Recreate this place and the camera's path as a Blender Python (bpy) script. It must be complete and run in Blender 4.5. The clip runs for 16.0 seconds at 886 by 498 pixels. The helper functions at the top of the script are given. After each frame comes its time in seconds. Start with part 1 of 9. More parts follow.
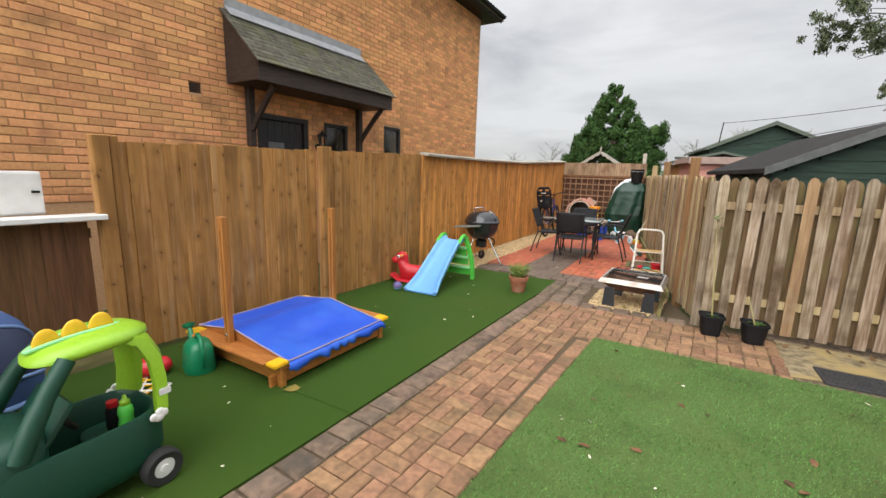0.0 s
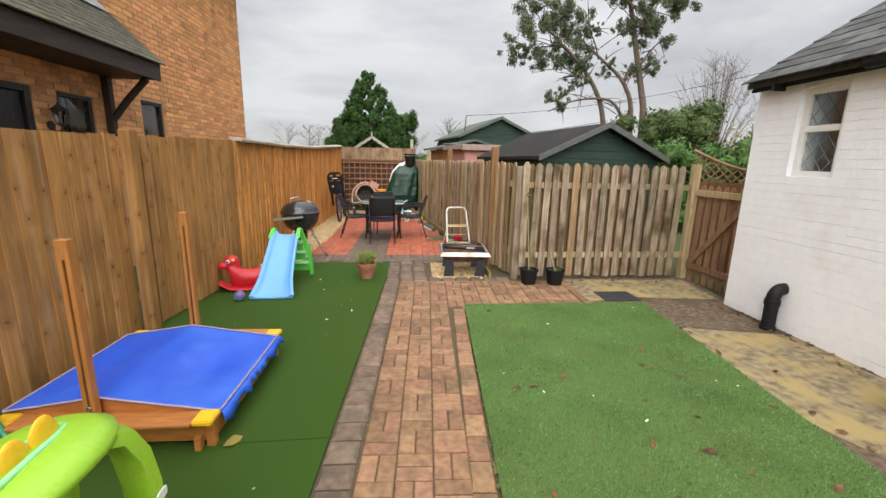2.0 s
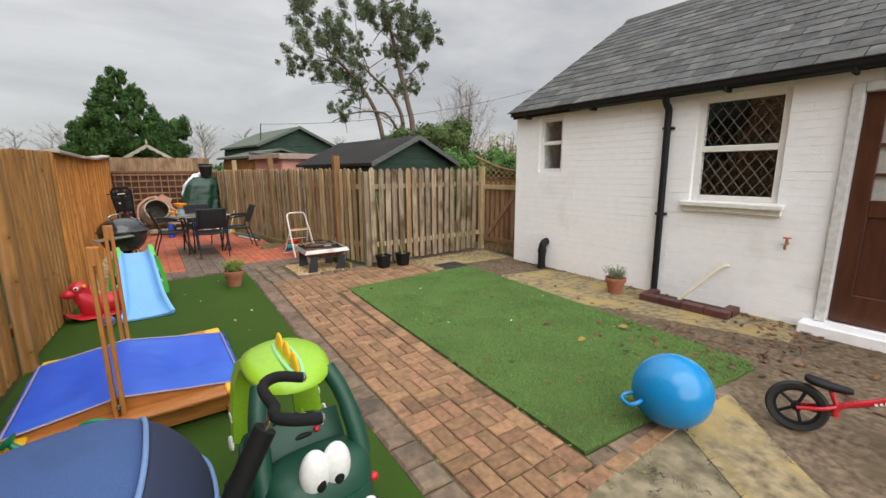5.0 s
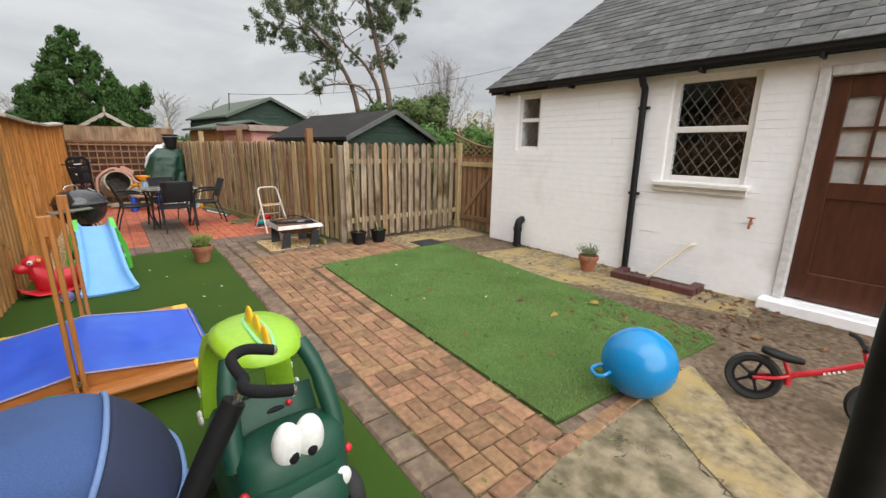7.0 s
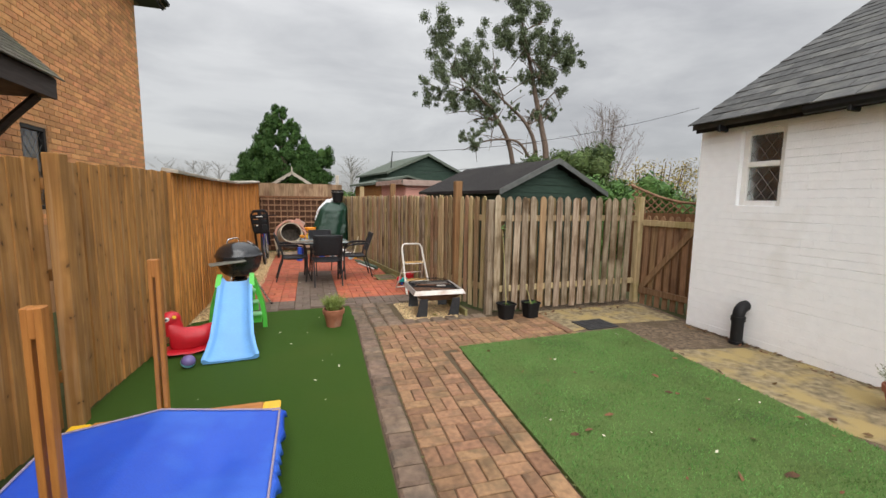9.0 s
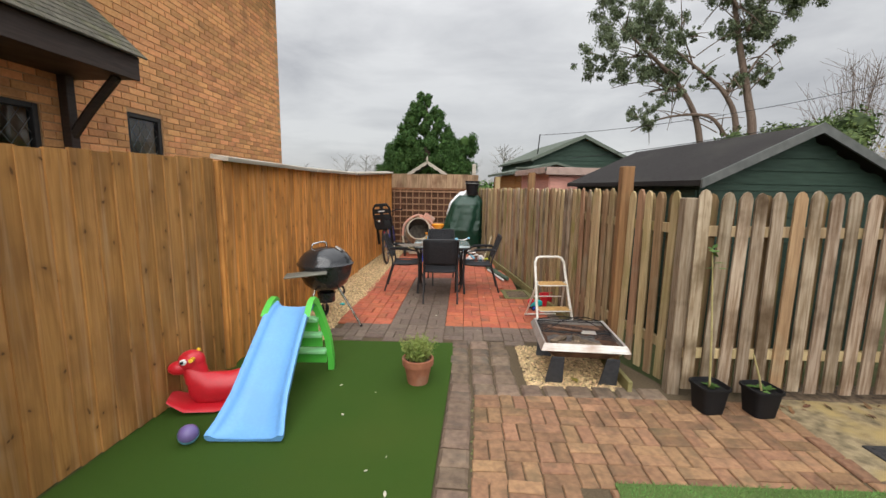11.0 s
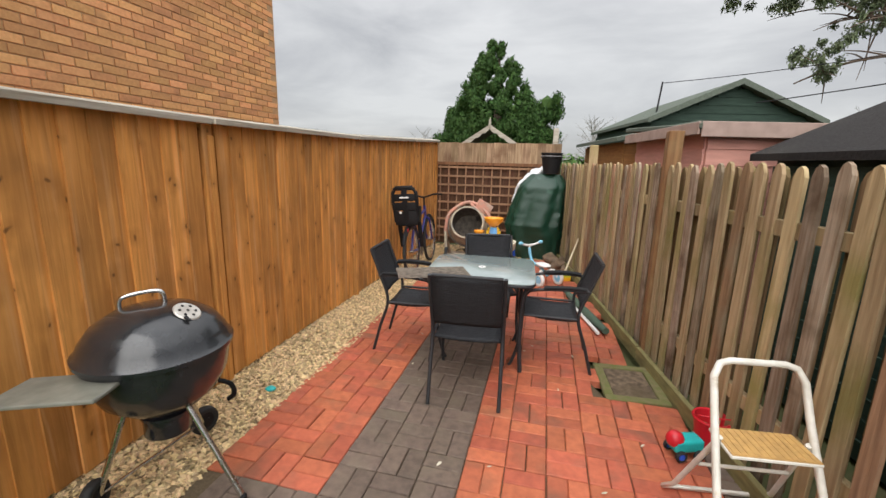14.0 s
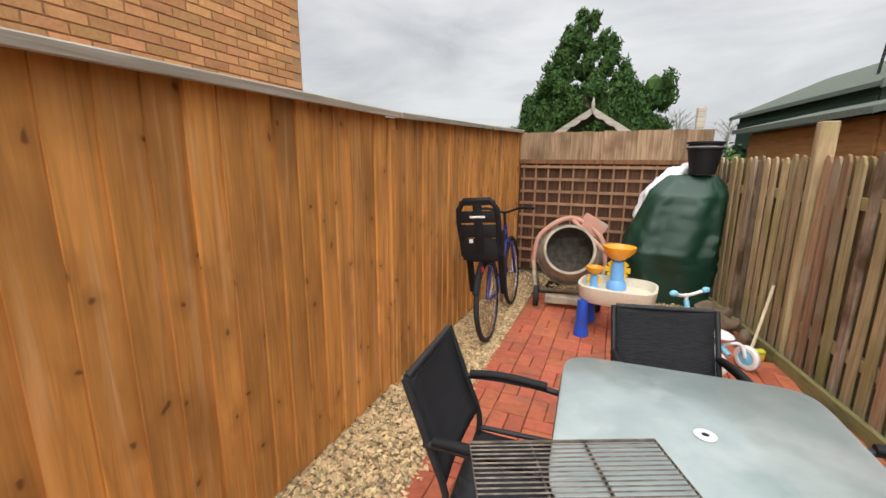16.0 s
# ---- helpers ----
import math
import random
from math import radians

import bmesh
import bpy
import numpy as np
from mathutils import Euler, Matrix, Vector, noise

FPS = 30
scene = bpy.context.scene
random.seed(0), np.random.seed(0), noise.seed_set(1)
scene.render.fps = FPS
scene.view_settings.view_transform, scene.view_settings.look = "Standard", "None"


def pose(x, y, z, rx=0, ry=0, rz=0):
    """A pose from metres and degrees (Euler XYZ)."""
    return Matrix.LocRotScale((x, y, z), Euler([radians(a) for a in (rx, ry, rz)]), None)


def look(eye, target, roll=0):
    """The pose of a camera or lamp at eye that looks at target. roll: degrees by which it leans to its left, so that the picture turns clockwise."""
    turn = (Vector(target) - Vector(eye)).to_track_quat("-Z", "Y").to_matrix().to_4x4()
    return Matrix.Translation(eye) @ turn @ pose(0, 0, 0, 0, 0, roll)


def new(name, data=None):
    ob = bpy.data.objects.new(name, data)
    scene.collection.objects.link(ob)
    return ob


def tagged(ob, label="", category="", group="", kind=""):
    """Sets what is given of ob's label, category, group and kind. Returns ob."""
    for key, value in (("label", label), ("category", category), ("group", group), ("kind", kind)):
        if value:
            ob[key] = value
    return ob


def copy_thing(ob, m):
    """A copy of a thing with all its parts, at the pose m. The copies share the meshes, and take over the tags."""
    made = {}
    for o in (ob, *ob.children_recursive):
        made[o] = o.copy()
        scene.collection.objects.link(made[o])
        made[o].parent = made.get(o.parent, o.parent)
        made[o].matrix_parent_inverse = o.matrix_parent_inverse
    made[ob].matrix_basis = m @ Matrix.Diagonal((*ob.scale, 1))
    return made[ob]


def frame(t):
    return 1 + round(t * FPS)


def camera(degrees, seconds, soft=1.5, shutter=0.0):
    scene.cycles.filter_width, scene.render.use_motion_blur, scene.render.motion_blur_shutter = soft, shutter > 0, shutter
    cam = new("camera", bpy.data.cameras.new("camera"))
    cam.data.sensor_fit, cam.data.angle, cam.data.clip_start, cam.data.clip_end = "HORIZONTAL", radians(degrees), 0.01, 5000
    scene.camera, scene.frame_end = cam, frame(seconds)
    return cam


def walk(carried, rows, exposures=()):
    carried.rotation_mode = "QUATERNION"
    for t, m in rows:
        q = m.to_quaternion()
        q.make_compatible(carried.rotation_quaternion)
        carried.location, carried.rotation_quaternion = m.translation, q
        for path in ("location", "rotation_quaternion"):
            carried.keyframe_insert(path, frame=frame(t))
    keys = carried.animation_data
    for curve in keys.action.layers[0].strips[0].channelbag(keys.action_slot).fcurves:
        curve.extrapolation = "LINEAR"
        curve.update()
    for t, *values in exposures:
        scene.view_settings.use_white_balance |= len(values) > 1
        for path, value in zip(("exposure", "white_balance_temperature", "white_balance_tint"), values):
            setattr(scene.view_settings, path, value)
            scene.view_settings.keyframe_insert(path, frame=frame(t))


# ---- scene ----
cam = camera(94.4, 16.0)
METRES, EYE, TILT, LEAN, TURN = 11.1, 1.5, 0.0, 0.0, 30.0
PATH = [
    (0, (0.117, -0.023, 1.451), (-0.886, 1.667, 1.083), 1.8),
    (0.5, (-0.216, -0.077, 1.453), (-0.994, 1.725, 1.064), 2.2),
    (1, (-0.562, -0.07, 1.442), (-1.376, 1.723, 1.087), 2.4),
    (1.5, (-0.852, -0.183, 1.461), (-1.223, 1.748, 1.099), 2.5),
    (2, (-1.046, -0.365, 1.491), (-0.892, 1.584, 1.072), 1.3),
    (2.5, (-1.293, -0.584, 1.46), (-1.145, 1.358, 1.003), 2.8),
    (3, (-1.524, -0.671, 1.466), (-1.227, 1.283, 1.159), 3.3),
    (3.5, (-1.797, -0.747, 1.364), (-1.167, 1.116, 1.001), 2.0),
    (4, (-2.025, -0.894, 1.399), (-1.299, 0.919, 0.968), 1.0),
    (4.5, (-2.183, -0.997, 1.432), (-1.207, 0.709, 1.065), 0.9),
    (5, (-2.392, -1.017, 1.461), (-1.253, 0.584, 1.084), -0.4),
    (5.2, (-2.448, -1.028, 1.441), (-1.279, 0.542, 1.032), -0.2),
    (7.3, (-2.34, -0.992, 1.428), (-1.125, 0.521, 0.945), 0.9),
    (7.5, (-2.197, -0.906, 1.423), (-1.054, 0.665, 0.948), 0.1),
    (8, (-2.083, -0.649, 1.406), (-1.152, 1.064, 0.962), 0.3),
    (8.5, (-2.036, -0.205, 1.453), (-1.073, 1.529, 1.202), 2.0),
    (9, (-1.856, 0.091, 1.435), (-1.236, 1.978, 1.199), 0.8),
    (9.5, (-1.548, 0.352, 1.515), (-1.478, 2.341, 1.312), 1.9),
    (9.7, (-1.495, 0.53, 1.505), (-1.524, 2.514, 1.265), 1.6),
    (11.8, (-1.194, 2.567, 1.472), (-1.357, 4.531, 1.129), 0.2),
    (12, (-1.175, 2.762, 1.459), (-1.379, 4.716, 1.086), 0.2),
    (12.5, (-1.135, 3.271, 1.468), (-1.334, 5.231, 1.124), 0.5),
    (13, (-1.096, 3.765, 1.479), (-1.342, 5.71, 1.087), 0.6),
    (13.5, (-1.059, 4.289, 1.452), (-1.496, 6.204, 1.073), 1.0),
    (14, (-1.168, 4.694, 1.476), (-1.629, 6.596, 1.063), 1.5),
    (14.5, (-1.226, 5.189, 1.447), (-1.78, 7.048, 0.959), -1.1),
    (15, (-1.358, 5.634, 1.448), (-2.076, 7.408, 0.867), 0.5),
    (15.5, (-1.613, 6.08, 1.469), (-2.29, 7.898, 0.984), 1.9),
    (16, (-1.895, 6.554, 1.435), (-2.647, 8.362, 1.025), 0.5),
]
walk(cam, [(t, look(eye, target, roll)) for t, eye, target, roll in PATH],
     [(0.0, 1.16), (2.5, 1.14), (4.0, 1.02), (5.0, 0.95), (7.5, 1.06), (8.5, 0.88), (9.5, 1.0), (13.5, 1.02), (15.0, 1.2), (16.0, 1.16)])


# ---- world, sun, exposure ----
world = bpy.data.worlds.new("overcast_sky")
scene.world = world
world.use_nodes = True
wn, wl = world.node_tree.nodes, world.node_tree.links
wn.clear()


def wnode(kind, **props):
    n = wn.new(kind)
    for key, value in props.items():
        n.inputs[key].default_value = value
    return n


w_out = wn.new("ShaderNodeOutputWorld")
w_bg = wnode("ShaderNodeBackground", Strength=1.0)
w_sky = wn.new("ShaderNodeTexSky")
w_sky.sky_type, w_sky.sun_disc = "NISHITA", False
w_sky.sun_elevation, w_sky.sun_rotation = radians(42), radians(178)
w_gain = wn.new("ShaderNodeVectorMath")
w_gain.operation = "SCALE"
w_gain.inputs["Scale"].default_value = 0.05
w_co = wn.new("ShaderNodeTexCoord")
w_map = wn.new("ShaderNodeMapping")
w_map.inputs["Scale"].default_value = (1.0, 1.0, 3.4)
w_n1 = wnode("ShaderNodeTexNoise", Scale=2.1, Detail=7.0, Roughness=0.55, Distortion=0.35)
w_r1 = wn.new("ShaderNodeValToRGB")
w_r1.color_ramp.elements[0].position, w_r1.color_ramp.elements[0].color = 0.34, (0.238, 0.24, 0.247, 1)
w_r1.color_ramp.elements[1].position, w_r1.color_ramp.elements[1].color = 0.62, (0.358, 0.359, 0.36, 1)
w_mix = wn.new("ShaderNodeMixRGB")
w_mix.inputs["Fac"].default_value = 0.9
wl.new(w_co.outputs["Generated"], w_map.inputs["Vector"])
wl.new(w_map.outputs["Vector"], w_n1.inputs["Vector"])
wl.new(w_n1.outputs["Fac"], w_r1.inputs["Fac"])
wl.new(w_sky.outputs["Color"], w_gain.inputs[0])
wl.new(w_gain.outputs["Vector"], w_mix.inputs["Color1"])
wl.new(w_r1.outputs["Color"], w_mix.inputs["Color2"])
# an overcast sky is brightest overhead
w_sep = wn.new("ShaderNodeSeparateXYZ")
w_pow = wn.new("ShaderNodeMath")
w_pow.operation = "POWER"
w_pow.use_clamp = True
w_pow.inputs[1].default_value = 2.6
w_lift = wn.new("ShaderNodeMath")
w_lift.operation = "MULTIPLY_ADD"
w_lift.inputs[1].default_value, w_lift.inputs[2].default_value = 3.0, 1.0
wl.new(w_co.outputs["Generated"], w_sep.inputs["Vector"])
wl.new(w_sep.outputs["Z"], w_pow.inputs[0])
wl.new(w_pow.outputs["Value"], w_lift.inputs[0])
wl.new(w_lift.outputs["Value"], w_bg.inputs["Strength"])
wl.new(w_mix.outputs["Color"], w_bg.inputs["Color"])
wl.new(w_bg.outputs["Background"], w_out.inputs["Surface"])
sun = new("sun", bpy.data.lights.new("sun", "SUN"))
sun.data.energy, sun.data.angle, sun.data.color = 1.9, radians(80), (1.0, 0.98, 0.95)
sun.matrix_world = look((-2.2, -12, 9), (0, 0, 0))


# ---- materials ----
def mat(name, c1, c2=None, scale=30.0, rough=0.7, metal=0.0, bump=0.15, stain=None, stain_scale=2.0, stain_lo=0.5, stain_hi=0.75,
        stretch=None, vary=0.0, island=0.0, spec=0.5, bump_scale=None, rough_var=0.1, detail=5.0, coat=0.0):
    """A procedural surface: two colours by fine noise, stains by coarse noise, grain relief, and a shade of its own for each piece."""
    m = bpy.data.materials.new(name)
    m.use_nodes = True
    n, l = m.node_tree.nodes, m.node_tree.links
    bsdf = n["Principled BSDF"]
    c2 = c2 or tuple(v * 0.8 for v in c1)
    co = n.new("ShaderNodeTexCoord")
    mp = n.new("ShaderNodeMapping")
    mp.inputs["Scale"].default_value = stretch or (1, 1, 1)
    vec = co.outputs["Object"]
    info = n.new("ShaderNodeObjectInfo")
    if vary:
        off = n.new("ShaderNodeVectorMath")
        off.operation = "ADD"
        mul = n.new("ShaderNodeMath")
        mul.operation = "MULTIPLY"
        mul.inputs[1].default_value = 37.0
        l.new(info.outputs["Random"], mul.inputs[0])
        l.new(co.outputs["Object"], off.inputs[0])
        l.new(mul.outputs["Value"], off.inputs[1])
        vec = off.outputs["Vector"]
    l.new(vec, mp.inputs["Vector"])
    fine = n.new("ShaderNodeTexNoise")
    fine.inputs["Scale"].default_value, fine.inputs["Detail"].default_value = scale, detail
    l.new(mp.outputs["Vector"], fine.inputs["Vector"])
    ramp = n.new("ShaderNodeValToRGB")
    ramp.color_ramp.elements[0].position, ramp.color_ramp.elements[0].color = 0.35, (*c1, 1)
    ramp.color_ramp.elements[1].position, ramp.color_ramp.elements[1].color = 0.68, (*c2, 1)
    l.new(fine.outputs["Fac"], ramp.inputs["Fac"])
    color = ramp.outputs["Color"]
    if stain:
        coarse = n.new("ShaderNodeTexNoise")
        coarse.inputs["Scale"].default_value, coarse.inputs["Detail"].default_value = stain_scale, 6.0
        l.new(vec if vary else co.outputs["Object"], coarse.inputs["Vector"])
        sr = n.new("ShaderNodeMapRange")
        sr.inputs["From Min"].default_value, sr.inputs["From Max"].default_value = stain_lo, stain_hi
        l.new(coarse.outputs["Fac"], sr.inputs["Value"])
        mx = n.new("ShaderNodeMixRGB")
        mx.inputs["Color2"].default_value = (*stain, 1)
        l.new(sr.outputs["Result"], mx.inputs["Fac"])
        l.new(color, mx.inputs["Color1"])
        color = mx.outputs["Color"]
    for amount, source in ((vary, info.outputs["Random"]), (island, None)):
        if amount:
            if source is None:
                source = n.new("ShaderNodeNewGeometry").outputs["Random Per Island"]
            hsv = n.new("ShaderNodeHueSaturation")
            mr = n.new("ShaderNodeMapRange")
            mr.inputs["To Min"].default_value, mr.inputs["To Max"].default_value = 1 - amount, 1 + amount
            l.new(source, mr.inputs["Value"])
            l.new(mr.outputs["Result"], hsv.inputs["Value"])
            mr2 = n.new("ShaderNodeMapRange")
            mr2.inputs["To Min"].default_value, mr2.inputs["To Max"].default_value = 0.5 + amount * 0.035, 0.5 - amount * 0.035
            wr = n.new("ShaderNodeMath")
            wr.operation = "FRACT"
            m7 = n.new("ShaderNodeMath")
            m7.operation = "MULTIPLY"
            m7.inputs[1].default_value = 7.31
            l.new(source, m7.inputs[0])
            l.new(m7.outputs["Value"], wr.inputs[0])
            l.new(wr.outputs["Value"], mr2.inputs["Value"])
            l.new(mr2.outputs["Result"], hsv.inputs["Hue"])
            l.new(color, hsv.inputs["Color"])
            color = hsv.outputs["Color"]
    l.new(color, bsdf.inputs["Base Color"])
    rr = n.new("ShaderNodeMapRange")
    rr.inputs["To Min"].default_value, rr.inputs["To Max"].default_value = max(0.02, rough - rough_var), min(1, rough + rough_var)
    l.new(fine.outputs["Fac"], rr.inputs["Value"])
    l.new(rr.outputs["Result"], bsdf.inputs["Roughness"])
    bsdf.inputs["Metallic"].default_value = metal
    bsdf.inputs["Specular IOR Level"].default_value = spec
    bsdf.inputs["Coat Weight"].default_value = coat
    if bump:
        b = n.new("ShaderNodeBump")
        b.inputs["Strength"].default_value, b.inputs["Distance"].default_value = bump, 0.01
        height = fine.outputs["Fac"]
        if bump_scale:
            bn = n.new("ShaderNodeTexNoise")
            bn.inputs["Scale"].default_value, bn.inputs["Detail"].default_value = bump_scale, 4.0
            l.new(mp.outputs["Vector"], bn.inputs["Vector"])
            height = bn.outputs["Fac"]
        l.new(height, b.inputs["Height"])
        l.new(b.outputs["Normal"], bsdf.inputs["Normal"])
    return m


def glass_mat(name, tint=(0.9, 0.95, 0.95), rough=0.02):
    m = bpy.data.materials.new(name)
    m.use_nodes = True
    bsdf = m.node_tree.nodes["Principled BSDF"]
    bsdf.inputs["Base Color"].default_value = (*tint, 1)
    bsdf.inputs["Roughness"].default_value = rough
    bsdf.inputs["Transmission Weight"].default_value = 1.0
    bsdf.inputs["IOR"].default_value = 1.45
    return m


def knotty(name, light, dark, stain):
    """Sawn softwood: long streaks along z, dark knots with a ring, and a shade of its own for each board."""
    m = bpy.data.materials.new(name)
    m.use_nodes = True
    n, l = m.node_tree.nodes, m.node_tree.links
    bsdf = n["Principled BSDF"]
    co, info = n.new("ShaderNodeTexCoord"), n.new("ShaderNodeObjectInfo")
    mul = n.new("ShaderNodeVectorMath")
    mul.operation = "SCALE"
    mul.inputs[0].default_value = (31.0, 17.0, 53.0)
    l.new(info.outputs["Random"], mul.inputs["Scale"])
    add = n.new("ShaderNodeVectorMath")
    add.operation = "ADD"
    l.new(co.outputs["Object"], add.inputs[0])
    l.new(mul.outputs["Vector"], add.inputs[1])

    def mapped(scale):
        mp = n.new("ShaderNodeMapping")
        mp.inputs["Scale"].default_value = scale
        l.new(add.outputs["Vector"], mp.inputs["Vector"])
        return mp.outputs["Vector"]

    def tex(vector, scale, detail, distortion=0.0):
        t = n.new("ShaderNodeTexNoise")
        t.inputs["Scale"].default_value, t.inputs["Detail"].default_value, t.inputs["Distortion"].default_value = scale, detail, distortion
        l.new(vector, t.inputs["Vector"])
        return t.outputs["Fac"]

    def span(value, a, b, lo=0.0, hi=1.0):
        r = n.new("ShaderNodeMapRange")
        for k, v in zip(("From Min", "From Max", "To Min", "To Max"), (a, b, lo, hi)):
            r.inputs[k].default_value = v
        l.new(value, r.inputs["Value"])
        return r.outputs["Result"]

    def blend(fac, c1, c2):
        mx = n.new("ShaderNodeMixRGB")
        l.new(fac, mx.inputs["Fac"])
        for k, c in (("Color1", c1), ("Color2", c2)):
            if isinstance(c, tuple):
                mx.inputs[k].default_value = (*c, 1)
            else:
                l.new(c, mx.inputs[k])
        return mx.outputs["Color"]

    grain = tex(mapped((22, 22, 1.3)), 1.6, 6.0, 1.1)
    streak = tex(mapped((9, 9, 0.5)), 1.3, 3.0)
    blotch = tex(mapped((1.5, 1.5, 1.0)), 1.6, 4.0)
    color = blend(span(grain, 0.35, 0.7), light, dark)
    color = blend(span(streak, 0.52, 0.68, 0, 0.8), color, tuple(min(1, v * 1.2 + 0.02) for v in light))
    color = blend(span(blotch, 0.45, 0.68, 0, 0.9), color, stain)
    vor = n.new("ShaderNodeTexVoronoi")
    vor.voronoi_dimensions = "2D"
    vor.inputs["Scale"].default_value, vor.inputs["Randomness"].default_value = 3.6, 1.0
    warp = n.new("ShaderNodeTexNoise")
    warp.inputs["Scale"].default_value, warp.inputs["Detail"].default_value = 9.0, 2.0
    l.new(add.outputs["Vector"], warp.inputs["Vector"])
    wadd = n.new("ShaderNodeVectorMath")
    wadd.operation = "MULTIPLY_ADD"
    wadd.inputs[1].default_value = (0.12, 0.12, 0.12)
    l.new(warp.outputs["Color"], wadd.inputs[0])
    turn = n.new("ShaderNodeMapping")
    turn.inputs["Rotation"].default_value, turn.inputs["Scale"].default_value = (0, 0, radians(45)), (1.41, 1.41, 1)
    l.new(add.outputs["Vector"], turn.inputs["Vector"])
    flat = n.new("ShaderNodeMapping")
    flat.inputs["Rotation"].default_value, flat.inputs["Scale"].default_value = (radians(90), 0, 0), (1.4, 1.0, 1.05)
    l.new(turn.outputs["Vector"], flat.inputs["Vector"])
    l.new(flat.outputs["Vector"], wadd.inputs[2])
    l.new(wadd.outputs["Vector"], vor.inputs["Vector"])
    # weathered pale streaks, then small dark knots with a warm ring and drawn-out grain about them
    pale = tex(mapped((17, 17, 0.75)), 1.0, 4.0, 0.9)
    color = blend(span(pale, 0.54, 0.72, 0, 0.55), color, (min(1, light[0] * 0.95 + 0.06), light[1] * 1.12 + 0.06, light[2] * 1.5 + 0.07))
    cut = tex(mapped((38, 38, 0.45)), 1.0, 2.0, 0.3)
    color = blend(span(cut, 0.63, 0.74, 0, 0.35), color, tuple(v * 0.5 for v in dark))
    knot = span(vor.outputs["Distance"], 0.02, 0.055, 0.85, 0.0)
    ring = span(vor.outputs["Distance"], 0.05, 0.24, 0.5, 0.0)
    color = blend(ring, color, tuple(v * 0.70 for v in dark))
    color = blend(knot, color, tuple(v * 0.30 for v in dark))
    hsv = n.new("ShaderNodeHueSaturation")
    l.new(span(info.outputs["Random"], 0, 1, 0.88, 1.17), hsv.inputs["Value"])
    l.new(color, hsv.inputs["Color"])
    l.new(hsv.outputs["Color"], bsdf.inputs["Base Color"])
    l.new(span(grain, 0, 1, 0.62, 0.85), bsdf.inputs["Roughness"])
    bsdf.inputs["Specular IOR Level"].default_value = 0.3
    b = n.new("ShaderNodeBump")
    b.inputs["Strength"].default_value, b.inputs["Distance"].default_value = 0.4, 0.006
    l.new(grain, b.inputs["Height"])
    l.new(b.outputs["Normal"], bsdf.inputs["Normal"])
    return m


TURF_D = mat("dark_artificial_turf", (0.031, 0.070, 0.009), (0.048, 0.094, 0.013), scale=260, rough=0.9, bump=0.6, stain=(0.054, 0.088, 0.014), stain_scale=0.9, stain_lo=0.5, stain_hi=0.8, spec=0.15)
TURF_L = mat("worn_artificial_turf", (0.078, 0.130, 0.034), (0.122, 0.182, 0.056), scale=190, rough=0.9, bump=0.8, stain=(0.066, 0.100, 0.030), stain_scale=1.6, stain_lo=0.48, stain_hi=0.72, spec=0.15)
CONC = mat("stained_concrete", (0.33, 0.262, 0.155), (0.125, 0.098, 0.058), scale=14, rough=0.85, bump=0.6, detail=10.0, stain=(0.36, 0.27, 0.115), stain_scale=3.4, stain_lo=0.46, stain_hi=0.62, bump_scale=90, spec=0.25)
CONC2 = mat("pinkish_brown_concrete", (0.195, 0.14, 0.092), (0.07, 0.051, 0.035), scale=22, rough=0.85, bump=0.5, detail=9.0, stain=(0.095, 0.07, 0.042), stain_scale=3.2, stain_lo=0.5, stain_hi=0.68, bump_scale=90, spec=0.25)
SAND = mat("jointing_sand", (0.085, 0.064, 0.04), (0.125, 0.095, 0.06), scale=80, rough=0.95, bump=0.4, spec=0.1)
PAVE_P = mat("weathered_buff_red_paver", (0.315, 0.178, 0.096), (0.205, 0.115, 0.066), scale=26, rough=0.8, bump=0.35, stain=(0.105, 0.076, 0.045), stain_scale=7, stain_lo=0.5, stain_hi=0.8, vary=0.24, bump_scale=120, spec=0.3)
PAVE_R = mat("bright_red_paver", (0.47, 0.125, 0.06), (0.36, 0.095, 0.048), scale=22, rough=0.65, bump=0.3, stain=(0.19, 0.085, 0.05), stain_scale=4, stain_lo=0.53, stain_hi=0.78, vary=0.16, bump_scale=130, spec=0.4)
PAVE_RJ = mat("bright_red_paver_joined", (0.47, 0.125, 0.06), (0.36, 0.095, 0.048), scale=22, rough=0.65, bump=0.3, stain=(0.19, 0.085, 0.05), stain_scale=4, stain_lo=0.53, stain_hi=0.78, island=0.16, bump_scale=130, spec=0.4)
PAVE_D = mat("charcoal_paver", (0.165, 0.118, 0.09), (0.112, 0.082, 0.064), scale=24, rough=0.7, bump=0.3, stain=(0.16, 0.125, 0.09), stain_scale=5, vary=0.16, bump_scale=130, spec=0.35)
KERB = mat("grey_tumbled_sett", (0.215, 0.152, 0.107), (0.13, 0.092, 0.067), scale=18, rough=0.85, bump=0.4, stain=(0.095, 0.08, 0.062), stain_scale=5, vary=0.2, bump_scale=80, spec=0.25)
GRAVEL = mat("buff_gravel", (0.64, 0.48, 0.27), (0.46, 0.33, 0.175), scale=30, rough=0.8, bump=0.2, island=0.42, spec=0.3)
GRAVEL_BED = mat("gravel_bed", (0.30, 0.23, 0.135), (0.16, 0.12, 0.07), scale=60, rough=0.95, bump=0.6, spec=0.1)
WOOD_F = knotty("golden_brown_fence_board", (0.66, 0.298, 0.073), (0.45, 0.19, 0.045), (0.33, 0.147, 0.039))
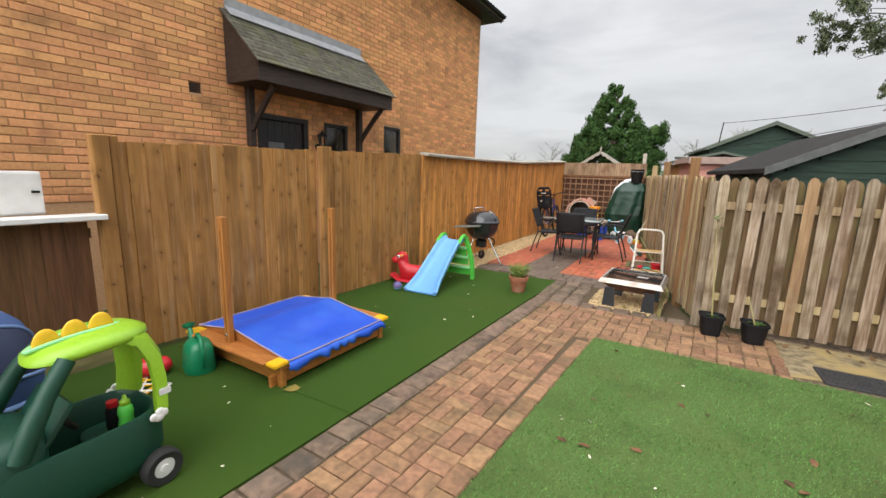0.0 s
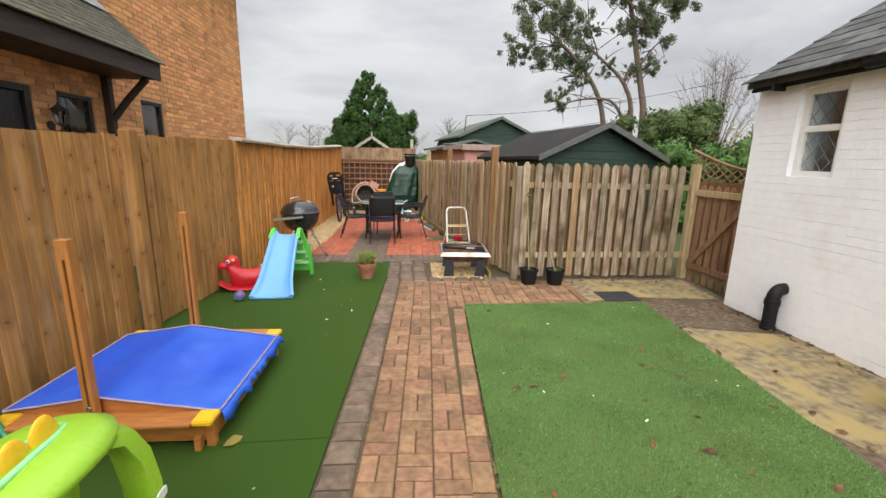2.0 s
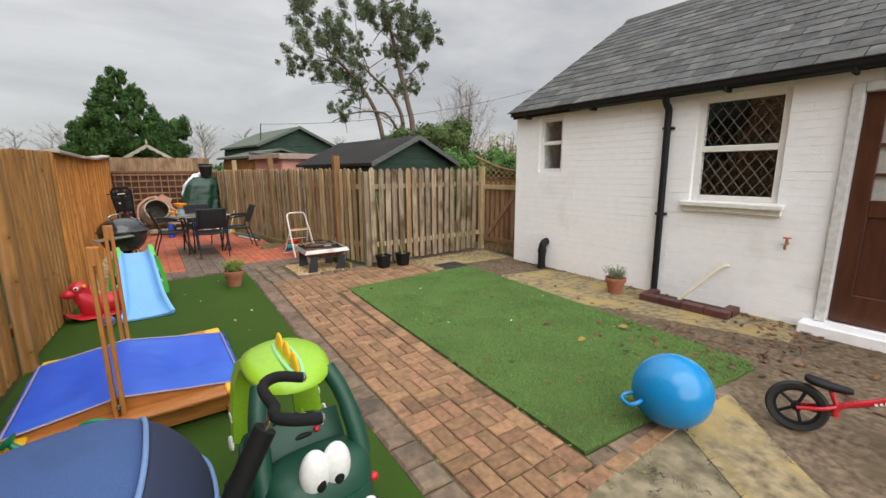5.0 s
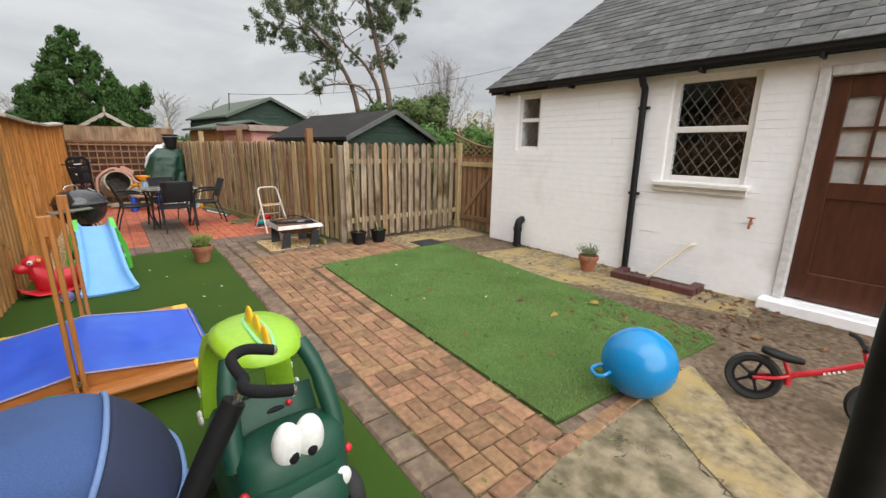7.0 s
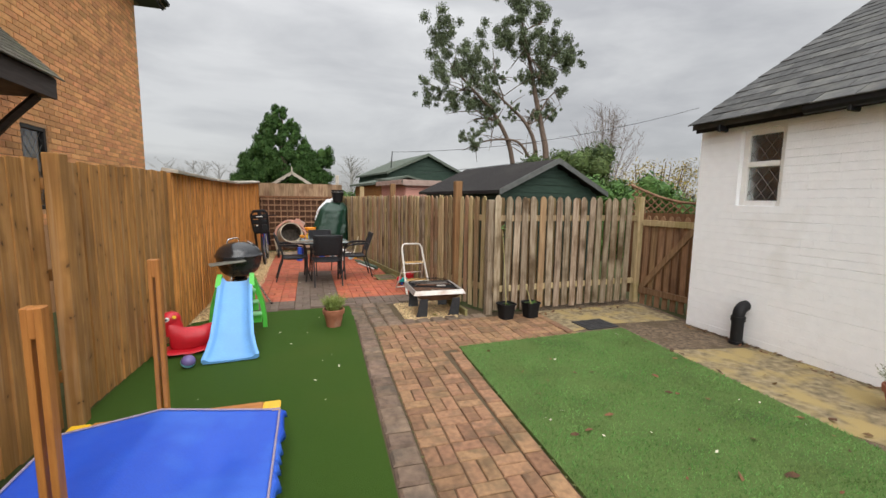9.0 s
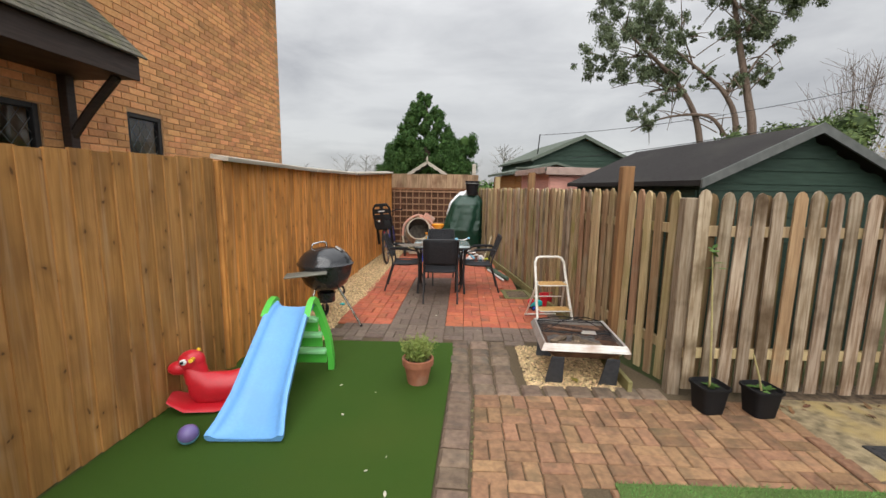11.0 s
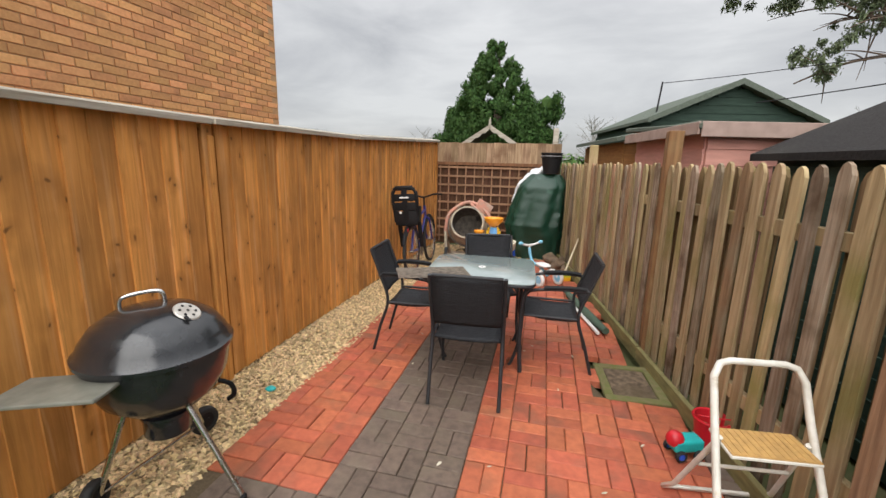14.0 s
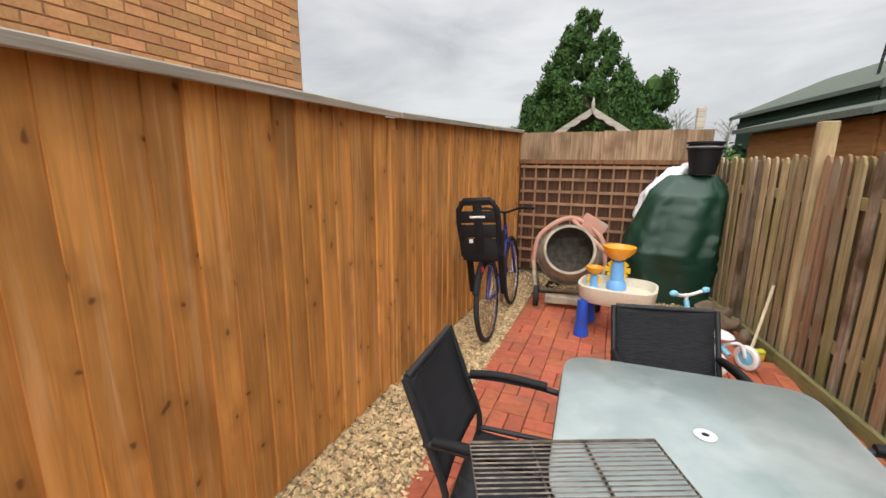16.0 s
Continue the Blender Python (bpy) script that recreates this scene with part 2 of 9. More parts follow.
WOOD_N = knotty("olive_brown_fence_board", (0.44, 0.222, 0.064), (0.29, 0.138, 0.039), (0.22, 0.108, 0.033))
WOOD_P = mat("weathered_picket", (0.44, 0.335, 0.19), (0.27, 0.195, 0.105), scale=6, stretch=(8, 8, 0.5), rough=0.85, bump=0.5, stain=(0.235, 0.20, 0.075), stain_scale=2.6, stain_lo=0.5, stain_hi=0.72, vary=0.24, spec=0.2)
WOOD_Y = mat("grey_brown_picket", (0.34, 0.272, 0.20), (0.175, 0.122, 0.076), scale=7, stretch=(8, 8, 0.5), rough=0.85, bump=0.5, stain=(0.085, 0.055, 0.03), stain_scale=3.2, stain_lo=0.48, stain_hi=0.7, vary=0.3, spec=0.2)
# back pales: brown darkened to hold the shade between the front pales
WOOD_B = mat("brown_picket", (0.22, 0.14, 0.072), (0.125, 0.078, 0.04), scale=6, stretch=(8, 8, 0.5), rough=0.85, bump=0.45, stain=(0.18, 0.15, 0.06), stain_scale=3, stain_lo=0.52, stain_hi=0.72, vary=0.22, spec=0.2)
WOOD_R = mat("reddish_brown_picket", (0.36, 0.225, 0.13), (0.22, 0.13, 0.075), scale=6, stretch=(8, 8, 0.5), rough=0.85, bump=0.5, stain=(0.33, 0.27, 0.18), stain_scale=2.4, stain_lo=0.52, stain_hi=0.7, vary=0.25, spec=0.2)
WOOD_POST = mat("reddish_brown_post", (0.25, 0.135, 0.058), (0.155, 0.082, 0.037), scale=5, stretch=(9, 9, 0.5), rough=0.75, bump=0.4, stain=(0.24, 0.17, 0.08), stain_scale=2.5, vary=0.1, spec=0.25)
WOOD_GREY = mat("silvered_timber", (0.50, 0.46, 0.39), (0.34, 0.30, 0.24), scale=6, stretch=(1, 0.4, 8), rough=0.85, bump=0.4, vary=0.1, spec=0.2)
WOOD_GREEN = mat("algae_green_timber", (0.24, 0.21, 0.09), (0.15, 0.135, 0.06), scale=8, stretch=(4, 0.6, 4), rough=0.85, bump=0.4, vary=0.1, spec=0.2)
WOOD_DK = mat("dark_stained_fence_board", (0.21, 0.105, 0.05), (0.13, 0.065, 0.033), scale=5, stretch=(8, 8, 0.6), rough=0.8, bump=0.4, vary=0.18, spec=0.2)
BRICK = mat("orange_brick", (0.80, 0.42, 0.19), (0.70, 0.345, 0.15), scale=40, rough=0.85, bump=0.35, island=0.2, stain=(0.36, 0.18, 0.09), stain_scale=2.4, stain_lo=0.56, stain_hi=0.8, spec=0.2)
BRICK_O = mat("orange_brick_piece", (0.80, 0.42, 0.19), (0.70, 0.345, 0.15), scale=40, rough=0.85, bump=0.35, vary=0.2, stain=(0.36, 0.18, 0.09), stain_scale=2.4, stain_lo=0.56, stain_hi=0.8, spec=0.2)
MORTAR = mat("brick_mortar", (0.60, 0.37, 0.20), (0.50, 0.30, 0.165), scale=50, rough=0.95, bump=0.3, spec=0.1)
WHITE_BRICK = mat("white_painted_brick", (0.92, 0.93, 0.95), (0.885, 0.895, 0.915), scale=12, rough=0.6, bump=0.65, stain=(0.72, 0.71, 0.68), stain_scale=1.3, stain_lo=0.62, stain_hi=0.85, bump_scale=60, spec=0.35)
WHITE_PAINT = mat("white_gloss_paint", (0.80, 0.79, 0.77), (0.74, 0.73, 0.70), scale=20, rough=0.4, bump=0.05, spec=0.5)
GREY_PAINT = mat("grey_weathered_frame_paint", (0.66, 0.66, 0.65), (0.52, 0.52, 0.51), scale=20, rough=0.6, bump=0.1, spec=0.4)
SLATE = mat("grey_slate", (0.092, 0.092, 0.09), (0.056, 0.057, 0.057), scale=12, rough=0.8, bump=0.5, stain=(0.128, 0.126, 0.115), stain_scale=3.5, stain_lo=0.5, stain_hi=0.75, vary=0.3, bump_scale=40, spec=0.2)
SLATE_J = mat("grey_slate_joined", (0.092, 0.092, 0.09), (0.056, 0.057, 0.057), scale=12, rough=0.8, bump=0.5, stain=(0.128, 0.126, 0.115), stain_scale=1.5, stain_lo=0.5, stain_hi=0.75, island=0.3, bump_scale=40, spec=0.2)
TILE = mat("mossy_concrete_tile", (0.165, 0.155, 0.12), (0.10, 0.095, 0.078), scale=18, rough=0.85, bump=0.4, island=0.2, stain=(0.13, 0.135, 0.06), stain_scale=4, spec=0.2)
LEAD = mat("lead_flashing", (0.52, 0.54, 0.56), (0.40, 0.42, 0.45), scale=9, rough=0.5, metal=0.3, bump=0.2, spec=0.5)
FASCIA = mat("dark_brown_fascia", (0.052, 0.035, 0.028), (0.035, 0.024, 0.02), scale=9, stretch=(1, 0.5, 6), rough=0.6, bump=0.2, spec=0.4)
BLACK_P = mat("black_plastic_gutter", (0.008, 0.008, 0.009), (0.013, 0.013, 0.014), scale=30, rough=0.55, bump=0.1, spec=0.25)
# near-black colour stands for the shade of rooms that are not built
DARK_IN = mat("painted_dim_interior", (0.06, 0.055, 0.05), (0.04, 0.037, 0.034), scale=4, rough=0.9, bump=0.0)
LEADCAME = mat("leaded_strip", (0.22, 0.22, 0.21), (0.15, 0.15, 0.145), scale=30, rough=0.7, bump=0.0, spec=0.2)
GLASS = glass_mat("window_glass")
FELT = mat("black_roofing_felt", (0.022, 0.019, 0.018), (0.014, 0.012, 0.0115), scale=60, rough=0.85, bump=0.5, stain=(0.032, 0.029, 0.025), stain_scale=1.6, spec=0.25)
FELT_G = mat("green_grey_roofing_felt", (0.12, 0.14, 0.115), (0.085, 0.10, 0.08), scale=60, rough=0.9, bump=0.4, spec=0.2)
SHED_G = mat("green_painted_boards", (0.026, 0.05, 0.036), (0.018, 0.036, 0.026), scale=6, stretch=(1, 1, 6), rough=0.7, bump=0.25, vary=0.1, spec=0.3)
SHED_P = mat("faded_pink_boards", (0.55, 0.27, 0.22), (0.47, 0.23, 0.19), scale=6, stretch=(1, 1, 6), rough=0.75, bump=0.25, vary=0.08, spec=0.3)
SHED_O = mat("orange_stained_boards", (0.34, 0.16, 0.05), (0.25, 0.115, 0.04), scale=6, stretch=(1, 1, 6), rough=0.75, bump=0.25, vary=0.1, spec=0.3)
SOIL = mat("garden_ground", (0.07, 0.085, 0.035), (0.11, 0.10, 0.05), scale=6, rough=0.95, bump=0.5, stain=(0.05, 0.09, 0.025), stain_scale=0.3, spec=0.1)
CONIFER = mat("conifer_foliage", (0.026, 0.062, 0.014), (0.05, 0.10, 0.022), scale=8, rough=0.8, bump=0.0, island=0.35, spec=0.2)
LEAFY = mat("evergreen_leaves", (0.075, 0.10, 0.05), (0.12, 0.145, 0.075), scale=8, rough=0.6, bump=0.0, island=0.4, spec=0.3)
HEDGE = mat("hedge_leaves", (0.05, 0.11, 0.022), (0.085, 0.16, 0.035), scale=8, rough=0.65, bump=0.0, island=0.35, spec=0.3)
OLIVE = mat("olive_shrub_leaves", (0.045, 0.072, 0.022), (0.085, 0.115, 0.036), scale=8, rough=0.7, bump=0.0, island=0.4, spec=0.2)
AUTUMN = mat("yellow_autumn_leaves", (0.28, 0.19, 0.035), (0.17, 0.155, 0.045), scale=8, rough=0.65, bump=0.0, island=0.4, spec=0.3)
BARK = mat("grey_brown_bark", (0.15, 0.11, 0.085), (0.09, 0.065, 0.05), scale=14, stretch=(3, 3, 0.7), rough=0.9, bump=0.6, spec=0.15)
# pale grey carries the haze of distance; no mist is modelled
FARWOOD = mat("haze_tinted_far_trees", (0.30, 0.29, 0.28), (0.22, 0.22, 0.21), scale=3, rough=0.95, bump=0.0, island=0.2, spec=0.05)


# ---- geometry helpers ----
def part(name, bm, material, parent=None, label="", smooth=None):
    """Links a bmesh as one mesh object under a thing or a part."""
    me = bpy.data.meshes.new(name)
    bm.to_mesh(me)
    bm.free()
    me.materials.append(material)
    if smooth is not None:
        me.shade_smooth()
        me.set_sharp_from_angle(angle=radians(smooth))
    ob = new(name, me)
    if parent:
        ob.parent = parent
    if label:
        ob["label"] = label
    return ob


def thing(name, label, category, m=None, group="", kind=""):
    ob = tagged(new(name), label, category, group, kind)
    ob.empty_display_size = 0.1
    if m is not None:
        ob.matrix_basis = m
    return ob


def mesh_part(name, verts, faces, material, parent=None, label="", smooth=None):
    me = bpy.data.meshes.new(name)
    me.from_pydata([tuple(v) for v in verts], [], faces)
    me.materials.append(material)
    if smooth is not None:
        me.shade_smooth()
        me.set_sharp_from_angle(angle=radians(smooth))
    ob = new(name, me)
    if parent:
        ob.parent = parent
    if label:
        ob["label"] = label
    return ob


def piece(name, me, m, parent):
    """One more object on a shared mesh."""
    ob = bpy.data.objects.new(name, me)
    scene.collection.objects.link(ob)
    ob.parent = parent
    ob.matrix_basis = m
    return ob


def box(bm, sx, sy, sz, m=None, bevel=0.0, seg=1):
    """A box of that size centred on the pose m."""
    r = bmesh.ops.create_cube(bm, size=1.0)
    vs = r["verts"]
    bmesh.ops.scale(bm, vec=(sx, sy, sz), verts=vs)
    if bevel:
        es = list({e for v in vs for e in v.link_edges})
        r2 = bmesh.ops.bevel(bm, geom=es, offset=bevel, segments=seg, profile=0.6, affect="EDGES")
        vs = list({v for f in r2["faces"] for v in f.verts} | {v for v in vs if v.is_valid})
    if m is not None:
        bmesh.ops.transform(bm, matrix=m, verts=vs)
    return vs


def tube(bm, points, radius, sides=10, close=False, cap=True):
    """A round tube along points; radius is a number or one for each point."""
    pts = [Vector(p) for p in points]
    n = len(pts)
    rs = radius if isinstance(radius, (list, tuple)) else [radius] * n
    rings, up = [], None
    for i, p in enumerate(pts):
        if close:
            d = (pts[(i + 1) % n] - pts[i - 1]).normalized()
        else:
            d = (pts[min(i + 1, n - 1)] - pts[max(i - 1, 0)]).normalized()
        if up is None:
            up = Vector((0, 0, 1)) if abs(d.z) < 0.9 else Vector((1, 0, 0))
        side = d.cross(up).normalized()
        up = side.cross(d).normalized()
        rings.append([bm.verts.new(p + (side * math.cos(a) + up * math.sin(a)) * rs[i]) for a in (2 * math.pi * k / sides for k in range(sides))])
    for i in range(n if close else n - 1):
        a, b = rings[i], rings[(i + 1) % n]
        for k in range(sides):
            bm.faces.new((a[k], a[(k + 1) % sides], b[(k + 1) % sides], b[k]))
    if cap and not close:
        bm.faces.new(rings[0][::-1])
        bm.faces.new(rings[-1])
    return [v for r in rings for v in r]


def arc_pts(pts, step=6):
    """A smooth line through a few points."""
    p = [Vector(q) for q in pts]
    out = []
    for i in range(len(p) - 1):
        a, b = p[max(i - 1, 0)], p[i]
        c, d = p[i + 1], p[min(i + 2, len(p) - 1)]
        for k in range(step):
            t = k / step
            out.append(0.5 * ((2 * b) + (c - a) * t + (2 * a - 5 * b + 4 * c - d) * t * t + (3 * b - a - 3 * c + d) * t ** 3))
    out.append(p[-1])
    return out


def lathe(bm, profile, sides=24, m=None):
    """A turned shape: profile of (radius, height)."""
    rings = []
    for r, z in profile:
        if r < 1e-5:
            rings.append([bm.verts.new((0, 0, z))])
        else:
            rings.append([bm.verts.new((r * math.cos(2 * math.pi * k / sides), r * math.sin(2 * math.pi * k / sides), z)) for k in range(sides)])
    for a, b in zip(rings, rings[1:]):
        for k in range(sides):
            j = (k + 1) % sides
            if len(a) == 1 and len(b) == 1:
                continue
            if len(a) == 1:
                bm.faces.new((a[0], b[j], b[k]))
            elif len(b) == 1:
                bm.faces.new((a[k], a[j], b[0]))
            else:
                bm.faces.new((a[k], a[j], b[j], b[k]))
    vs = [v for r in rings for v in r]
    if m is not None:
        bmesh.ops.transform(bm, matrix=m, verts=vs)
    return vs


def prism(bm, outline, depth, m=None):
    """A flat outline in x and z, pushed along y by depth, centred."""
    f = [bm.verts.new((x, -depth / 2, z)) for x, z in outline]
    b = [bm.verts.new((x, depth / 2, z)) for x, z in outline]
    bm.faces.new(f)
    bm.faces.new(b[::-1])
    n = len(f)
    for i in range(n):
        bm.faces.new((f[(i + 1) % n], f[i], b[i], b[(i + 1) % n]))
    if m is not None:
        bmesh.ops.transform(bm, matrix=m, verts=f + b)
    bmesh.ops.recalc_face_normals(bm, faces=list({fc for v in f + b for fc in v.link_faces}))
    return f + b


def chamfer_block(sx, sy, sz, ch):
    """Vertices and faces of a block that stands on z = 0, with its upper edges chamfered."""
    a, b = sx / 2, sy / 2
    v = [(-a, -b, 0), (a, -b, 0), (a, b, 0), (-a, b, 0), (-a, -b, sz - ch), (a, -b, sz - ch), (a, b, sz - ch), (-a, b, sz - ch),
         (-a + ch, -b + ch, sz), (a - ch, -b + ch, sz), (a - ch, b - ch, sz), (-a + ch, b - ch, sz)]
    f = [(8, 9, 10, 11)]
    for i in range(4):
        j = (i + 1) % 4
        f += [(i, j, 4 + j, 4 + i), (4 + i, 4 + j, 8 + j, 8 + i)]
    return v, f


def block_mesh(name, sx, sy, sz, ch, material):
    v, f = chamfer_block(sx, sy, sz, ch)
    me = bpy.data.meshes.new(name)
    me.from_pydata(v, [], f)
    me.materials.append(material)
    return me


def joined(name, blocks, material, parent, kind="stuff"):
    """Many blocks in one mesh: rows of (sx, sy, sz, chamfer, pose)."""
    vs, fs = [], []
    for sx, sy, sz, ch, m in blocks:
        v, f = chamfer_block(sx, sy, sz, ch)
        o = len(vs)
        vs += [m @ Vector(p) for p in v]
        fs += [tuple(i + o for i in q) for q in f]
    ob = mesh_part(name, vs, fs, material, parent)
    ob["kind"] = kind
    return ob


def poly_slab(name, outline, z0, z1, material, label, category="ground"):
    bm = bmesh.new()
    lo = [bm.verts.new((x, y, z0)) for x, y in outline]
    hi = [bm.verts.new((x, y, z1)) for x, y in outline]
    bm.faces.new(hi)
    n = len(lo)
    for i in range(n):
        bm.faces.new((lo[i], lo[(i + 1) % n], hi[(i + 1) % n], hi[i]))
    bmesh.ops.recalc_face_normals(bm, faces=bm.faces)
    bmesh.ops.triangulate(bm, faces=[f for f in bm.faces if len(f.verts) > 4])
    return tagged(part(name, bm, material), label, category, kind="structure")


def inside(x, y, outline):
    hit = False
    for (x0, y0), (x1, y1) in zip(outline, outline[1:] + outline[:1]):
        if (y0 > y) != (y1 > y) and x < (x1 - x0) * (y - y0) / (y1 - y0) + x0:
            hit = not hit
    return hit


def lerp(a, b, t):
    return a + (b - a) * t


def fence_x(y):
    """The line of the tall board fence."""
    return lerp(-3.46, -3.17, (y - 1.2) / 3.7) if y < 4.9 else lerp(-3.17, -3.12, (y - 4.9) / 7.2)


def picket_x(y):
    """The line of the long picket fence."""
    return lerp(0.30, 0.10, (y - 4.78) / 0.7) if y < 5.48 else lerp(0.10, -0.95, (y - 5.48) / 6.62)


def kerb_x(y):
    """The turf side of the row of setts."""
    return -1.545 + 0.037 * y


def lawn_x(y):
    """The path side of the small lawn."""
    return -0.712 + 0.062 * y


# ---- ground ----
bm = bmesh.new()
bmesh.ops.create_grid(bm, x_segments=40, y_segments=40, size=900)
ground = tagged(part("ground", bm, SOIL), "rough soil and grass beyond the garden", "ground", kind="structure")
ground.location.z = -0.09

turf_strip = poly_slab("turf_strip", [(-3.5, -1.6), (kerb_x(-1.6), -1.6), (kerb_x(5.6), 5.6), (-2.62, 5.56), (-3.14, 5.3), (-3.2, 4.9)], -0.05, 0.004, TURF_D, "flat dark green artificial turf strip beside the fence", "turf")
turf_seam = poly_slab("turf_seam", [(-3.3, 1.56), (kerb_x(1.64) - 0.01, 1.64), (kerb_x(1.64) - 0.01, 1.652), (-3.3, 1.572)], 0.0, 0.009, TURF_D, "raised seam between two lengths of dark green turf", "turf")
lawn = poly_slab("lawn", [(-0.69, 0.11), (-0.1, 0.05), (1.1, -0.06), (1.2, 0.0), (1.52, 3.77), (0.75, 3.76), (-0.48, 3.73)], -0.05, 0.012, TURF_L, "worn light green artificial lawn with dead leaves", "turf")
bed = poly_slab("path_bed", [(kerb_x(0) - 0.02, -0.1), (-0.05, -0.14), (-0.05, 0.05), (-0.68, 0.08), (-0.5, 3.62), (0.95, 3.64), (0.98, 4.78), (0.3, 4.9), (-2.6, 12.0), (-2.66, 5.58), (kerb_x(5.6), 5.6)], -0.06, -0.012, SAND, "dark sandy joints under the block paving", "paving")
concrete = poly_slab("concrete_yard", [(-6.0, -6.0), (2.6, -6.0), (2.6, 4.0), (2.75, 5.0), (0.9, 5.0), (0.9, 3.6), (1.5, 3.6), (1.1, 0.1), (-0.1, 0.05), (-1.6, -0.1), (-1.6, -1.6), (-6, -1.6)], -0.06, -0.006, CONC2, "cracked stained concrete yard along the white wall", "paving")
CONC3 = mat("mottled_buff_concrete", (0.30, 0.25, 0.165), (0.12, 0.10, 0.062), scale=9, rough=0.85, bump=0.5, detail=10.0, stain=(0.085, 0.075, 0.040), stain_scale=4.0, stain_lo=0.48, stain_hi=0.62, bump_scale=90, spec=0.25)
CRACK = mat("dark_crack", (0.06, 0.05, 0.035), (0.045, 0.038, 0.028), scale=60, rough=0.95, bump=0.2)
slab_pale = poly_slab("concrete_slab", [(1.48, 3.1), (2.44, 2.9), (2.44, 0.0), (1.9, -0.05), (1.33, 1.75)], -0.02, -0.001, CONC, "yellow-stained concrete slab under the white wall", "paving")
slab_back = poly_slab("concrete_slab", [(0.92, 3.86), (1.54, 4.0), (2.5, 3.9), (2.6, 4.7), (0.95, 4.72)], -0.02, -0.002, CONC, "yellow-stained concrete slab before the picket fence", "paving")
slab_near = poly_slab("concrete_slab", [(-1.42, -0.14), (-0.62, -0.03), (-0.05, -0.075), (-0.37, -0.48), (-0.8, -1.1), (-1.1, -1.58), (-1.5, -1.58)], -0.02, -0.002, CONC3, "grey mottled concrete slab with a branching crack", "paving")
slab_ochre = poly_slab("concrete_slab", [(-0.045, -0.075), (0.3, -0.06), (0.62, -0.06), (0.3, -0.36), (-0.02, -0.69), (-0.45, -1.25), (-0.78, -1.11), (-0.36, -0.48)], -0.02, -0.0015, CONC, "yellow-stained strip of concrete beside the cracked slab", "paving")
rngc = random.Random(5)


def crack(a, b, width):
    bm = bmesh.new()
    n = 30
    left, right = [], []
    d = (Vector(b) - Vector(a)).normalized()
    s = Vector((-d.y, d.x))
    for i in range(n + 1):
        p = Vector(a).lerp(Vector(b), i / n) + s * rngc.uniform(-0.035, 0.035) * (0 < i < n)
        w = width * rngc.uniform(0.15, 0.7)
        left.append(bm.verts.new((*(p - s * w), 0.0022)))
        right.append(bm.verts.new((*(p + s * w), 0.0022)))
    for i in range(n):
        bm.faces.new((left[i], left[i + 1], right[i + 1], right[i]))
    bmesh.ops.recalc_face_normals(bm, faces=bm.faces)
    return tagged(part("crack", bm, CRACK), "dark crack across the concrete yard", "crack", kind="structure")


for a, b, w in (((-0.05, -0.08), (-0.37, -0.48), 0.006), ((-0.37, -0.48), (-0.79, -1.1), 0.007), ((0.62, -0.06), (0.3, -0.36), 0.005), ((0.3, -0.36), (-0.02, -0.69), 0.005), ((-0.42, -0.05), (-0.52, -0.16), 0.007), ((-0.52, -0.16), (-0.70, -0.27), 0.008),
                ((-0.52, -0.16), (-0.47, -0.4), 0.006), ((1.2, -0.02), (2.3, -0.30), 0.007), ((1.9, -0.05), (1.2, -0.6), 0.004), ((1.33, 1.75), (1.48, 3.1), 0.008), ((1.54, 3.9), (2.4, 3.85), 0.006)):
    crack(a, b, w)

# drain cover in the back slab
drain = thing("drain_cover", "dark square metal drain cover set in concrete", "drain cover", pose(1.34, 4.02, 0, 0, 0, 2))
IRON = mat("dull_iron", (0.06, 0.06, 0.062), (0.04, 0.04, 0.042), scale=40, rough=0.6, metal=0.5, bump=0.3)
bm = bmesh.new()
box(bm, 0.42, 0.32, 0.02, pose(0, 0, -0.002), 0.004)
part("rim", bm, IRON, drain)
for i in range(6):
    bm = bmesh.new()
    box(bm, 0.36, 0.028, 0.006, pose(0, -0.115 + i * 0.046, 0.010), 0.002)
    part("bar", bm, IRON, drain)

# ---- tall board fence ----
POSTS = [1.24, 3.13, 4.90, 6.81, 8.74, 10.66, 12.05]


def fence_top(y):
    return float(np.interp(y, [1.28, 3.2, 4.8, 4.9, 6.8, 8.75, 10.66, 12.06], [1.60, 1.65, 1.685, 1.69, 1.685, 1.71, 1.79, 1.85]))


def feather_mesh(name, w, h, material):
    """A feather-edged board: thick on one side, thin on the other."""
    v = [(-w / 2, 0, 0), (w / 2, 0, 0), (w / 2, -0.012, 0), (-w / 2, -0.02, 0)]
    v += [(x, y, h) for x, y, z in v]
    me = bpy.data.meshes.new(name)
    me.from_pydata(v, [], [(0, 1, 2, 3), (7, 6, 5, 4), (0, 4, 5, 1), (1, 5, 6, 2), (2, 6, 7, 3), (3, 7, 4, 0)])
    me.materials.append(material)
    return me


rngf = random.Random(11)


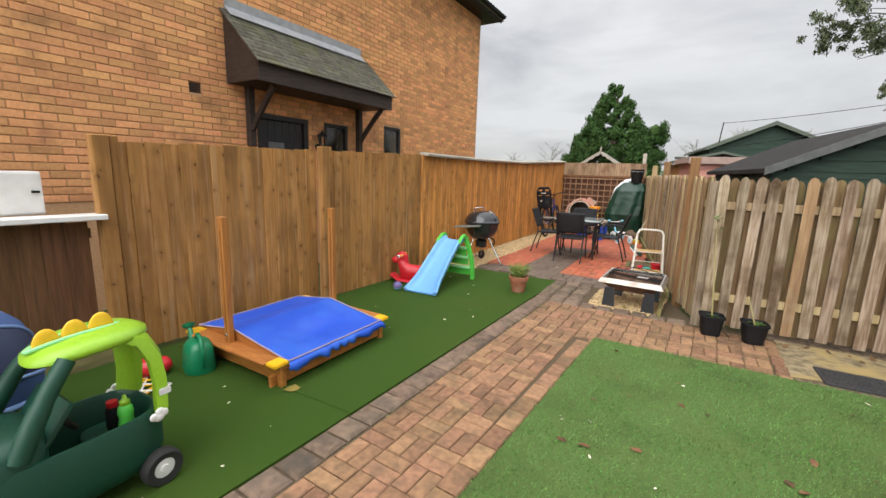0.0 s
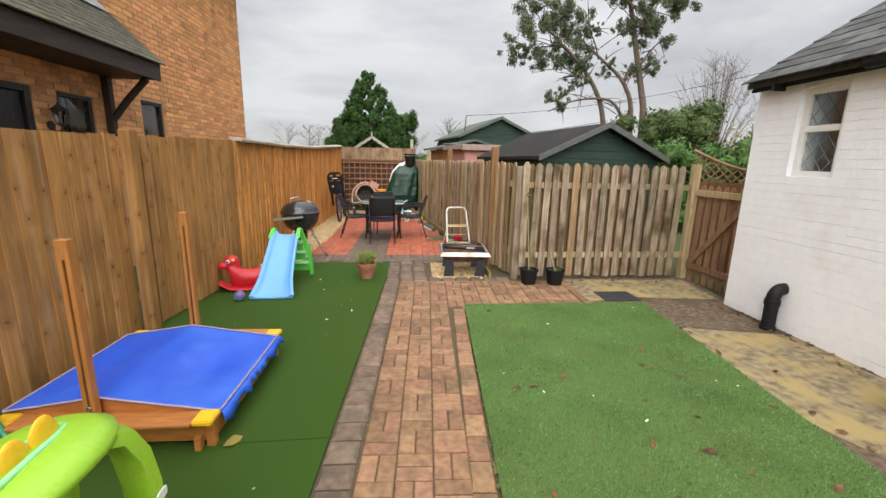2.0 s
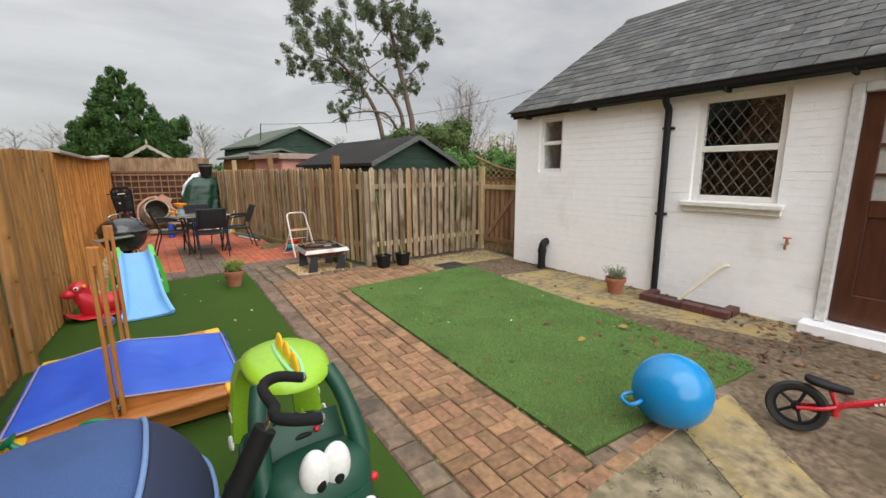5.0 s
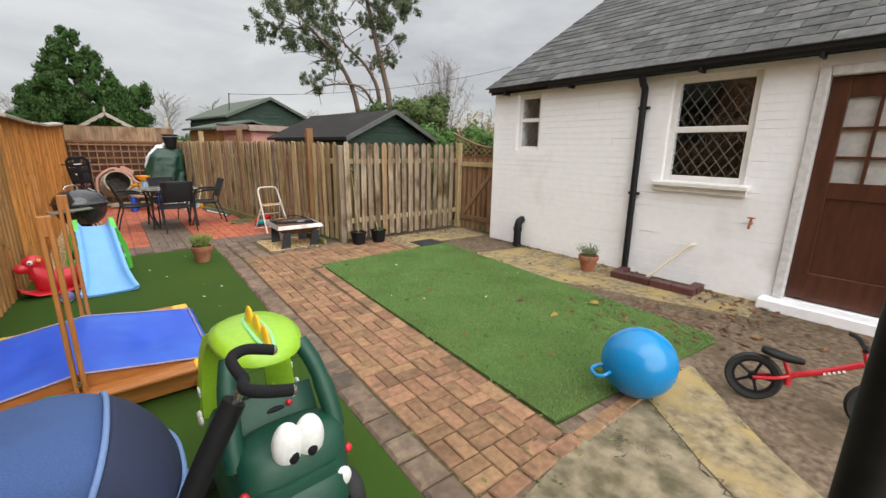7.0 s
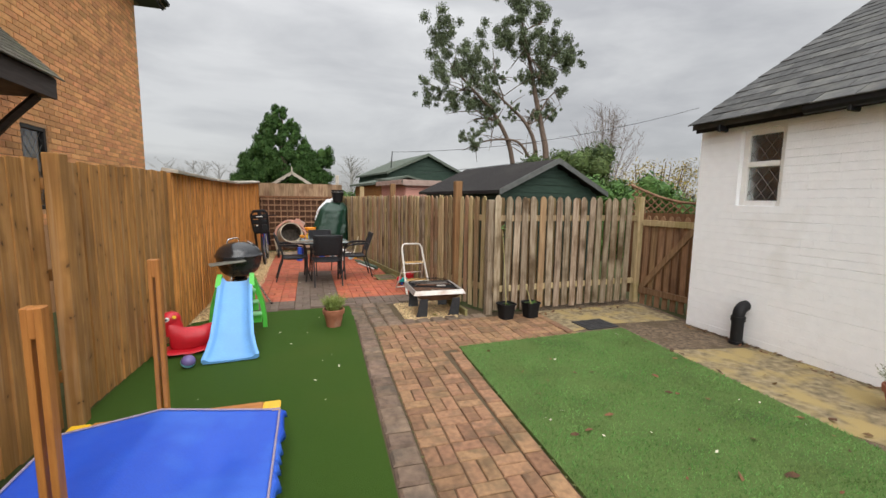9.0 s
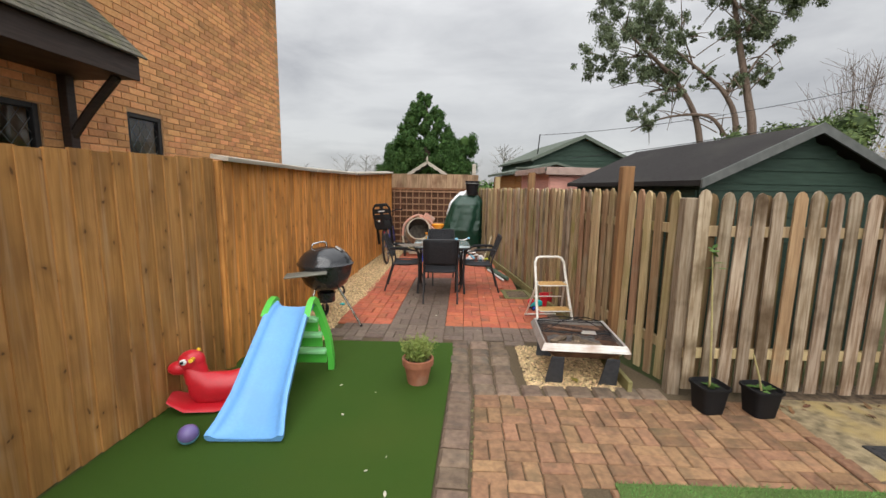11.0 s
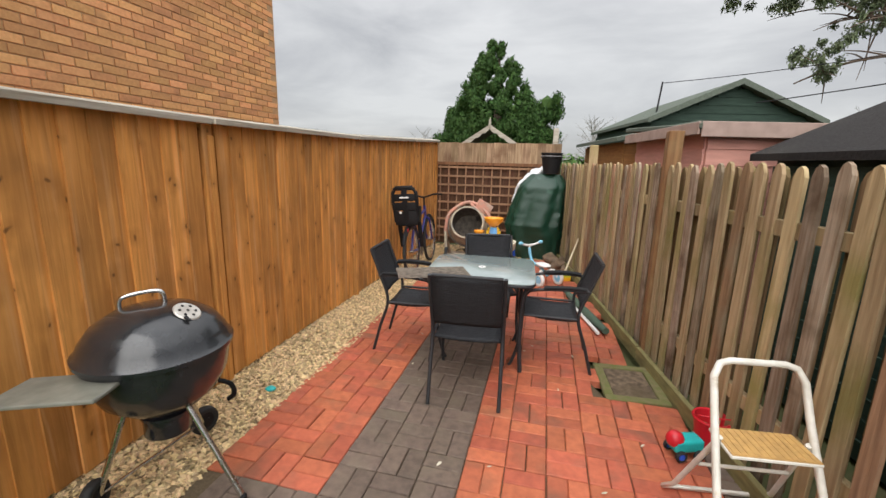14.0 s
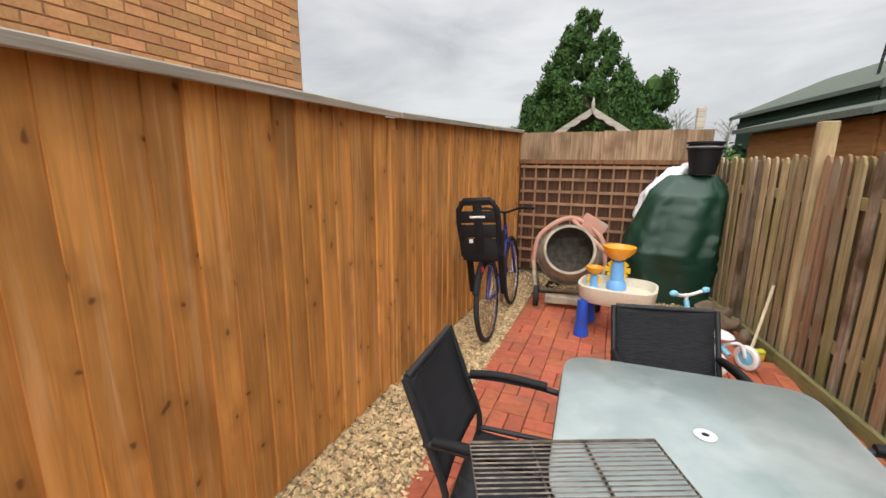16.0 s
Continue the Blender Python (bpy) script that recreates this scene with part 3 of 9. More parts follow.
def board_fence(name, y0, y1, material, label, top=None, group="board fence panels"):
    """A panel of upright feather-edged boards between two posts."""
    t = thing(name, label, "fence", Matrix.Identity(4), group)
    ang = math.atan2(fence_x(y1) - fence_x(y0), y1 - y0)
    bm = bmesh.new()
    for z in (0.3, 0.95, 1.5):
        tt = (top or fence_top(y0)) - 0.08
        if z < tt:
            box(bm, 0.035, y1 - y0 - 0.06, 0.07, pose((fence_x(y0) + fence_x(y1)) / 2 - 0.045, (y0 + y1) / 2, z, 0, 0, -math.degrees(ang)))
    part("rail", bm, material, t)
    n = round((y1 - y0 - 0.128) / 0.118)
    step = (y1 - y0 - 0.128) / n
    for i in range(n):
        y = y0 + 0.064 + (i + 0.5) * step
        h = (top or fence_top(y)) - 0.015 - rngf.uniform(0, 0.012)
        me = feather_mesh("board", step + 0.014, h, material)
        material_jog = rngf.uniform(0, 0.004)
        piece("board", me, pose(fence_x(y) - 0.012 + material_jog, y, 0.012, 0, 0, 90 - math.degrees(ang) + rngf.uniform(1.5, 3.6)), t)
    return t


for y0, y1 in zip(POSTS, POSTS[1:]):
    near = y1 < 5
    board_fence("board_fence", y0, y1, WOOD_N if near else WOOD_F, "olive-brown feather-edge board fence panel" if near else "golden-brown feather-edge board fence panel with pale capping")
board_fence("low_board_fence", -0.9, 1.2, WOOD_DK, "low dark-brown board fence panel with white capping", top=1.05)
board_fence("low_board_fence", -3.0, -0.95, WOOD_DK, "low dark-brown board fence panel with white capping", top=1.05)
for i, y in enumerate(POSTS):
    t = thing("fence_post", "square timber fence post between board panels", "fence post", pose(fence_x(y) + 0.0, y, 0), "board fence posts")
    bm = bmesh.new()
    h = fence_top(y) + (0.03 if y < 4.85 else -0.02)
    if y > 4.85:
        box(bm, 0.085, 0.075, h + 0.05, pose(-0.026, 0, h / 2 - 0.025), 0.006)
        box(bm, 0.03, 0.22, h - 0.02, pose(-0.0555, 0, h / 2 - 0.01))
        part("shaft", bm, WOOD_F, t)
        bm = bmesh.new()
        box(bm, 0.012, 0.045, h * 0.96, pose(0.0225, 0.012, h * 0.48), 0.003)
        part("cover_strip", bm, WOOD_F, t)
        continue
    box(bm, 0.085, 0.10, h + 0.05, pose(0.045, 0, h / 2 - 0.025), 0.006)
    part("shaft", bm, WOOD_N, t)
    bm = bmesh.new()
    box(bm, 0.02, 0.05, h, pose(0.04, 0.09, h / 2), 0.003)
    part("cover_strip", bm, WOOD_N, t)
for y0, y1 in zip(POSTS[2:], POSTS[3:]):
    z0, z1 = fence_top(y0), fence_top(y1)
    t = tagged(new("fence_capping", None), "pale silvered timber capping along the fence top", "fence capping", "fence cappings")
    t.matrix_basis = pose((fence_x(y0) + fence_x(y1)) / 2, (y0 + y1) / 2, (z0 + z1) / 2 + 0.004)
    bm = bmesh.new()
    box(bm, 0.15, (y1 - y0) - 0.006, 0.036, Matrix.Rotation(math.atan2(z1 - z0, y1 - y0), 4, "X") @ Matrix.Rotation(radians(9), 4, "Y"), 0.004)
    part("board", bm, WOOD_GREY, t)
t = tagged(new("fence_capping", None), "white painted capping board on the low fence", "fence capping", "fence cappings")
t.matrix_basis = pose(fence_x(0) - 0.0, -0.85, 1.075, 0, 0, -4.5)
bm = bmesh.new()
box(bm, 0.17, 4.15, 0.035, None, 0.004)
part("board", bm, WHITE_PAINT, t)
bm = bmesh.new()
box(bm, 0.03, 4.0, 0.14, pose(-3.55, -0.8, 0.07, 0, 0, -4.5))
tagged(part("gravel_board", bm, WOOD_GREEN), "damp timber gravel board at the low fence's foot", "gravel board")

# back fence with trellis
bf = thing("back_fence", "brown boarded back fence with square trellis fixed on it", "fence panel", Matrix.Identity(4))
bx0, bx1, by = -3.08, -0.95, 12.05
BACKD = mat("dark_red_brown_back_board", (0.125, 0.062, 0.036), (0.07, 0.036, 0.022), scale=6, stretch=(8, 8, 0.5), rough=0.85, bump=0.45, vary=0.2, spec=0.2)
BACKW = mat("faded_brown_back_board", (0.36, 0.25, 0.155), (0.20, 0.13, 0.076), scale=6, stretch=(8, 8, 0.5), rough=0.85, bump=0.45, stain=(0.15, 0.085, 0.05), stain_scale=2.4, vary=0.22, spec=0.2)
n = 17
for i in range(n):
    w = (bx1 - bx0) / n
    me = feather_mesh("board", w + 0.012, 1.47, BACKD)
    piece("board", me, pose(bx0 + (i + 0.5) * w, by, 0.01, 0, 0, rngf.uniform(1, 3)), bf)
    me = feather_mesh("board", w + 0.008, 0.37 - rngf.uniform(0, 0.012), BACKW)
    piece("board", me, pose(bx0 + (i + 0.5) * w, by - 0.026, 1.462, 0, 0, rngf.uniform(1, 2.5)), bf)
bm = bmesh.new()
box(bm, bx1 - bx0, 0.03, 0.05, pose((bx0 + bx1) / 2, by - 0.066, 1.465))
part("rail", bm, WOOD_DK, bf)
LAT = mat("brown_trellis_lath", (0.33, 0.185, 0.10), (0.22, 0.12, 0.066), scale=8, rough=0.8, bump=0.3, vary=0.15)
for i in range(14):
    bm = bmesh.new()
    box(bm, 0.022, 0.014, 1.38, pose(bx0 + 0.06 + i * 0.155, by - 0.055, 0.74))
    part("lath", bm, LAT, bf)
for j in range(9):
    bm = bmesh.new()
    box(bm, bx1 - bx0 - 0.05, 0.014, 0.034, pose((bx0 + bx1) / 2, by - 0.07, 0.16 + j * 0.155))
    part("lath", bm, LAT, bf)
t = thing("concrete_post", "tall pale grey post behind the back fence", "post", pose(-1.05, 12.35, 0))
bm = bmesh.new()
box(bm, 0.09, 0.09, 2.1, pose(0, 0, 1.05), 0.01)
part("shaft", bm, WOOD_GREY, t)

# ---- picket fences ----
def picket_mesh(name, w, h, material):
    """A pointed-top pale."""
    bm = bmesh.new()
    prism(bm, [(-w / 2, 0), (w / 2, 0), (w / 2, h - 0.05), (w * 0.28, h - 0.012), (0, h), (-w * 0.28, h - 0.012), (-w / 2, h - 0.05)], 0.018)
    me = bpy.data.meshes.new(name)
    bm.to_mesh(me)
    bm.free()
    me.materials.append(material)
    return me


def picket_run(label, p0, p1, h, pitch, width, front_mat, back_mat, side=1, double=True, rail_z=(0.32, 1.22)):
    """Pales on both faces of two rails. side: which way the front face looks."""
    a, b = Vector(p0), Vector(p1)
    length = (b - a).length
    ang = math.degrees(math.atan2(b.y - a.y, b.x - a.x))
    t = thing("picket_fence", label, "picket fence", pose(a.x, a.y, 0, 0, 0, ang), "picket fence runs")
    for z in rail_z:
        bm = bmesh.new()
        box(bm, length, 0.035, 0.075, pose(length / 2, 0, z), 0.003)
        part("rail", bm, WOOD_P, t)
    fronts = [picket_mesh("picket", width, h, m) for m in (front_mat, front_mat, front_mat, WOOD_Y, WOOD_R)]
    # back row in its darker colour, with the gaps' shade painted in
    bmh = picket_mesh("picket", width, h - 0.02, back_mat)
    n = int((length - width) / pitch) + 1
    for i in range(n):
        x = width / 2 + i * pitch
        piece("picket", rngf.choice(fronts), pose(x, -side * 0.028, 0.04 + rngf.uniform(-0.012, 0.012), rngf.uniform(-0.5, 0.5), rngf.uniform(-1, 1), rngf.uniform(-1.5, 1.5)), t)
        if double and i < n - 1:
            piece("picket", bmh, pose(x + pitch / 2, side * 0.028, 0.04 + rngf.uniform(-0.012, 0.012), 0, rngf.uniform(-0.8, 0.8), 0), t)
    return t


def square_post(name, label, x, y, h, w, material, group="picket fence posts"):
    t = thing(name, label, "fence post", pose(x, y, 0, 0, 0, rngf.uniform(-3, 3)), group)
    bm = bmesh.new()
    box(bm, w, w, h + 0.05, pose(0, 0, h / 2 - 0.025), 0.006)
    part("shaft", bm, material, t)
    return t


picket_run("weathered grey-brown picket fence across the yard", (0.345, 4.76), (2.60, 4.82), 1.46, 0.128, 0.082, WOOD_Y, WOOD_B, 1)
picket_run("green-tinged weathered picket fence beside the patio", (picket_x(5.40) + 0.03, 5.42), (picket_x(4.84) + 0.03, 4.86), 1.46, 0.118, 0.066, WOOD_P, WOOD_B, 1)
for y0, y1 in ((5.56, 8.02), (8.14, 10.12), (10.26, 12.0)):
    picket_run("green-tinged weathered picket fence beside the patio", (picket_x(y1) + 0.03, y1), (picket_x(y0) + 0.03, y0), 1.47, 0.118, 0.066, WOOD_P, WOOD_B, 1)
square_post("fence_post", "tall reddish-brown square fence post", picket_x(5.48) + 0.02, 5.48, 1.70, 0.1, WOOD_POST)
square_post("fence_post", "tall reddish-brown square fence post", picket_x(8.08) + 0.03, 8.08, 1.74, 0.1, WOOD_POST)
square_post("fence_post", "tall weathered square fence post", picket_x(10.19) + 0.03, 10.19, 1.73, 0.1, WOOD_P)
square_post("fence_post", "brown square fence post at the picket corner", 0.31, 4.80, 1.45, 0.09, WOOD_Y)
square_post("gate_post", "pale weathered square gate post", 2.66, 4.83, 1.52, 0.09, WOOD_P)
for y0, y1 in ((4.72, 5.6), (5.62, 8.0), (8.02, 10.1), (10.12, 11.9)):
    bm = bmesh.new()
    x0, x1 = picket_x(max(y0, 4.78)) - 0.06, picket_x(y1) - 0.06
    if y0 < 5:
        x0, x1 = -0.02, 0.02 - 0.05
    ln = math.hypot(x1 - x0, y1 - y0)
    box(bm, 0.035, ln, 0.11, pose((x0 + x1) / 2, (y0 + y1) / 2, 0.035, 0, 0, math.degrees(math.atan2(-(x1 - x0), y1 - y0))), 0.004)
    tagged(part("gravel_board", bm, WOOD_GREEN), "algae-green timber edging at the picket fence's foot", "gravel board", "gravel boards")

# side gate with diagonal brace
gate = thing("side_gate", "brown timber picket gate with a diagonal brace", "gate", pose(2.66, 4.74, 0, 0, 0, -84))
gl = 0.80
GATEW = mat("faded_brown_gate_timber", (0.30, 0.18, 0.10), (0.19, 0.11, 0.06), scale=6, stretch=(8, 8, 0.5), rough=0.85, bump=0.4, stain=(0.14, 0.08, 0.045), stain_scale=3, vary=0.2, spec=0.2)
bm = bmesh.new()
box(bm, gl, 0.035, 0.08, pose(gl / 2, 0, 0.2), 0.003)
part("rail", bm, GATEW, gate)
bm = bmesh.new()
box(bm, gl, 0.035, 0.08, pose(gl / 2, 0, 1.16), 0.003)
part("rail", bm, WOOD_P, gate)
bm = bmesh.new()
box(bm, 1.16, 0.03, 0.075, pose(gl / 2, 0, 0.68, 0, -50, 0), 0.003)
part("brace", bm, GATEW, gate)
pm = picket_mesh("picket", 0.072, 1.268, GATEW)
for i in range(7):
    piece("picket", pm, pose(0.04 + i * 0.12, 0.03, -0.007, 0, rngf.uniform(-0.8, 0.8), 0), gate)
# trellis-topped fence seen past the gate
tf = thing("trellis_fence", "brown fence panel topped with curved diamond trellis", "fence panel", pose(3.0, 5.4, 0, 0, 0, -62))
n = 14
for i in range(n):
    me = feather_mesh("board", 0.142, 1.28, WOOD_DK)
    piece("board", me, pose(0.07 + i * 0.13, 0, 0.01, 0, 0, 2), tf)
for s in (-1, 1):
    for i in range(-4, 18):
        x0 = i * 0.11
        seg = []
        for k in range(9):
            z = 1.3 + k * 0.05
            x = x0 + s * (z - 1.3) + (0.0 if s > 0 else 0.3)
            top = 1.72 - 0.28 * math.sin(math.pi * min(max(x / 1.82, 0), 1))
            if 0 <= x <= 1.82 and z <= top:
                seg.append((x, -0.012 * s, z))
        if len(seg) > 1:
            bm = bmesh.new()
            tube(bm, [seg[0], seg[-1]], 0.011, 4)
            part("lath", bm, LAT, tf)
bm = bmesh.new()
tube(bm, [(1.82 * k / 16, 0, 1.72 - 0.28 * math.sin(math.pi * k / 16)) for k in range(17)], 0.022, 6)
part("top_rail", bm, LAT, tf)


# ---- houses ----
def wall_mesh(bm, y0, y1, z0, z1, x0, x1, holes):
    """A wall along y with rectangular openings (ya, yb, za, zb)."""
    ys = sorted({y0, y1, *[h[0] for h in holes], *[h[1] for h in holes]})
    zs = sorted({z0, z1, *[h[2] for h in holes], *[h[3] for h in holes]})
    for ya, yb in zip(ys, ys[1:]):
        for za, zb in zip(zs, zs[1:]):
            cy, cz = (ya + yb) / 2, (za + zb) / 2
            if not any(h[0] < cy < h[1] and h[2] < cz < h[3] for h in holes):
                box(bm, x1 - x0, yb - ya, zb - za, pose((x0 + x1) / 2, cy, cz))
    bmesh.ops.remove_doubles(bm, verts=bm.verts, dist=1e-5)
    seen, doomed = {}, []
    for f in bm.faces:
        key = tuple(round(c, 4) for c in f.calc_center_median())
        if key in seen:
            doomed += [f, seen[key]]
        seen[key] = f
    bmesh.ops.delete(bm, geom=list(set(doomed)), context="FACES")


# brick house
HX = -5.04
brick_house = thing("brick_house", "two-storey orange brick house with black eaves", "house", Matrix.Identity(4))
door_h = (3.62, 4.50, 0.1, 2.17)
win_h = (4.82, 5.36, 1.05, 2.17)
sw_h = (6.32, 6.86, 1.25, 2.28)
vent_h = (2.76, 2.90, 2.28, 2.40)
holes = [door_h, win_h, sw_h, vent_h]
bm = bmesh.new()
wall_mesh(bm, -6.0, 10.22, -0.09, 5.32, HX - 0.3, HX - 0.004, holes)
part("wall", bm, MORTAR, brick_house)
bm = bmesh.new()
box(bm, 8.0, 0.3, 5.4, pose(HX - 4.3, 10.07, 2.61))
box(bm, 8.0, 0.3, 5.4, pose(HX - 4.3, -5.85, 2.61))
box(bm, 0.3, 16.2, 5.4, pose(HX - 8.2, 2.1, 2.61))
part("wall", bm, BRICK, brick_house)
bm = bmesh.new()
prism(bm, [(0.42, 5.36), (0.42, 5.42), (-4.3, 8.3), (-9.0, 5.42), (-9.0, 5.36)], 17.2, pose(HX, 2.1, 0))
part("roof", bm, TILE, brick_house)
bm = bmesh.new()
box(bm, 0.36, 16.9, 0.03, pose(HX + 0.18, 2.1, 5.33))
part("soffit", bm, BLACK_P, brick_house)
bm = bmesh.new()
box(bm, 0.03, 17.1, 0.17, pose(HX + 0.375, 2.1, 5.40))
part("fascia", bm, BLACK_P, brick_house)
bm = bmesh.new()
prism(bm, [(-0.06, 0), (-0.045, -0.05), (0, -0.07), (0.045, -0.05), (0.06, 0)], 17.1, pose(HX + 0.455, 2.1, 5.46))
part("gutter", bm, BLACK_P, brick_house)
# dark sheet added behind each opening in place of the unlit space
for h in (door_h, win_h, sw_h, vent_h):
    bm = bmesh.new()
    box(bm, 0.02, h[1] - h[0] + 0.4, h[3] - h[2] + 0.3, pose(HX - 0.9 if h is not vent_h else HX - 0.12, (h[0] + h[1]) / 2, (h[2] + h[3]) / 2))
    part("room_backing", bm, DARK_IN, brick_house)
BLACK_FR = mat("black_window_frame", (0.018, 0.017, 0.017), (0.028, 0.027, 0.026), scale=25, rough=0.45, bump=0.08)


def leaded_window(house, h, x, out, frame_mat, split=None, fw=0.05, pitch=0.13, blind=False):
    """A frame in the opening h, with glass and diamond leading; out: +1 or -1, the way it faces."""
    y0, y1, z0, z1 = h
    win = thing("window", "leaded window", "window", Matrix.Identity(4))
    win.parent = house
    for k in ("label", "category"):
        del win[k]
    bm = bmesh.new()
    for ya, yb, za, zb in ((y0, y0 + fw, z0, z1), (y1 - fw, y1, z0, z1), (y0 + fw, y1 - fw, z0, z0 + fw), (y0 + fw, y1 - fw, z1 - fw, z1)):
        box(bm, 0.07, yb - ya, zb - za, pose(x, (ya + yb) / 2, (za + zb) / 2), 0.005)
    if split:
        box(bm, 0.075, y1 - y0 - 2 * fw, fw, pose(x, (y0 + y1) / 2, split), 0.005)
    part("frame", bm, frame_mat, win)
    cells = [(z0 + fw, z1 - fw)] if not split else [(z0 + fw, split - fw / 2), (split + fw / 2, z1 - fw)]
    ya, yb = y0 + fw, y1 - fw
    for za, zb in cells:
        bm = bmesh.new()
        box(bm, 0.006, yb - ya, zb - za, pose(x - out * 0.005, (ya + yb) / 2, (za + zb) / 2))
        g = part("pane", bm, GLASS, win)
        g.visible_shadow = False
        bm = bmesh.new()
        w, hgt = yb - ya, zb - za
        rise = 1.35
        k = -int(hgt / rise / pitch) - 2
        while k * pitch < w + hgt / rise + pitch:
            for s in (-1, 1):
                pts = []
                o = k * pitch
                for q in range(41):
                    zz = hgt * q / 40
                    yy = o + s * zz / rise + (0 if s > 0 else hgt / rise * 0.0)
                    if 0 <= yy <= w:
                        pts.append((yy, zz))
                if len(pts) > 1:
                    tube(bm, [(x + out * 0.003, ya + pts[0][0], za + pts[0][1]), (x + out * 0.003, ya + pts[-1][0], za + pts[-1][1])], 0.003, 4)
            k += 1
        part("leading", bm, LEADCAME, win)
    return win


leaded_window(brick_house, win_h, HX - 0.05, 1, BLACK_FR)
leaded_window(brick_house, sw_h, HX - 0.05, 1, BLACK_FR)
# black plank door
DOOR_B = mat("black_door_paint", (0.02, 0.02, 0.022), (0.03, 0.03, 0.032), scale=20, rough=0.4, bump=0.1)
dr = new("door")
dr.parent = brick_house
bm = bmesh.new()
for ya, yb, za, zb in ((3.62, 3.69, 0.1, 2.17), (4.43, 4.50, 0.1, 2.17), (3.69, 4.43, 2.10, 2.17)):
    box(bm, 0.09, yb - ya, zb - za, pose(HX - 0.05, (ya + yb) / 2, (za + zb) / 2), 0.006)
part("door_frame", bm, BLACK_FR, dr)
for i in range(6):
    bm = bmesh.new()
    box(bm, 0.045, 0.118, 2.0, pose(HX - 0.07, 3.755 + i * 0.122, 1.1), 0.008)
    part("plank", bm, DOOR_B, dr)
bm = bmesh.new()
box(bm, 0.02, 0.26, 0.36, pose(HX - 0.045, 3.95, 1.62), 0.006)
part("door_window", bm, mat("grey_door_glass", (0.22, 0.24, 0.25), (0.16, 0.17, 0.18), scale=8, rough=0.15, bump=0.0), dr)
# vent brick
bm = bmesh.new()
for i in range(4):
    box(bm, 0.02, 0.13, 0.012, pose(HX - 0.02, 2.83, 2.30 + i * 0.027))
part("vent", bm, mat("dark_terracotta_vent", (0.09, 0.05, 0.035), (0.06, 0.035, 0.025), rough=0.8), brick_house)
# porch canopy
CY0, CY1, CXF = 3.22, 5.74, -4.41
canopy = new("canopy")
canopy.parent = brick_house
bm = bmesh.new()
pts = [(HX + 0.01, 3.30), (CXF + 0.02, 2.66), (CXF + 0.02, 2.60), (HX + 0.01, 3.22)]
prism(bm, [(p[0], p[1]) for p in pts], CY1 - CY0, pose(0, (CY0 + CY1) / 2, 0))
part("deck", bm, FASCIA, canopy)
tiles = []
slope = math.atan2(3.30 - 2.66, CXF - HX)
rows = 11
run = math.hypot(3.30 - 2.66, CXF - HX) + 0.05
for r in range(rows):
    s = (r + 0.5) / rows
    cx, cz = lerp(CXF + 0.05, HX, s), lerp(2.645, 3.30, s)
    nn = 16
    for k in range(nn):
        w = (CY1 - CY0 + 0.08) / nn
        y = CY0 - 0.04 + (k + 0.5) * w
        tiles.append((run / rows * 1.55, w - 0.004, 0.016, 0.003, pose(cx, y, cz + 0.018, 0, math.degrees(slope) - 6, 0)))
joined("tile", tiles, TILE, canopy)
bm = bmesh.new()
box(bm, 0.035, CY1 - CY0, 0.19, pose(CXF, (CY0 + CY1) / 2, 2.545), 0.004)
part("fascia", bm, FASCIA, canopy)
bm = bmesh.new()
box(bm, CXF - HX - 0.03, CY1 - CY0 - 0.06, 0.02, pose((HX + CXF) / 2, (CY0 + CY1) / 2, 2.47))
part("soffit", bm, FASCIA, canopy)
for y in (CY0 + 0.02, CY1 - 0.02):
    bm = bmesh.new()
    prism(bm, [(HX + 0.005, 2.46), (CXF, 2.46), (CXF, 2.63), (HX + 0.005, 3.25)], 0.03, pose(0, y, 0))
    part("cheek", bm, FASCIA, canopy)
bm = bmesh.new()
box(bm, 0.02, CY1 - CY0 - 0.1, 0.16, pose(HX + 0.02, (CY0 + CY1) / 2 - 0.03, 3.38, 0, 12, 0))
box(bm, 0.16, CY1 - CY0 - 0.1, 0.012, pose(HX + 0.08, (CY0 + CY1) / 2 - 0.03, 3.30, 0, math.degrees(slope), 0))
part("flashing", bm, LEAD, canopy, "shiny lead flashing strip")
for y in (3.50, 5.58):
    br = new("bracket")
    br.parent = brick_house
    bm = bmesh.new()
    box(bm, 0.09, 0.09, 0.75, pose(HX + 0.05, y, 2.09), 0.006)
    part("wall_post", bm, FASCIA, br)
    bm = bmesh.new()
    tube(bm, arc_pts([(HX + 0.07, y, 1.92), (HX + 0.28, y, 2.17), (HX + 0.55, y, 2.45)]), 0.042, 6)
    part("brace", bm, FASCIA, br)
# lantern beside the door
lant = thing("wall_lantern", "black carriage lantern on the brick wall", "wall lamp", pose(HX + 0.0, 4.67, 1.84))
bm = bmesh.new()
lathe(bm, [(0, 0), (0.05, 0), (0.05, 0.02), (0, 0.02)], 14, pose(0, 0, -0.06, 0, 90, 0))
tube(bm, arc_pts([(0.01, 0, -0.08), (0.06, 0, -0.12), (0.12, 0, -0.10), (0.12, 0, -0.06)]), 0.008, 6)
part("bracket", bm, BLACK_FR, lant)
bm = bmesh.new()
lathe(bm, [(0, 0.20), (0.012, 0.19), (0.02, 0.165), (0.085, 0.11), (0.08, 0.10), (0, 0.10)], 6, pose(0.12, 0, 0))
lathe(bm, [(0, -0.07), (0.03, -0.06), (0.045, -0.04), (0, -0.04)], 6, pose(0.12, 0, 0))
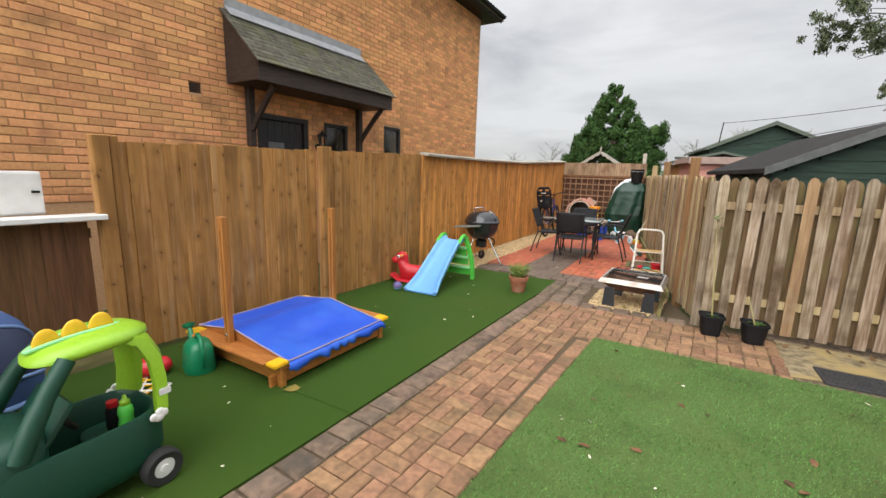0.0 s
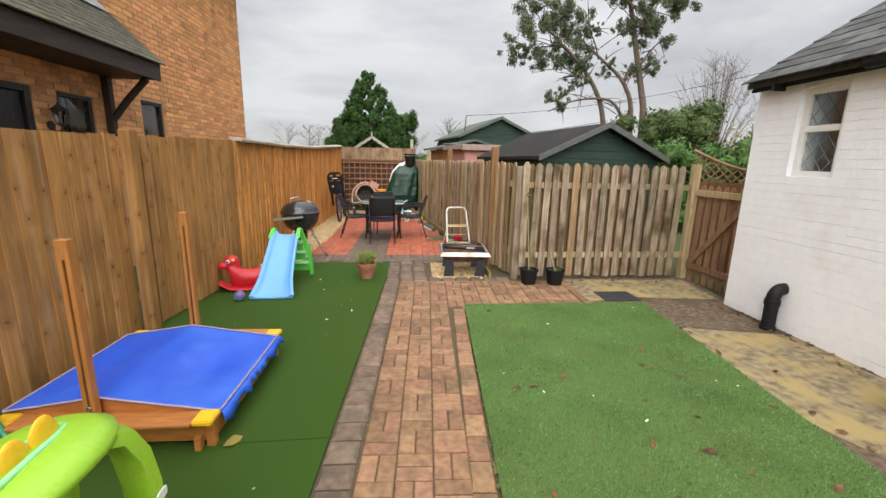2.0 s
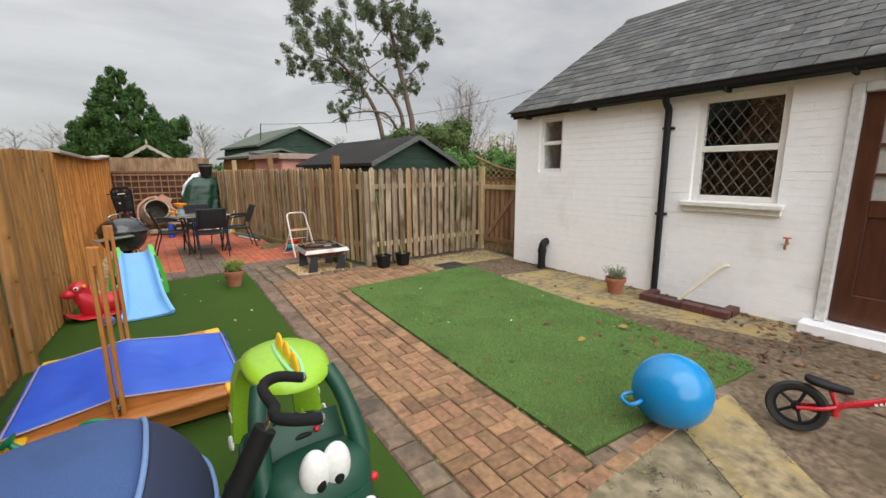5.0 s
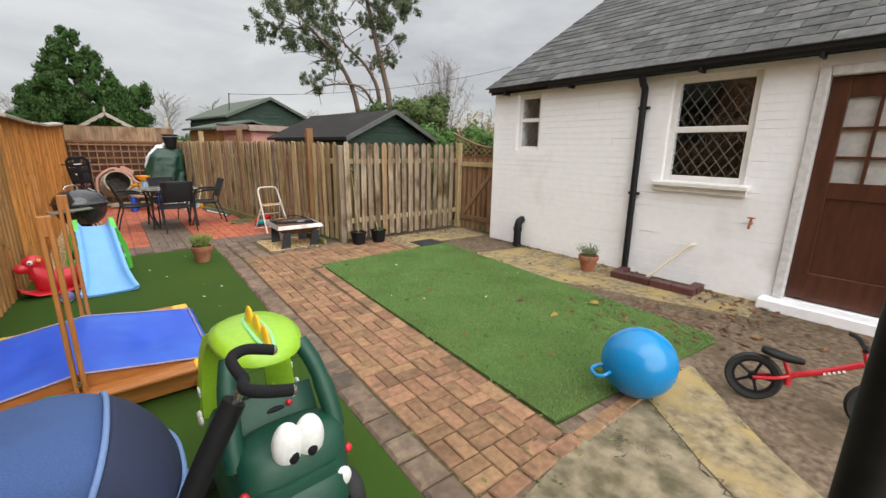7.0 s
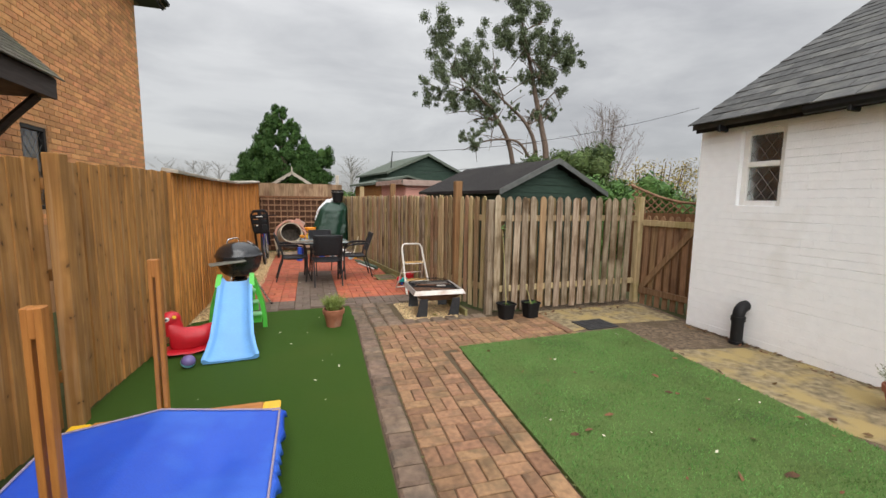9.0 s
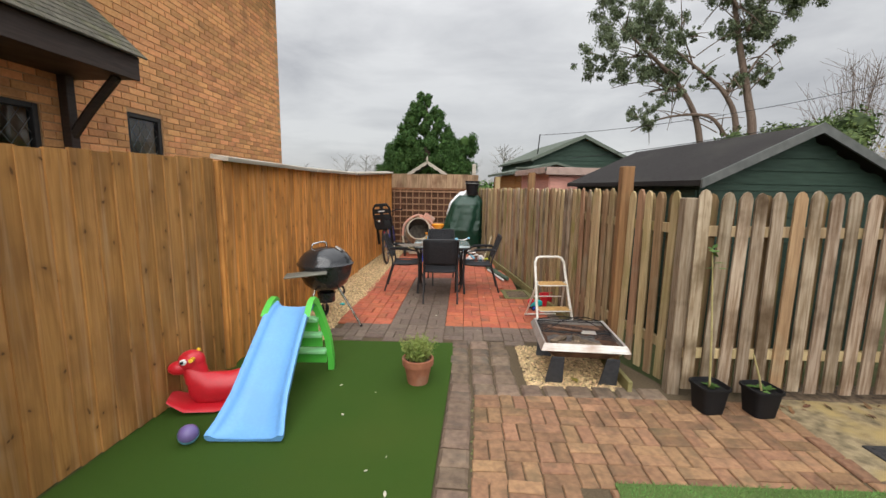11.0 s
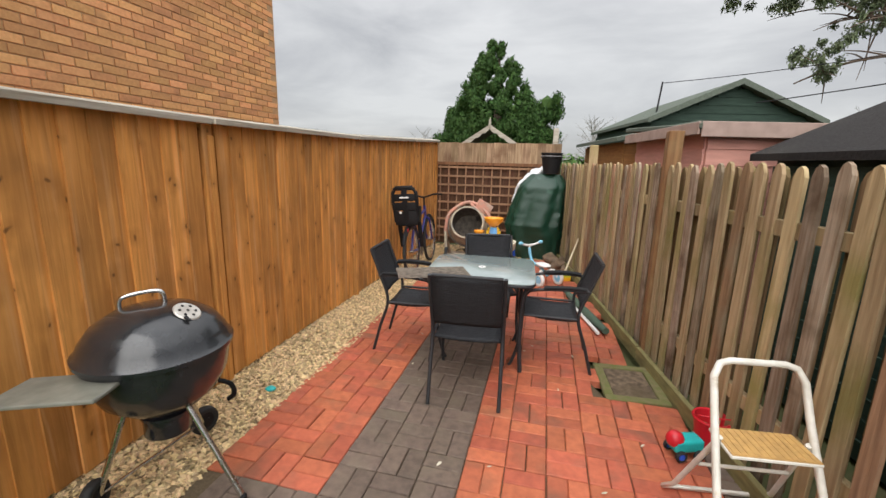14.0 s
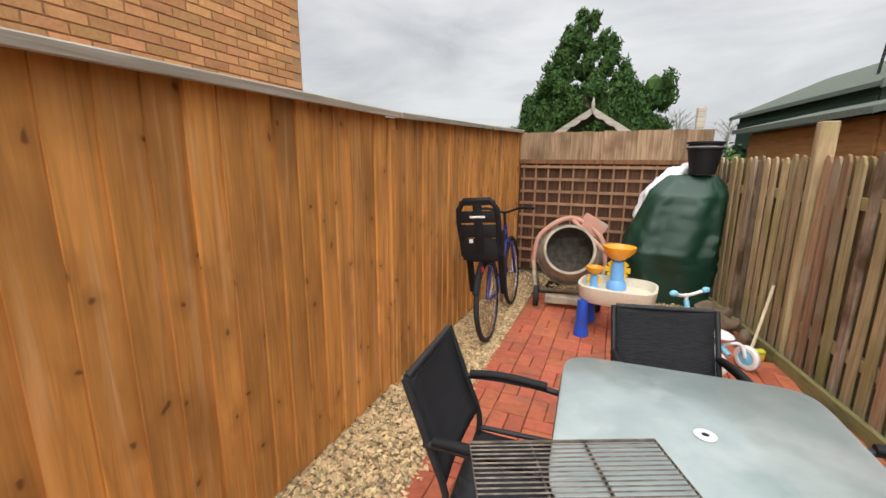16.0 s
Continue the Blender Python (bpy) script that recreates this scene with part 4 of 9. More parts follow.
for k in range(6):
    a = math.pi / 3 * k
    tube(bm, [(0.12 + 0.043 * math.cos(a), 0.043 * math.sin(a), -0.045), (0.12 + 0.07 * math.cos(a), 0.07 * math.sin(a), 0.105)], 0.005, 4)
part("cage", bm, BLACK_FR, lant)
bm = bmesh.new()
lathe(bm, [(0.04, -0.04), (0.065, 0.1)], 6, pose(0.12, 0, 0))
part("glass", bm, GLASS, lant)
# white flue box on the low fence side
wb = thing("meter_box", "white plastic meter box with a dark latch", "meter box", pose(-3.62, 0.66, 1.0935))
bm = bmesh.new()
box(bm, 0.16, 0.6, 0.28, pose(0, 0, 0.14), 0.015, 2)
part("body", bm, WHITE_PAINT, wb)
bm = bmesh.new()
box(bm, 0.02, 0.04, 0.015, pose(0.085, 0.26, 0.15), 0.003)
part("latch", bm, BLACK_P, wb)

# white outbuilding
WX, WY1, WTOP = 2.44, 3.74, 2.31
white_house = thing("white_house", "low white-painted brick outbuilding with a slate roof", "house", Matrix.Identity(4))
wsm = (2.85, 3.27, 1.42, 2.19)
wlg = (0.32, 1.10, 1.12, 2.19)
wdr = (-1.10, -0.08, 0.10, 2.14)
bm = bmesh.new()
wall_mesh(bm, -5.0, WY1, -0.09, WTOP, WX + 0.004, WX + 0.25, [wsm, wlg, wdr])
part("wall", bm, WHITE_BRICK, white_house)
bm = bmesh.new()
prism(bm, [(WX + 0.25, -0.09), (8.0, -0.09), (8.0, WTOP), (5.25, 4.15), (WX + 0.25, WTOP)], 0.25, pose(0, WY1 - 0.125, 0))
prism(bm, [(WX + 0.25, -0.09), (8.0, -0.09), (8.0, WTOP), (5.25, 4.15), (WX + 0.25, WTOP)], 0.25, pose(0, -4.87, 0))
box(bm, 0.25, 8.88, 2.4, pose(8.12, -0.56, 1.11))
part("wall", bm, WHITE_BRICK, white_house)
# one long added sheet, painted dark as the unlit inside
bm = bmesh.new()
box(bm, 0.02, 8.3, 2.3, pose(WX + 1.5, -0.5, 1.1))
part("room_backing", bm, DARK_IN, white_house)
leaded_window(white_house, wsm, WX + 0.07, -1, WHITE_PAINT, split=1.84, fw=0.055, pitch=0.115)
leaded_window(white_house, wlg, WX + 0.07, -1, WHITE_PAINT, split=1.66, fw=0.06, pitch=0.115)
for h in (wlg,):
    bm = bmesh.new()
    box(bm, 0.13, h[1] - h[0] + 0.14, 0.05, pose(WX - 0.03, (h[0] + h[1]) / 2, h[2] - 0.025, 0, -4, 0), 0.008)
    box(bm, 0.07, h[1] - h[0] + 0.10, 0.06, pose(WX - 0.01, (h[0] + h[1]) / 2, h[2] - 0.082), 0.006)
    part("sill", bm, WHITE_PAINT, white_house)
# door and frame
DOOR_R = mat("dark_red_brown_door", (0.085, 0.028, 0.014), (0.055, 0.018, 0.01), scale=6, stretch=(4, 4, 0.6), rough=0.35, bump=0.15)
wd = new("door")
wd.parent = white_house
bm = bmesh.new()
for ya, yb, za, zb in ((-0.16, -0.08, 0.1, 2.14), (-1.10, -0.99, 0.1, 2.14), (-0.99, -0.16, 2.06, 2.14)):
    box(bm, 0.14, yb - ya, zb - za, pose(WX + 0.03, (ya + yb) / 2, (za + zb) / 2), 0.008)
part("door_frame", bm, GREY_PAINT, wd)
bm = bmesh.new()
box(bm, 0.045, 0.13, 1.94, pose(WX + 0.06, -0.225, 1.09), 0.004)
box(bm, 0.045, 0.1, 1.94, pose(WX + 0.06, -0.94, 1.09), 0.004)
for z, hh in ((0.24, 0.26), (1.12, 0.14), (1.97, 0.16)):
    box(bm, 0.044, 0.6, hh, pose(WX + 0.06, -0.59, z), 0.004)
box(bm, 0.025, 0.6, 0.72, pose(WX + 0.07, -0.59, 0.70))
for y in (-0.49, -0.69):
    box(bm, 0.035, 0.025, 0.72, pose(WX + 0.06, y, 1.53))
for z in (1.4, 1.64):
    box(bm, 0.034, 0.6, 0.025, pose(WX + 0.06, -0.59, z))
part("door_leaf", bm, DOOR_R, wd)
bm = bmesh.new()
box(bm, 0.006, 0.6, 0.72, pose(WX + 0.075, -0.59, 1.53))
part("pane", bm, mat("white_netted_glass", (0.5, 0.5, 0.48), (0.4, 0.4, 0.39), scale=14, rough=0.2, bump=0.0), wd)
bm = bmesh.new()
box(bm, 0.22, 1.9, 0.11, pose(WX - 0.06, -0.95, 0.04), 0.012)
part("door_step", bm, WHITE_BRICK, white_house)
# roof of slates
RUN, RISE = 5.25 - WX + 0.14, 4.12 - 2.31
pitch_a = math.atan2(RISE, RUN)
bm = bmesh.new()
prism(bm, [(WX - 0.14, 2.31), (5.25, 4.12), (8.3, 2.30), (8.3, 2.24), (5.25, 4.06), (WX - 0.14, 2.25)], 9.1, pose(0, -0.80, 0))
part("roof", bm, SLATE_J, white_house)
bm = bmesh.new()
prism(bm, [(-0.11, -0.07), (0, 0.03), (0.11, -0.07), (0.09, -0.09), (0, -0.01), (-0.09, -0.09)], 9.12, pose(5.25, -0.81, 4.165))
part("ridge_tiles", bm, SLATE_J, white_house)
bm = bmesh.new()
prism(bm, [(-0.055, 0.02), (-0.05, -0.03), (-0.03, -0.055), (0.0, -0.065), (0.03, -0.055), (0.05, -0.03), (0.055, 0.02)], 9.0, pose(WX - 0.15, -0.75, 2.285) @ Matrix.Diagonal((1, 0.75, 1, 1)))
box(bm, 0.02, 9.0, 0.085, pose(WX - 0.085, -0.76, 2.265))
part("gutter", bm, BLACK_P, white_house)
for y in (3.4, 2.3, 0.8, -0.1):
    bm = bmesh.new()
    box(bm, 0.13, 0.03, 0.07, pose(WX - 0.12, y, 2.225), 0.006)
    part("gutter_bracket", bm, BLACK_P, white_house)
bm = bmesh.new()
tube(bm, arc_pts([(WX - 0.15, 1.385, 2.23), (WX - 0.12, 1.385, 2.16), (WX - 0.055, 1.385, 2.10), (WX - 0.05, 1.385, 2.0)]) + [Vector((WX - 0.05, 1.37, 0.02))], 0.036, 12)
part("downpipe", bm, BLACK_P, white_house, smooth=40)
for z in (0.95, 1.9):
    bm = bmesh.new()
    box(bm, 0.06, 0.12, 0.03, pose(WX - 0.03, 1.378, z), 0.006)
    part("pipe_clip", bm, BLACK_P, white_house)


# ---- neighbouring sheds ----
def boards(t, material, x0, x1, z0, z1, y, step=0.12, slope_fn=None):
    """Overlapping level boards on a wall that faces -y; slope_fn gives half the width at a height."""
    z = z0
    while z < z1 - 0.02:
        h = min(step, z1 - z)
        a, b = x0, x1
        if slope_fn:
            w = slope_fn(z + h / 2)
            a, b = -w, w
        if b - a > 0.05:
            bm = bmesh.new()
            box(bm, b - a, 0.02, h, pose((a + b) / 2, y, z + h / 2, -5, 0, 0))
            part("board", bm, material, t)
        z += step


def side_boards(t, material, x, length, n, step, tilt):
    for i in range(n):
        bm = bmesh.new()
        box(bm, 0.02, length, step, pose(x, length / 2, step * (i + 0.5), 0, tilt, 0))
        part("board", bm, material, t)


def gable_shed(label, m, w, length, eave, apex, wall_mat, roof_mat, barge=WOOD_GREY, over=0.1, group="garden sheds"):
    t = thing("shed", label, "shed", m, group)
    bm = bmesh.new()
    prism(bm, [(-w / 2, 0), (w / 2, 0), (w / 2, eave), (0, apex), (-w / 2, eave)], length, pose(0, length / 2, 0))
    part("wall", bm, wall_mat, t)
    boards(t, wall_mat, -w / 2, w / 2, 0.0, eave, -0.012)
    boards(t, wall_mat, 0, 0, eave, apex, -0.012, slope_fn=lambda z: w / 2 * (apex - z) / (apex - eave))
    for s in (-1, 1):
        side_boards(t, wall_mat, s * (w / 2 + 0.01), length, int(eave / 0.12), 0.12, s * 5)
    sl = (apex - eave) / (w / 2)
    ex = w / 2 + over
    bm = bmesh.new()
    prism(bm, [(-ex, eave - over * sl + 0.02), (0, apex + 0.02), (ex, eave - over * sl + 0.02), (ex, eave - over * sl + 0.07), (0, apex + 0.075), (-ex, eave - over * sl + 0.07)], length + 0.3, pose(0, length / 2, 0))
    part("roof", bm, roof_mat, t)
    for s in (-1, 1):
        bm = bmesh.new()
        prism(bm, [(0, apex + 0.085), (s * ex, eave - over * sl + 0.08), (s * ex, eave - over * sl - 0.0), (0, apex + 0.0)], 0.022, pose(0, -0.165, 0))
        part("bargeboard", bm, barge, t)
    return t


DARK_TRIM = mat("dark_grey_bargeboard", (0.10, 0.105, 0.10), (0.075, 0.08, 0.075), scale=12, rough=0.8, bump=0.2)
gable_shed("dark green boarded shed with black felt roof", pose(1.80, 5.80, -0.05, 0, 0, 9), 1.98, 2.55, 1.62, 2.07, SHED_G, FELT, barge=DARK_TRIM)
gable_shed("dark green boarded shed further back", pose(1.55, 12.2, -0.05, 0, 0, 9), 2.4, 3.0, 2.25, 2.78, SHED_G, FELT_G, barge=FELT_G)
pk = thing("shed", "faded pink boarded shed with grey felt roof", "shed", pose(0.10, 8.62, -0.05, 0, 0, 9), "garden sheds")
bm = bmesh.new()
box(bm, 1.5, 1.5, 1.82, pose(0.75, 0.75, 0.91))
part("wall", bm, SHED_P, pk)
boards(pk, SHED_P, 0, 1.5, 0, 1.82, -0.012, 0.13)
side_boards(pk, SHED_P, -0.01, 1.5, 14, 0.13, -5)
bm = bmesh.new()
box(bm, 1.75, 1.75, 0.05, pose(0.75, 0.75, 1.91, 3, 0, 0), 0.01)
part("roof", bm, FELT_G, pk)
bm = bmesh.new()
box(bm, 1.72, 0.02, 0.12, pose(0.75, -0.12, 1.84), 0.004)
box(bm, 0.02, 1.7, 0.1, pose(-0.12, 0.75, 1.85), 0.004)
part("fascia", bm, mat("pinkish_grey_fascia", (0.36, 0.26, 0.22), (0.28, 0.2, 0.17), scale=9, rough=0.8, bump=0.3), pk)
og = thing("shed", "orange-stained boarded shed with low felt roof", "shed", pose(-0.22, 10.5, -0.05, 0, 0, 9), "garden sheds")
bm = bmesh.new()
box(bm, 1.6, 1.9, 1.85, pose(0.8, 0.95, 0.925))
part("wall", bm, SHED_O, og)
boards(og, SHED_O, 0, 1.6, 0, 1.85, -0.012, 0.13)
side_boards(og, SHED_O, -0.01, 1.9, 14, 0.13, -5)
bm = bmesh.new()
prism(bm, [(-0.15, 1.84), (0.8, 2.06), (1.75, 1.84), (1.75, 1.89), (0.8, 2.11), (-0.15, 1.89)], 2.2, pose(0, 0.95, 0))
part("roof", bm, FELT_G, og)
# little gabled playhouse top behind the back fence
ph = thing("playhouse", "small playhouse roof with scalloped pale bargeboards", "playhouse", pose(-2.28, 12.9, -0.05))
bm = bmesh.new()
box(bm, 0.8, 0.7, 1.75, pose(0, 0.4, 0.875))
part("wall", bm, WOOD_DK, ph)
bm = bmesh.new()
prism(bm, [(-0.55, 1.84), (0, 2.18), (0.55, 1.84), (0.55, 1.88), (0, 2.23), (-0.55, 1.88)], 0.9, pose(0, 0.4, 0))
part("roof", bm, FELT_G, ph)
for s in (-1, 1):
    bm = bmesh.new()
    pts = [(0, 2.26), (s * 0.56, 1.90)]
    low = []
    for i in range(25):
        u = i / 24
        low.append((s * 0.56 * (1 - u), 1.90 + 0.36 * (1 - (1 - u)) - 0.08 - 0.025 * abs(math.sin(u * math.pi * 4))))
    prism(bm, pts + low, 0.02, pose(0, -0.07, 0))
    part("bargeboard", bm, WOOD_GREY, ph)
bm = bmesh.new()
lathe(bm, [(0, 2.40), (0.012, 2.36), (0.025, 2.30), (0.02, 2.2), (0, 2.2)], 8, pose(0, -0.08, 0))
part("finial", bm, WOOD_GREY, ph)

# aerial pole and overhead wire
ap = thing("aerial_pole", "thin dark leaning pole above the shed roofs", "pole", pose(0.5, 12.6, 0))
bm = bmesh.new()
tube(bm, [(0, 0, -0.05), (0.02, 0, 1.9), (0.10, 0, 2.88)], 0.014, 6)
part("shaft", bm, BLACK_P, ap)


def cable(a, b, sag, r=0.006):
    bm = bmesh.new()
    a, b = Vector(a), Vector(b)
    tube(bm, [a.lerp(b, i / 16) - Vector((0, 0, sag * 4 * (i / 16) * (1 - i / 16))) for i in range(17)], r, 5)
    return tagged(part("overhead_wire", bm, BLACK_P), "thin black overhead wire above the sheds", "cable", "overhead wires")


cable((0.60, 12.6, 2.86), (9.0, 9.5, 4.2), 0.3)
cable((0.4, 8.6, 2.0), (2.0, 6.1, 2.16), 0.03, 0.004)

# ---- trees and distance ----
rngt = random.Random(21)


def leaf_cloud(blobs, count, size, flat=1.0, shell=0.55, droop=0.0):
    """Many small leaves spread through a set of round clumps (x, y, z, radius)."""
    vs, fs = [], []
    weights = [b[3] ** 2 for b in blobs]
    for b in rngt.choices(blobs, weights, k=count):
        d = Vector((rngt.gauss(0, 1), rngt.gauss(0, 1), rngt.gauss(0, 1) * flat)).normalized()
        r = b[3] * (shell + (1 - shell) * rngt.random()) * (1 + 0.25 * noise.noise(Vector(b[:3]) * 1.7 + d * 2.2))
        c = Vector(b[:3]) + d * r
        n = (d + Vector((rngt.gauss(0, 0.6), rngt.gauss(0, 0.6), rngt.gauss(0, 0.6) + 0.3))).normalized()
        u = n.orthogonal().normalized()
        u.rotate(Matrix.Rotation(rngt.uniform(0, 6.28), 3, n))
        w = n.cross(u)
        s = size * rngt.uniform(0.6, 1.4)
        o = len(vs)
        vs += [c - u * s, c - w * s * 0.42 + n * s * 0.1, c + u * s - Vector((0, 0, droop * s)), c + w * s * 0.42 + n * s * 0.1]
        fs.append((o, o + 1, o + 2, o + 3))
    return vs, fs


# tall tree with three stems, behind the sheds
TY = 17.0
tree = thing("tall_tree", "tall sparse tree with three leaning stems, dark leaves", "tree", pose(6.4, TY, -0.09))
stems = [
    ([(7.2, 0.0), (6.95, 3.32), (6.15, 4.95), (4.83, 6.24), (3.93, 7.05)], 0.14),
    ([(8.1, 0.0), (8.06, 3.47), (7.57, 4.86), (6.58, 5.8), (5.41, 6.72)], 0.13),
    ([(8.7, 0.0), (8.56, 3.42), (8.39, 4.75), (7.99, 6.54), (7.58, 7.7), (7.19, 8.85), (7.11, 9.87)], 0.165),
    ([(7.94, 6.89), (8.59, 7.95), (9.17, 8.2)], 0.08), ([(7.6, 7.59), (7.13, 8.16)], 0.07),
    ([(7.62, 3.51), (7.08, 4.11), (6.33, 4.22), (5.47, 4.09), (4.63, 3.7)], 0.09),
    ([(6.15, 4.95), (5.6, 5.1), (4.9, 5.4)], 0.06), ([(4.83, 6.24), (4.2, 6.2), (3.4, 6.0)], 0.05), ([(8.2, 5.6), (8.7, 6.2), (9.0, 6.6)], 0.06),
    ([(6.58, 5.8), (6.3, 6.6), (5.8, 7.2)], 0.05), ([(7.19, 8.85), (7.9, 9.3), (8.4, 9.4)], 0.05), ([(7.57, 4.86), (7.9, 5.3), (7.6, 5.7)], 0.04)]
bm = bmesh.new()
for pts, r in stems[:3]:
    p = arc_pts([(x - 6.4, 0.15 * math.sin(i * 2.1 + x), z) for i, (x, z) in enumerate(pts)], 5)
    tube(bm, p, [r * (1 - 0.8 * i / (len(p) - 1)) for i in range(len(p))], 8)
part("trunk", bm, BARK, tree, smooth=50)
for pts, r in stems[3:]:
    bm = bmesh.new()
    p = arc_pts([(x - 6.4, 0.3 * math.sin(i * 1.7 + x * 3), z) for i, (x, z) in enumerate(pts)], 4)
    tube(bm, p, [r * 0.75 * (1 - 0.75 * i / (len(p) - 1)) for i in range(len(p))], 6)
    part("limb", bm, BARK, tree, smooth=50)
bm = bmesh.new()
for _ in range(150):
    pts, r = rngt.choice(stems)
    i = rngt.randrange(1, len(pts))
    u = rngt.random()
    a = Vector((lerp(pts[i - 1][0], pts[i][0], u) - 6.4, rngt.uniform(-0.2, 0.2), lerp(pts[i - 1][1], pts[i][1], u)))
    if a.z < 3.4:
        continue
    d = Vector((rngt.gauss(0, 1), rngt.gauss(0, 1), rngt.gauss(0.2, 0.7))).normalized() * rngt.uniform(0.5, 1.3)
    tube(bm, arc_pts([a, a + d * 0.5 + Vector((0, 0, 0.05)), a + d], 3), [0.022, 0.02, 0.018, 0.015, 0.012, 0.009, 0.006], 4, cap=False)
tagged(part("branchwork", bm, BARK, tree), kind="stuff")
CL = [(3.38, 8.21, 0.91), (4.15, 7.4, 1.16), (3.26, 5.97, 0.77), (4.97, 6.01, 1.04), (4.96, 4.32, 0.59), (5.75, 5.3, 0.65), (6.39, 8.38, 1.04), (7.44, 8.74, 1.16), (8.93, 8.31, 1.04),
      (9.66, 8.09, 0.65), (8.69, 6.9, 0.91), (8.06, 7.12, 0.77), (6.85, 5.45, 0.39), (8.7, 5.48, 0.51), (7.35, 6.88, 0.39), (7.96, 5.35, 0.39), (6.25, 6.85, 0.32), (5.15, 6.95, 0.91), (7.18, 10.08, 1.1)]
blobs = []
for x, z, r in CL:
    for _ in range(26):
        d = Vector((rngt.gauss(0, 1), rngt.gauss(0, 1), rngt.gauss(0, 1))).normalized() * r * rngt.uniform(0.25, 1.2)
        blobs.append((x - 6.4 + d.x, d.y * 0.9, z + d.z, r * rngt.uniform(0.14, 0.32)))
vs, fs = leaf_cloud(blobs, 62000, 0.048, shell=0.1, droop=0.7)
mesh_part("crown", vs, fs, LEAFY, tree)

# dense conifer behind the back fence
con = thing("conifer_tree", "dense dark green conifer with an uneven pointed top", "tree", pose(-2.75, 17.6, -0.09) @ Matrix.Diagonal((0.98, 0.98, 1.1, 1)))
bm = bmesh.new()
tube(bm, [(0, 0, 0), (0.05, 0, 2.0), (0, 0.05, 4.2)], [0.22, 0.16, 0.03], 8)
part("trunk", bm, BARK, con)
blobs = []
for z, r, n in ((0.7, 1.62, 40), (1.1, 1.76, 52), (1.5, 1.84, 58), (1.9, 1.82, 58), (2.3, 1.7, 54), (2.65, 1.5, 48), (3.0, 1.24, 40), (3.35, 1.0, 34), (3.7, 0.74, 26), (4.0, 0.48, 18), (4.3, 0.22, 9)):
    for i in range(n):
        a = 6.283 * i / n + rngt.uniform(-0.2, 0.2)
        rr = r * rngt.uniform(0.70, 0.98) * (1 + 0.10 * math.sin(3 * a + z * 2.3))
        blobs.append((rr * math.cos(a) - 0.1, rr * math.sin(a), z + rngt.uniform(-0.22, 0.22), rngt.uniform(0.12, 0.27) * (0.55 + 0.45 * r / 1.85)))
for i in range(60):
    a = 6.283 * i / 60
    blobs.append((1.3 + 0.6 * math.cos(a) * rngt.uniform(0.4, 1), 0.6 * math.sin(a), rngt.uniform(1.0, 3.1), rngt.uniform(0.14, 0.26)))
vs, fs = leaf_cloud(blobs, 110000, 0.046, shell=0.25, droop=-0.8)
mesh_part("crown", vs, fs, CONIFER, con)
inner = [(b[0] * 0.84, b[1] * 0.84, b[2] * 0.97, b[3]) for b in blobs[::2]]
bm = bmesh.new()
for b in inner:
    bmesh.ops.create_icosphere(bm, subdivisions=1, radius=b[3], matrix=pose(*b[:3]))
part("inner_foliage", bm, CONIFER, con)

# hedge, shrub and yellowing bush behind the picket fence
def shrub(name, label, m, blobs, count, size, material, category="shrub", dense=True):
    t = thing(name, label, category, m)
    vs, fs = leaf_cloud(blobs, count, size, shell=0.55)
    mesh_part("leaves", vs, fs, material, t)
    if dense:
        bm = bmesh.new()
        for b in blobs:
            bmesh.ops.create_icosphere(bm, subdivisions=1, radius=b[3] * 0.72, matrix=pose(*b[:3]))
        part("inner_foliage", bm, material, t)
    bm = bmesh.new()
    for b in blobs[::4]:
        tube(bm, [(b[0] * 0.6, b[1] * 0.6, 0), (b[0], b[1], b[2])], [0.04, 0.015], 5)
    part("stems", bm, BARK, t)
    return t


shrub("hedge", "bright green leafy hedge behind the picket fence", pose(5.6, 9.2, -0.09, 0, 0, -25), [(rngt.uniform(-2.4, 2.6), rngt.uniform(-0.4, 0.4), rngt.uniform(0.3, 2.0), rngt.uniform(0.3, 0.5)) for _ in range(60)], 14000, 0.06, HEDGE, "hedge")
shrub("shrub", "rounded olive-green shrub beyond the hedge", pose(8.1, 14.5, -0.09), [(rngt.gauss(0, 0.8), rngt.gauss(0, 0.7), rngt.uniform(0.6, 3.4), rngt.uniform(0.4, 0.7)) for _ in range(40)], 16000, 0.07, OLIVE)
shrub("shrub", "yellow autumn bush past the white house", pose(12.4, 14.6, -0.09), [(rngt.gauss(0.4, 1.5), rngt.gauss(0, 0.8), rngt.triangular(0.3, 3.6, 1.6), rngt.uniform(0.15, 0.4)) for _ in range(420)], 6000, 0.055, AUTUMN, dense=False)
bare = thing("bare_shrub", "leafless upright brown shrub against the sky", "shrub", pose(10.9, 15.6, -0.09))
bm = bmesh.new()
for _ in range(120):
    a, l = rngt.uniform(0, 6.28), rngt.uniform(0.2, 2.0)
    top = Vector((l * math.cos(a), l * math.sin(a) * 0.6, rngt.uniform(3.8, 6.2) - l * 0.5))
    mid = Vector((top.x * 0.35, top.y * 0.35, top.z * 0.55))
    tube(bm, arc_pts([(top.x * 0.1, 0, 0), mid, top], 3), [0.018, 0.015, 0.012, 0.009, 0.007, 0.005, 0.004], 4, cap=False)
    for _ in range(3):
        u = rngt.uniform(0.5, 0.95)
        q = mid.lerp(top, u)
        tube(bm, [q, q + Vector((rngt.gauss(0, 0.3), rngt.gauss(0, 0.3), rngt.uniform(0.2, 0.6)))], [0.007, 0.003], 3, cap=False)
part("stem", bm, BARK, bare)
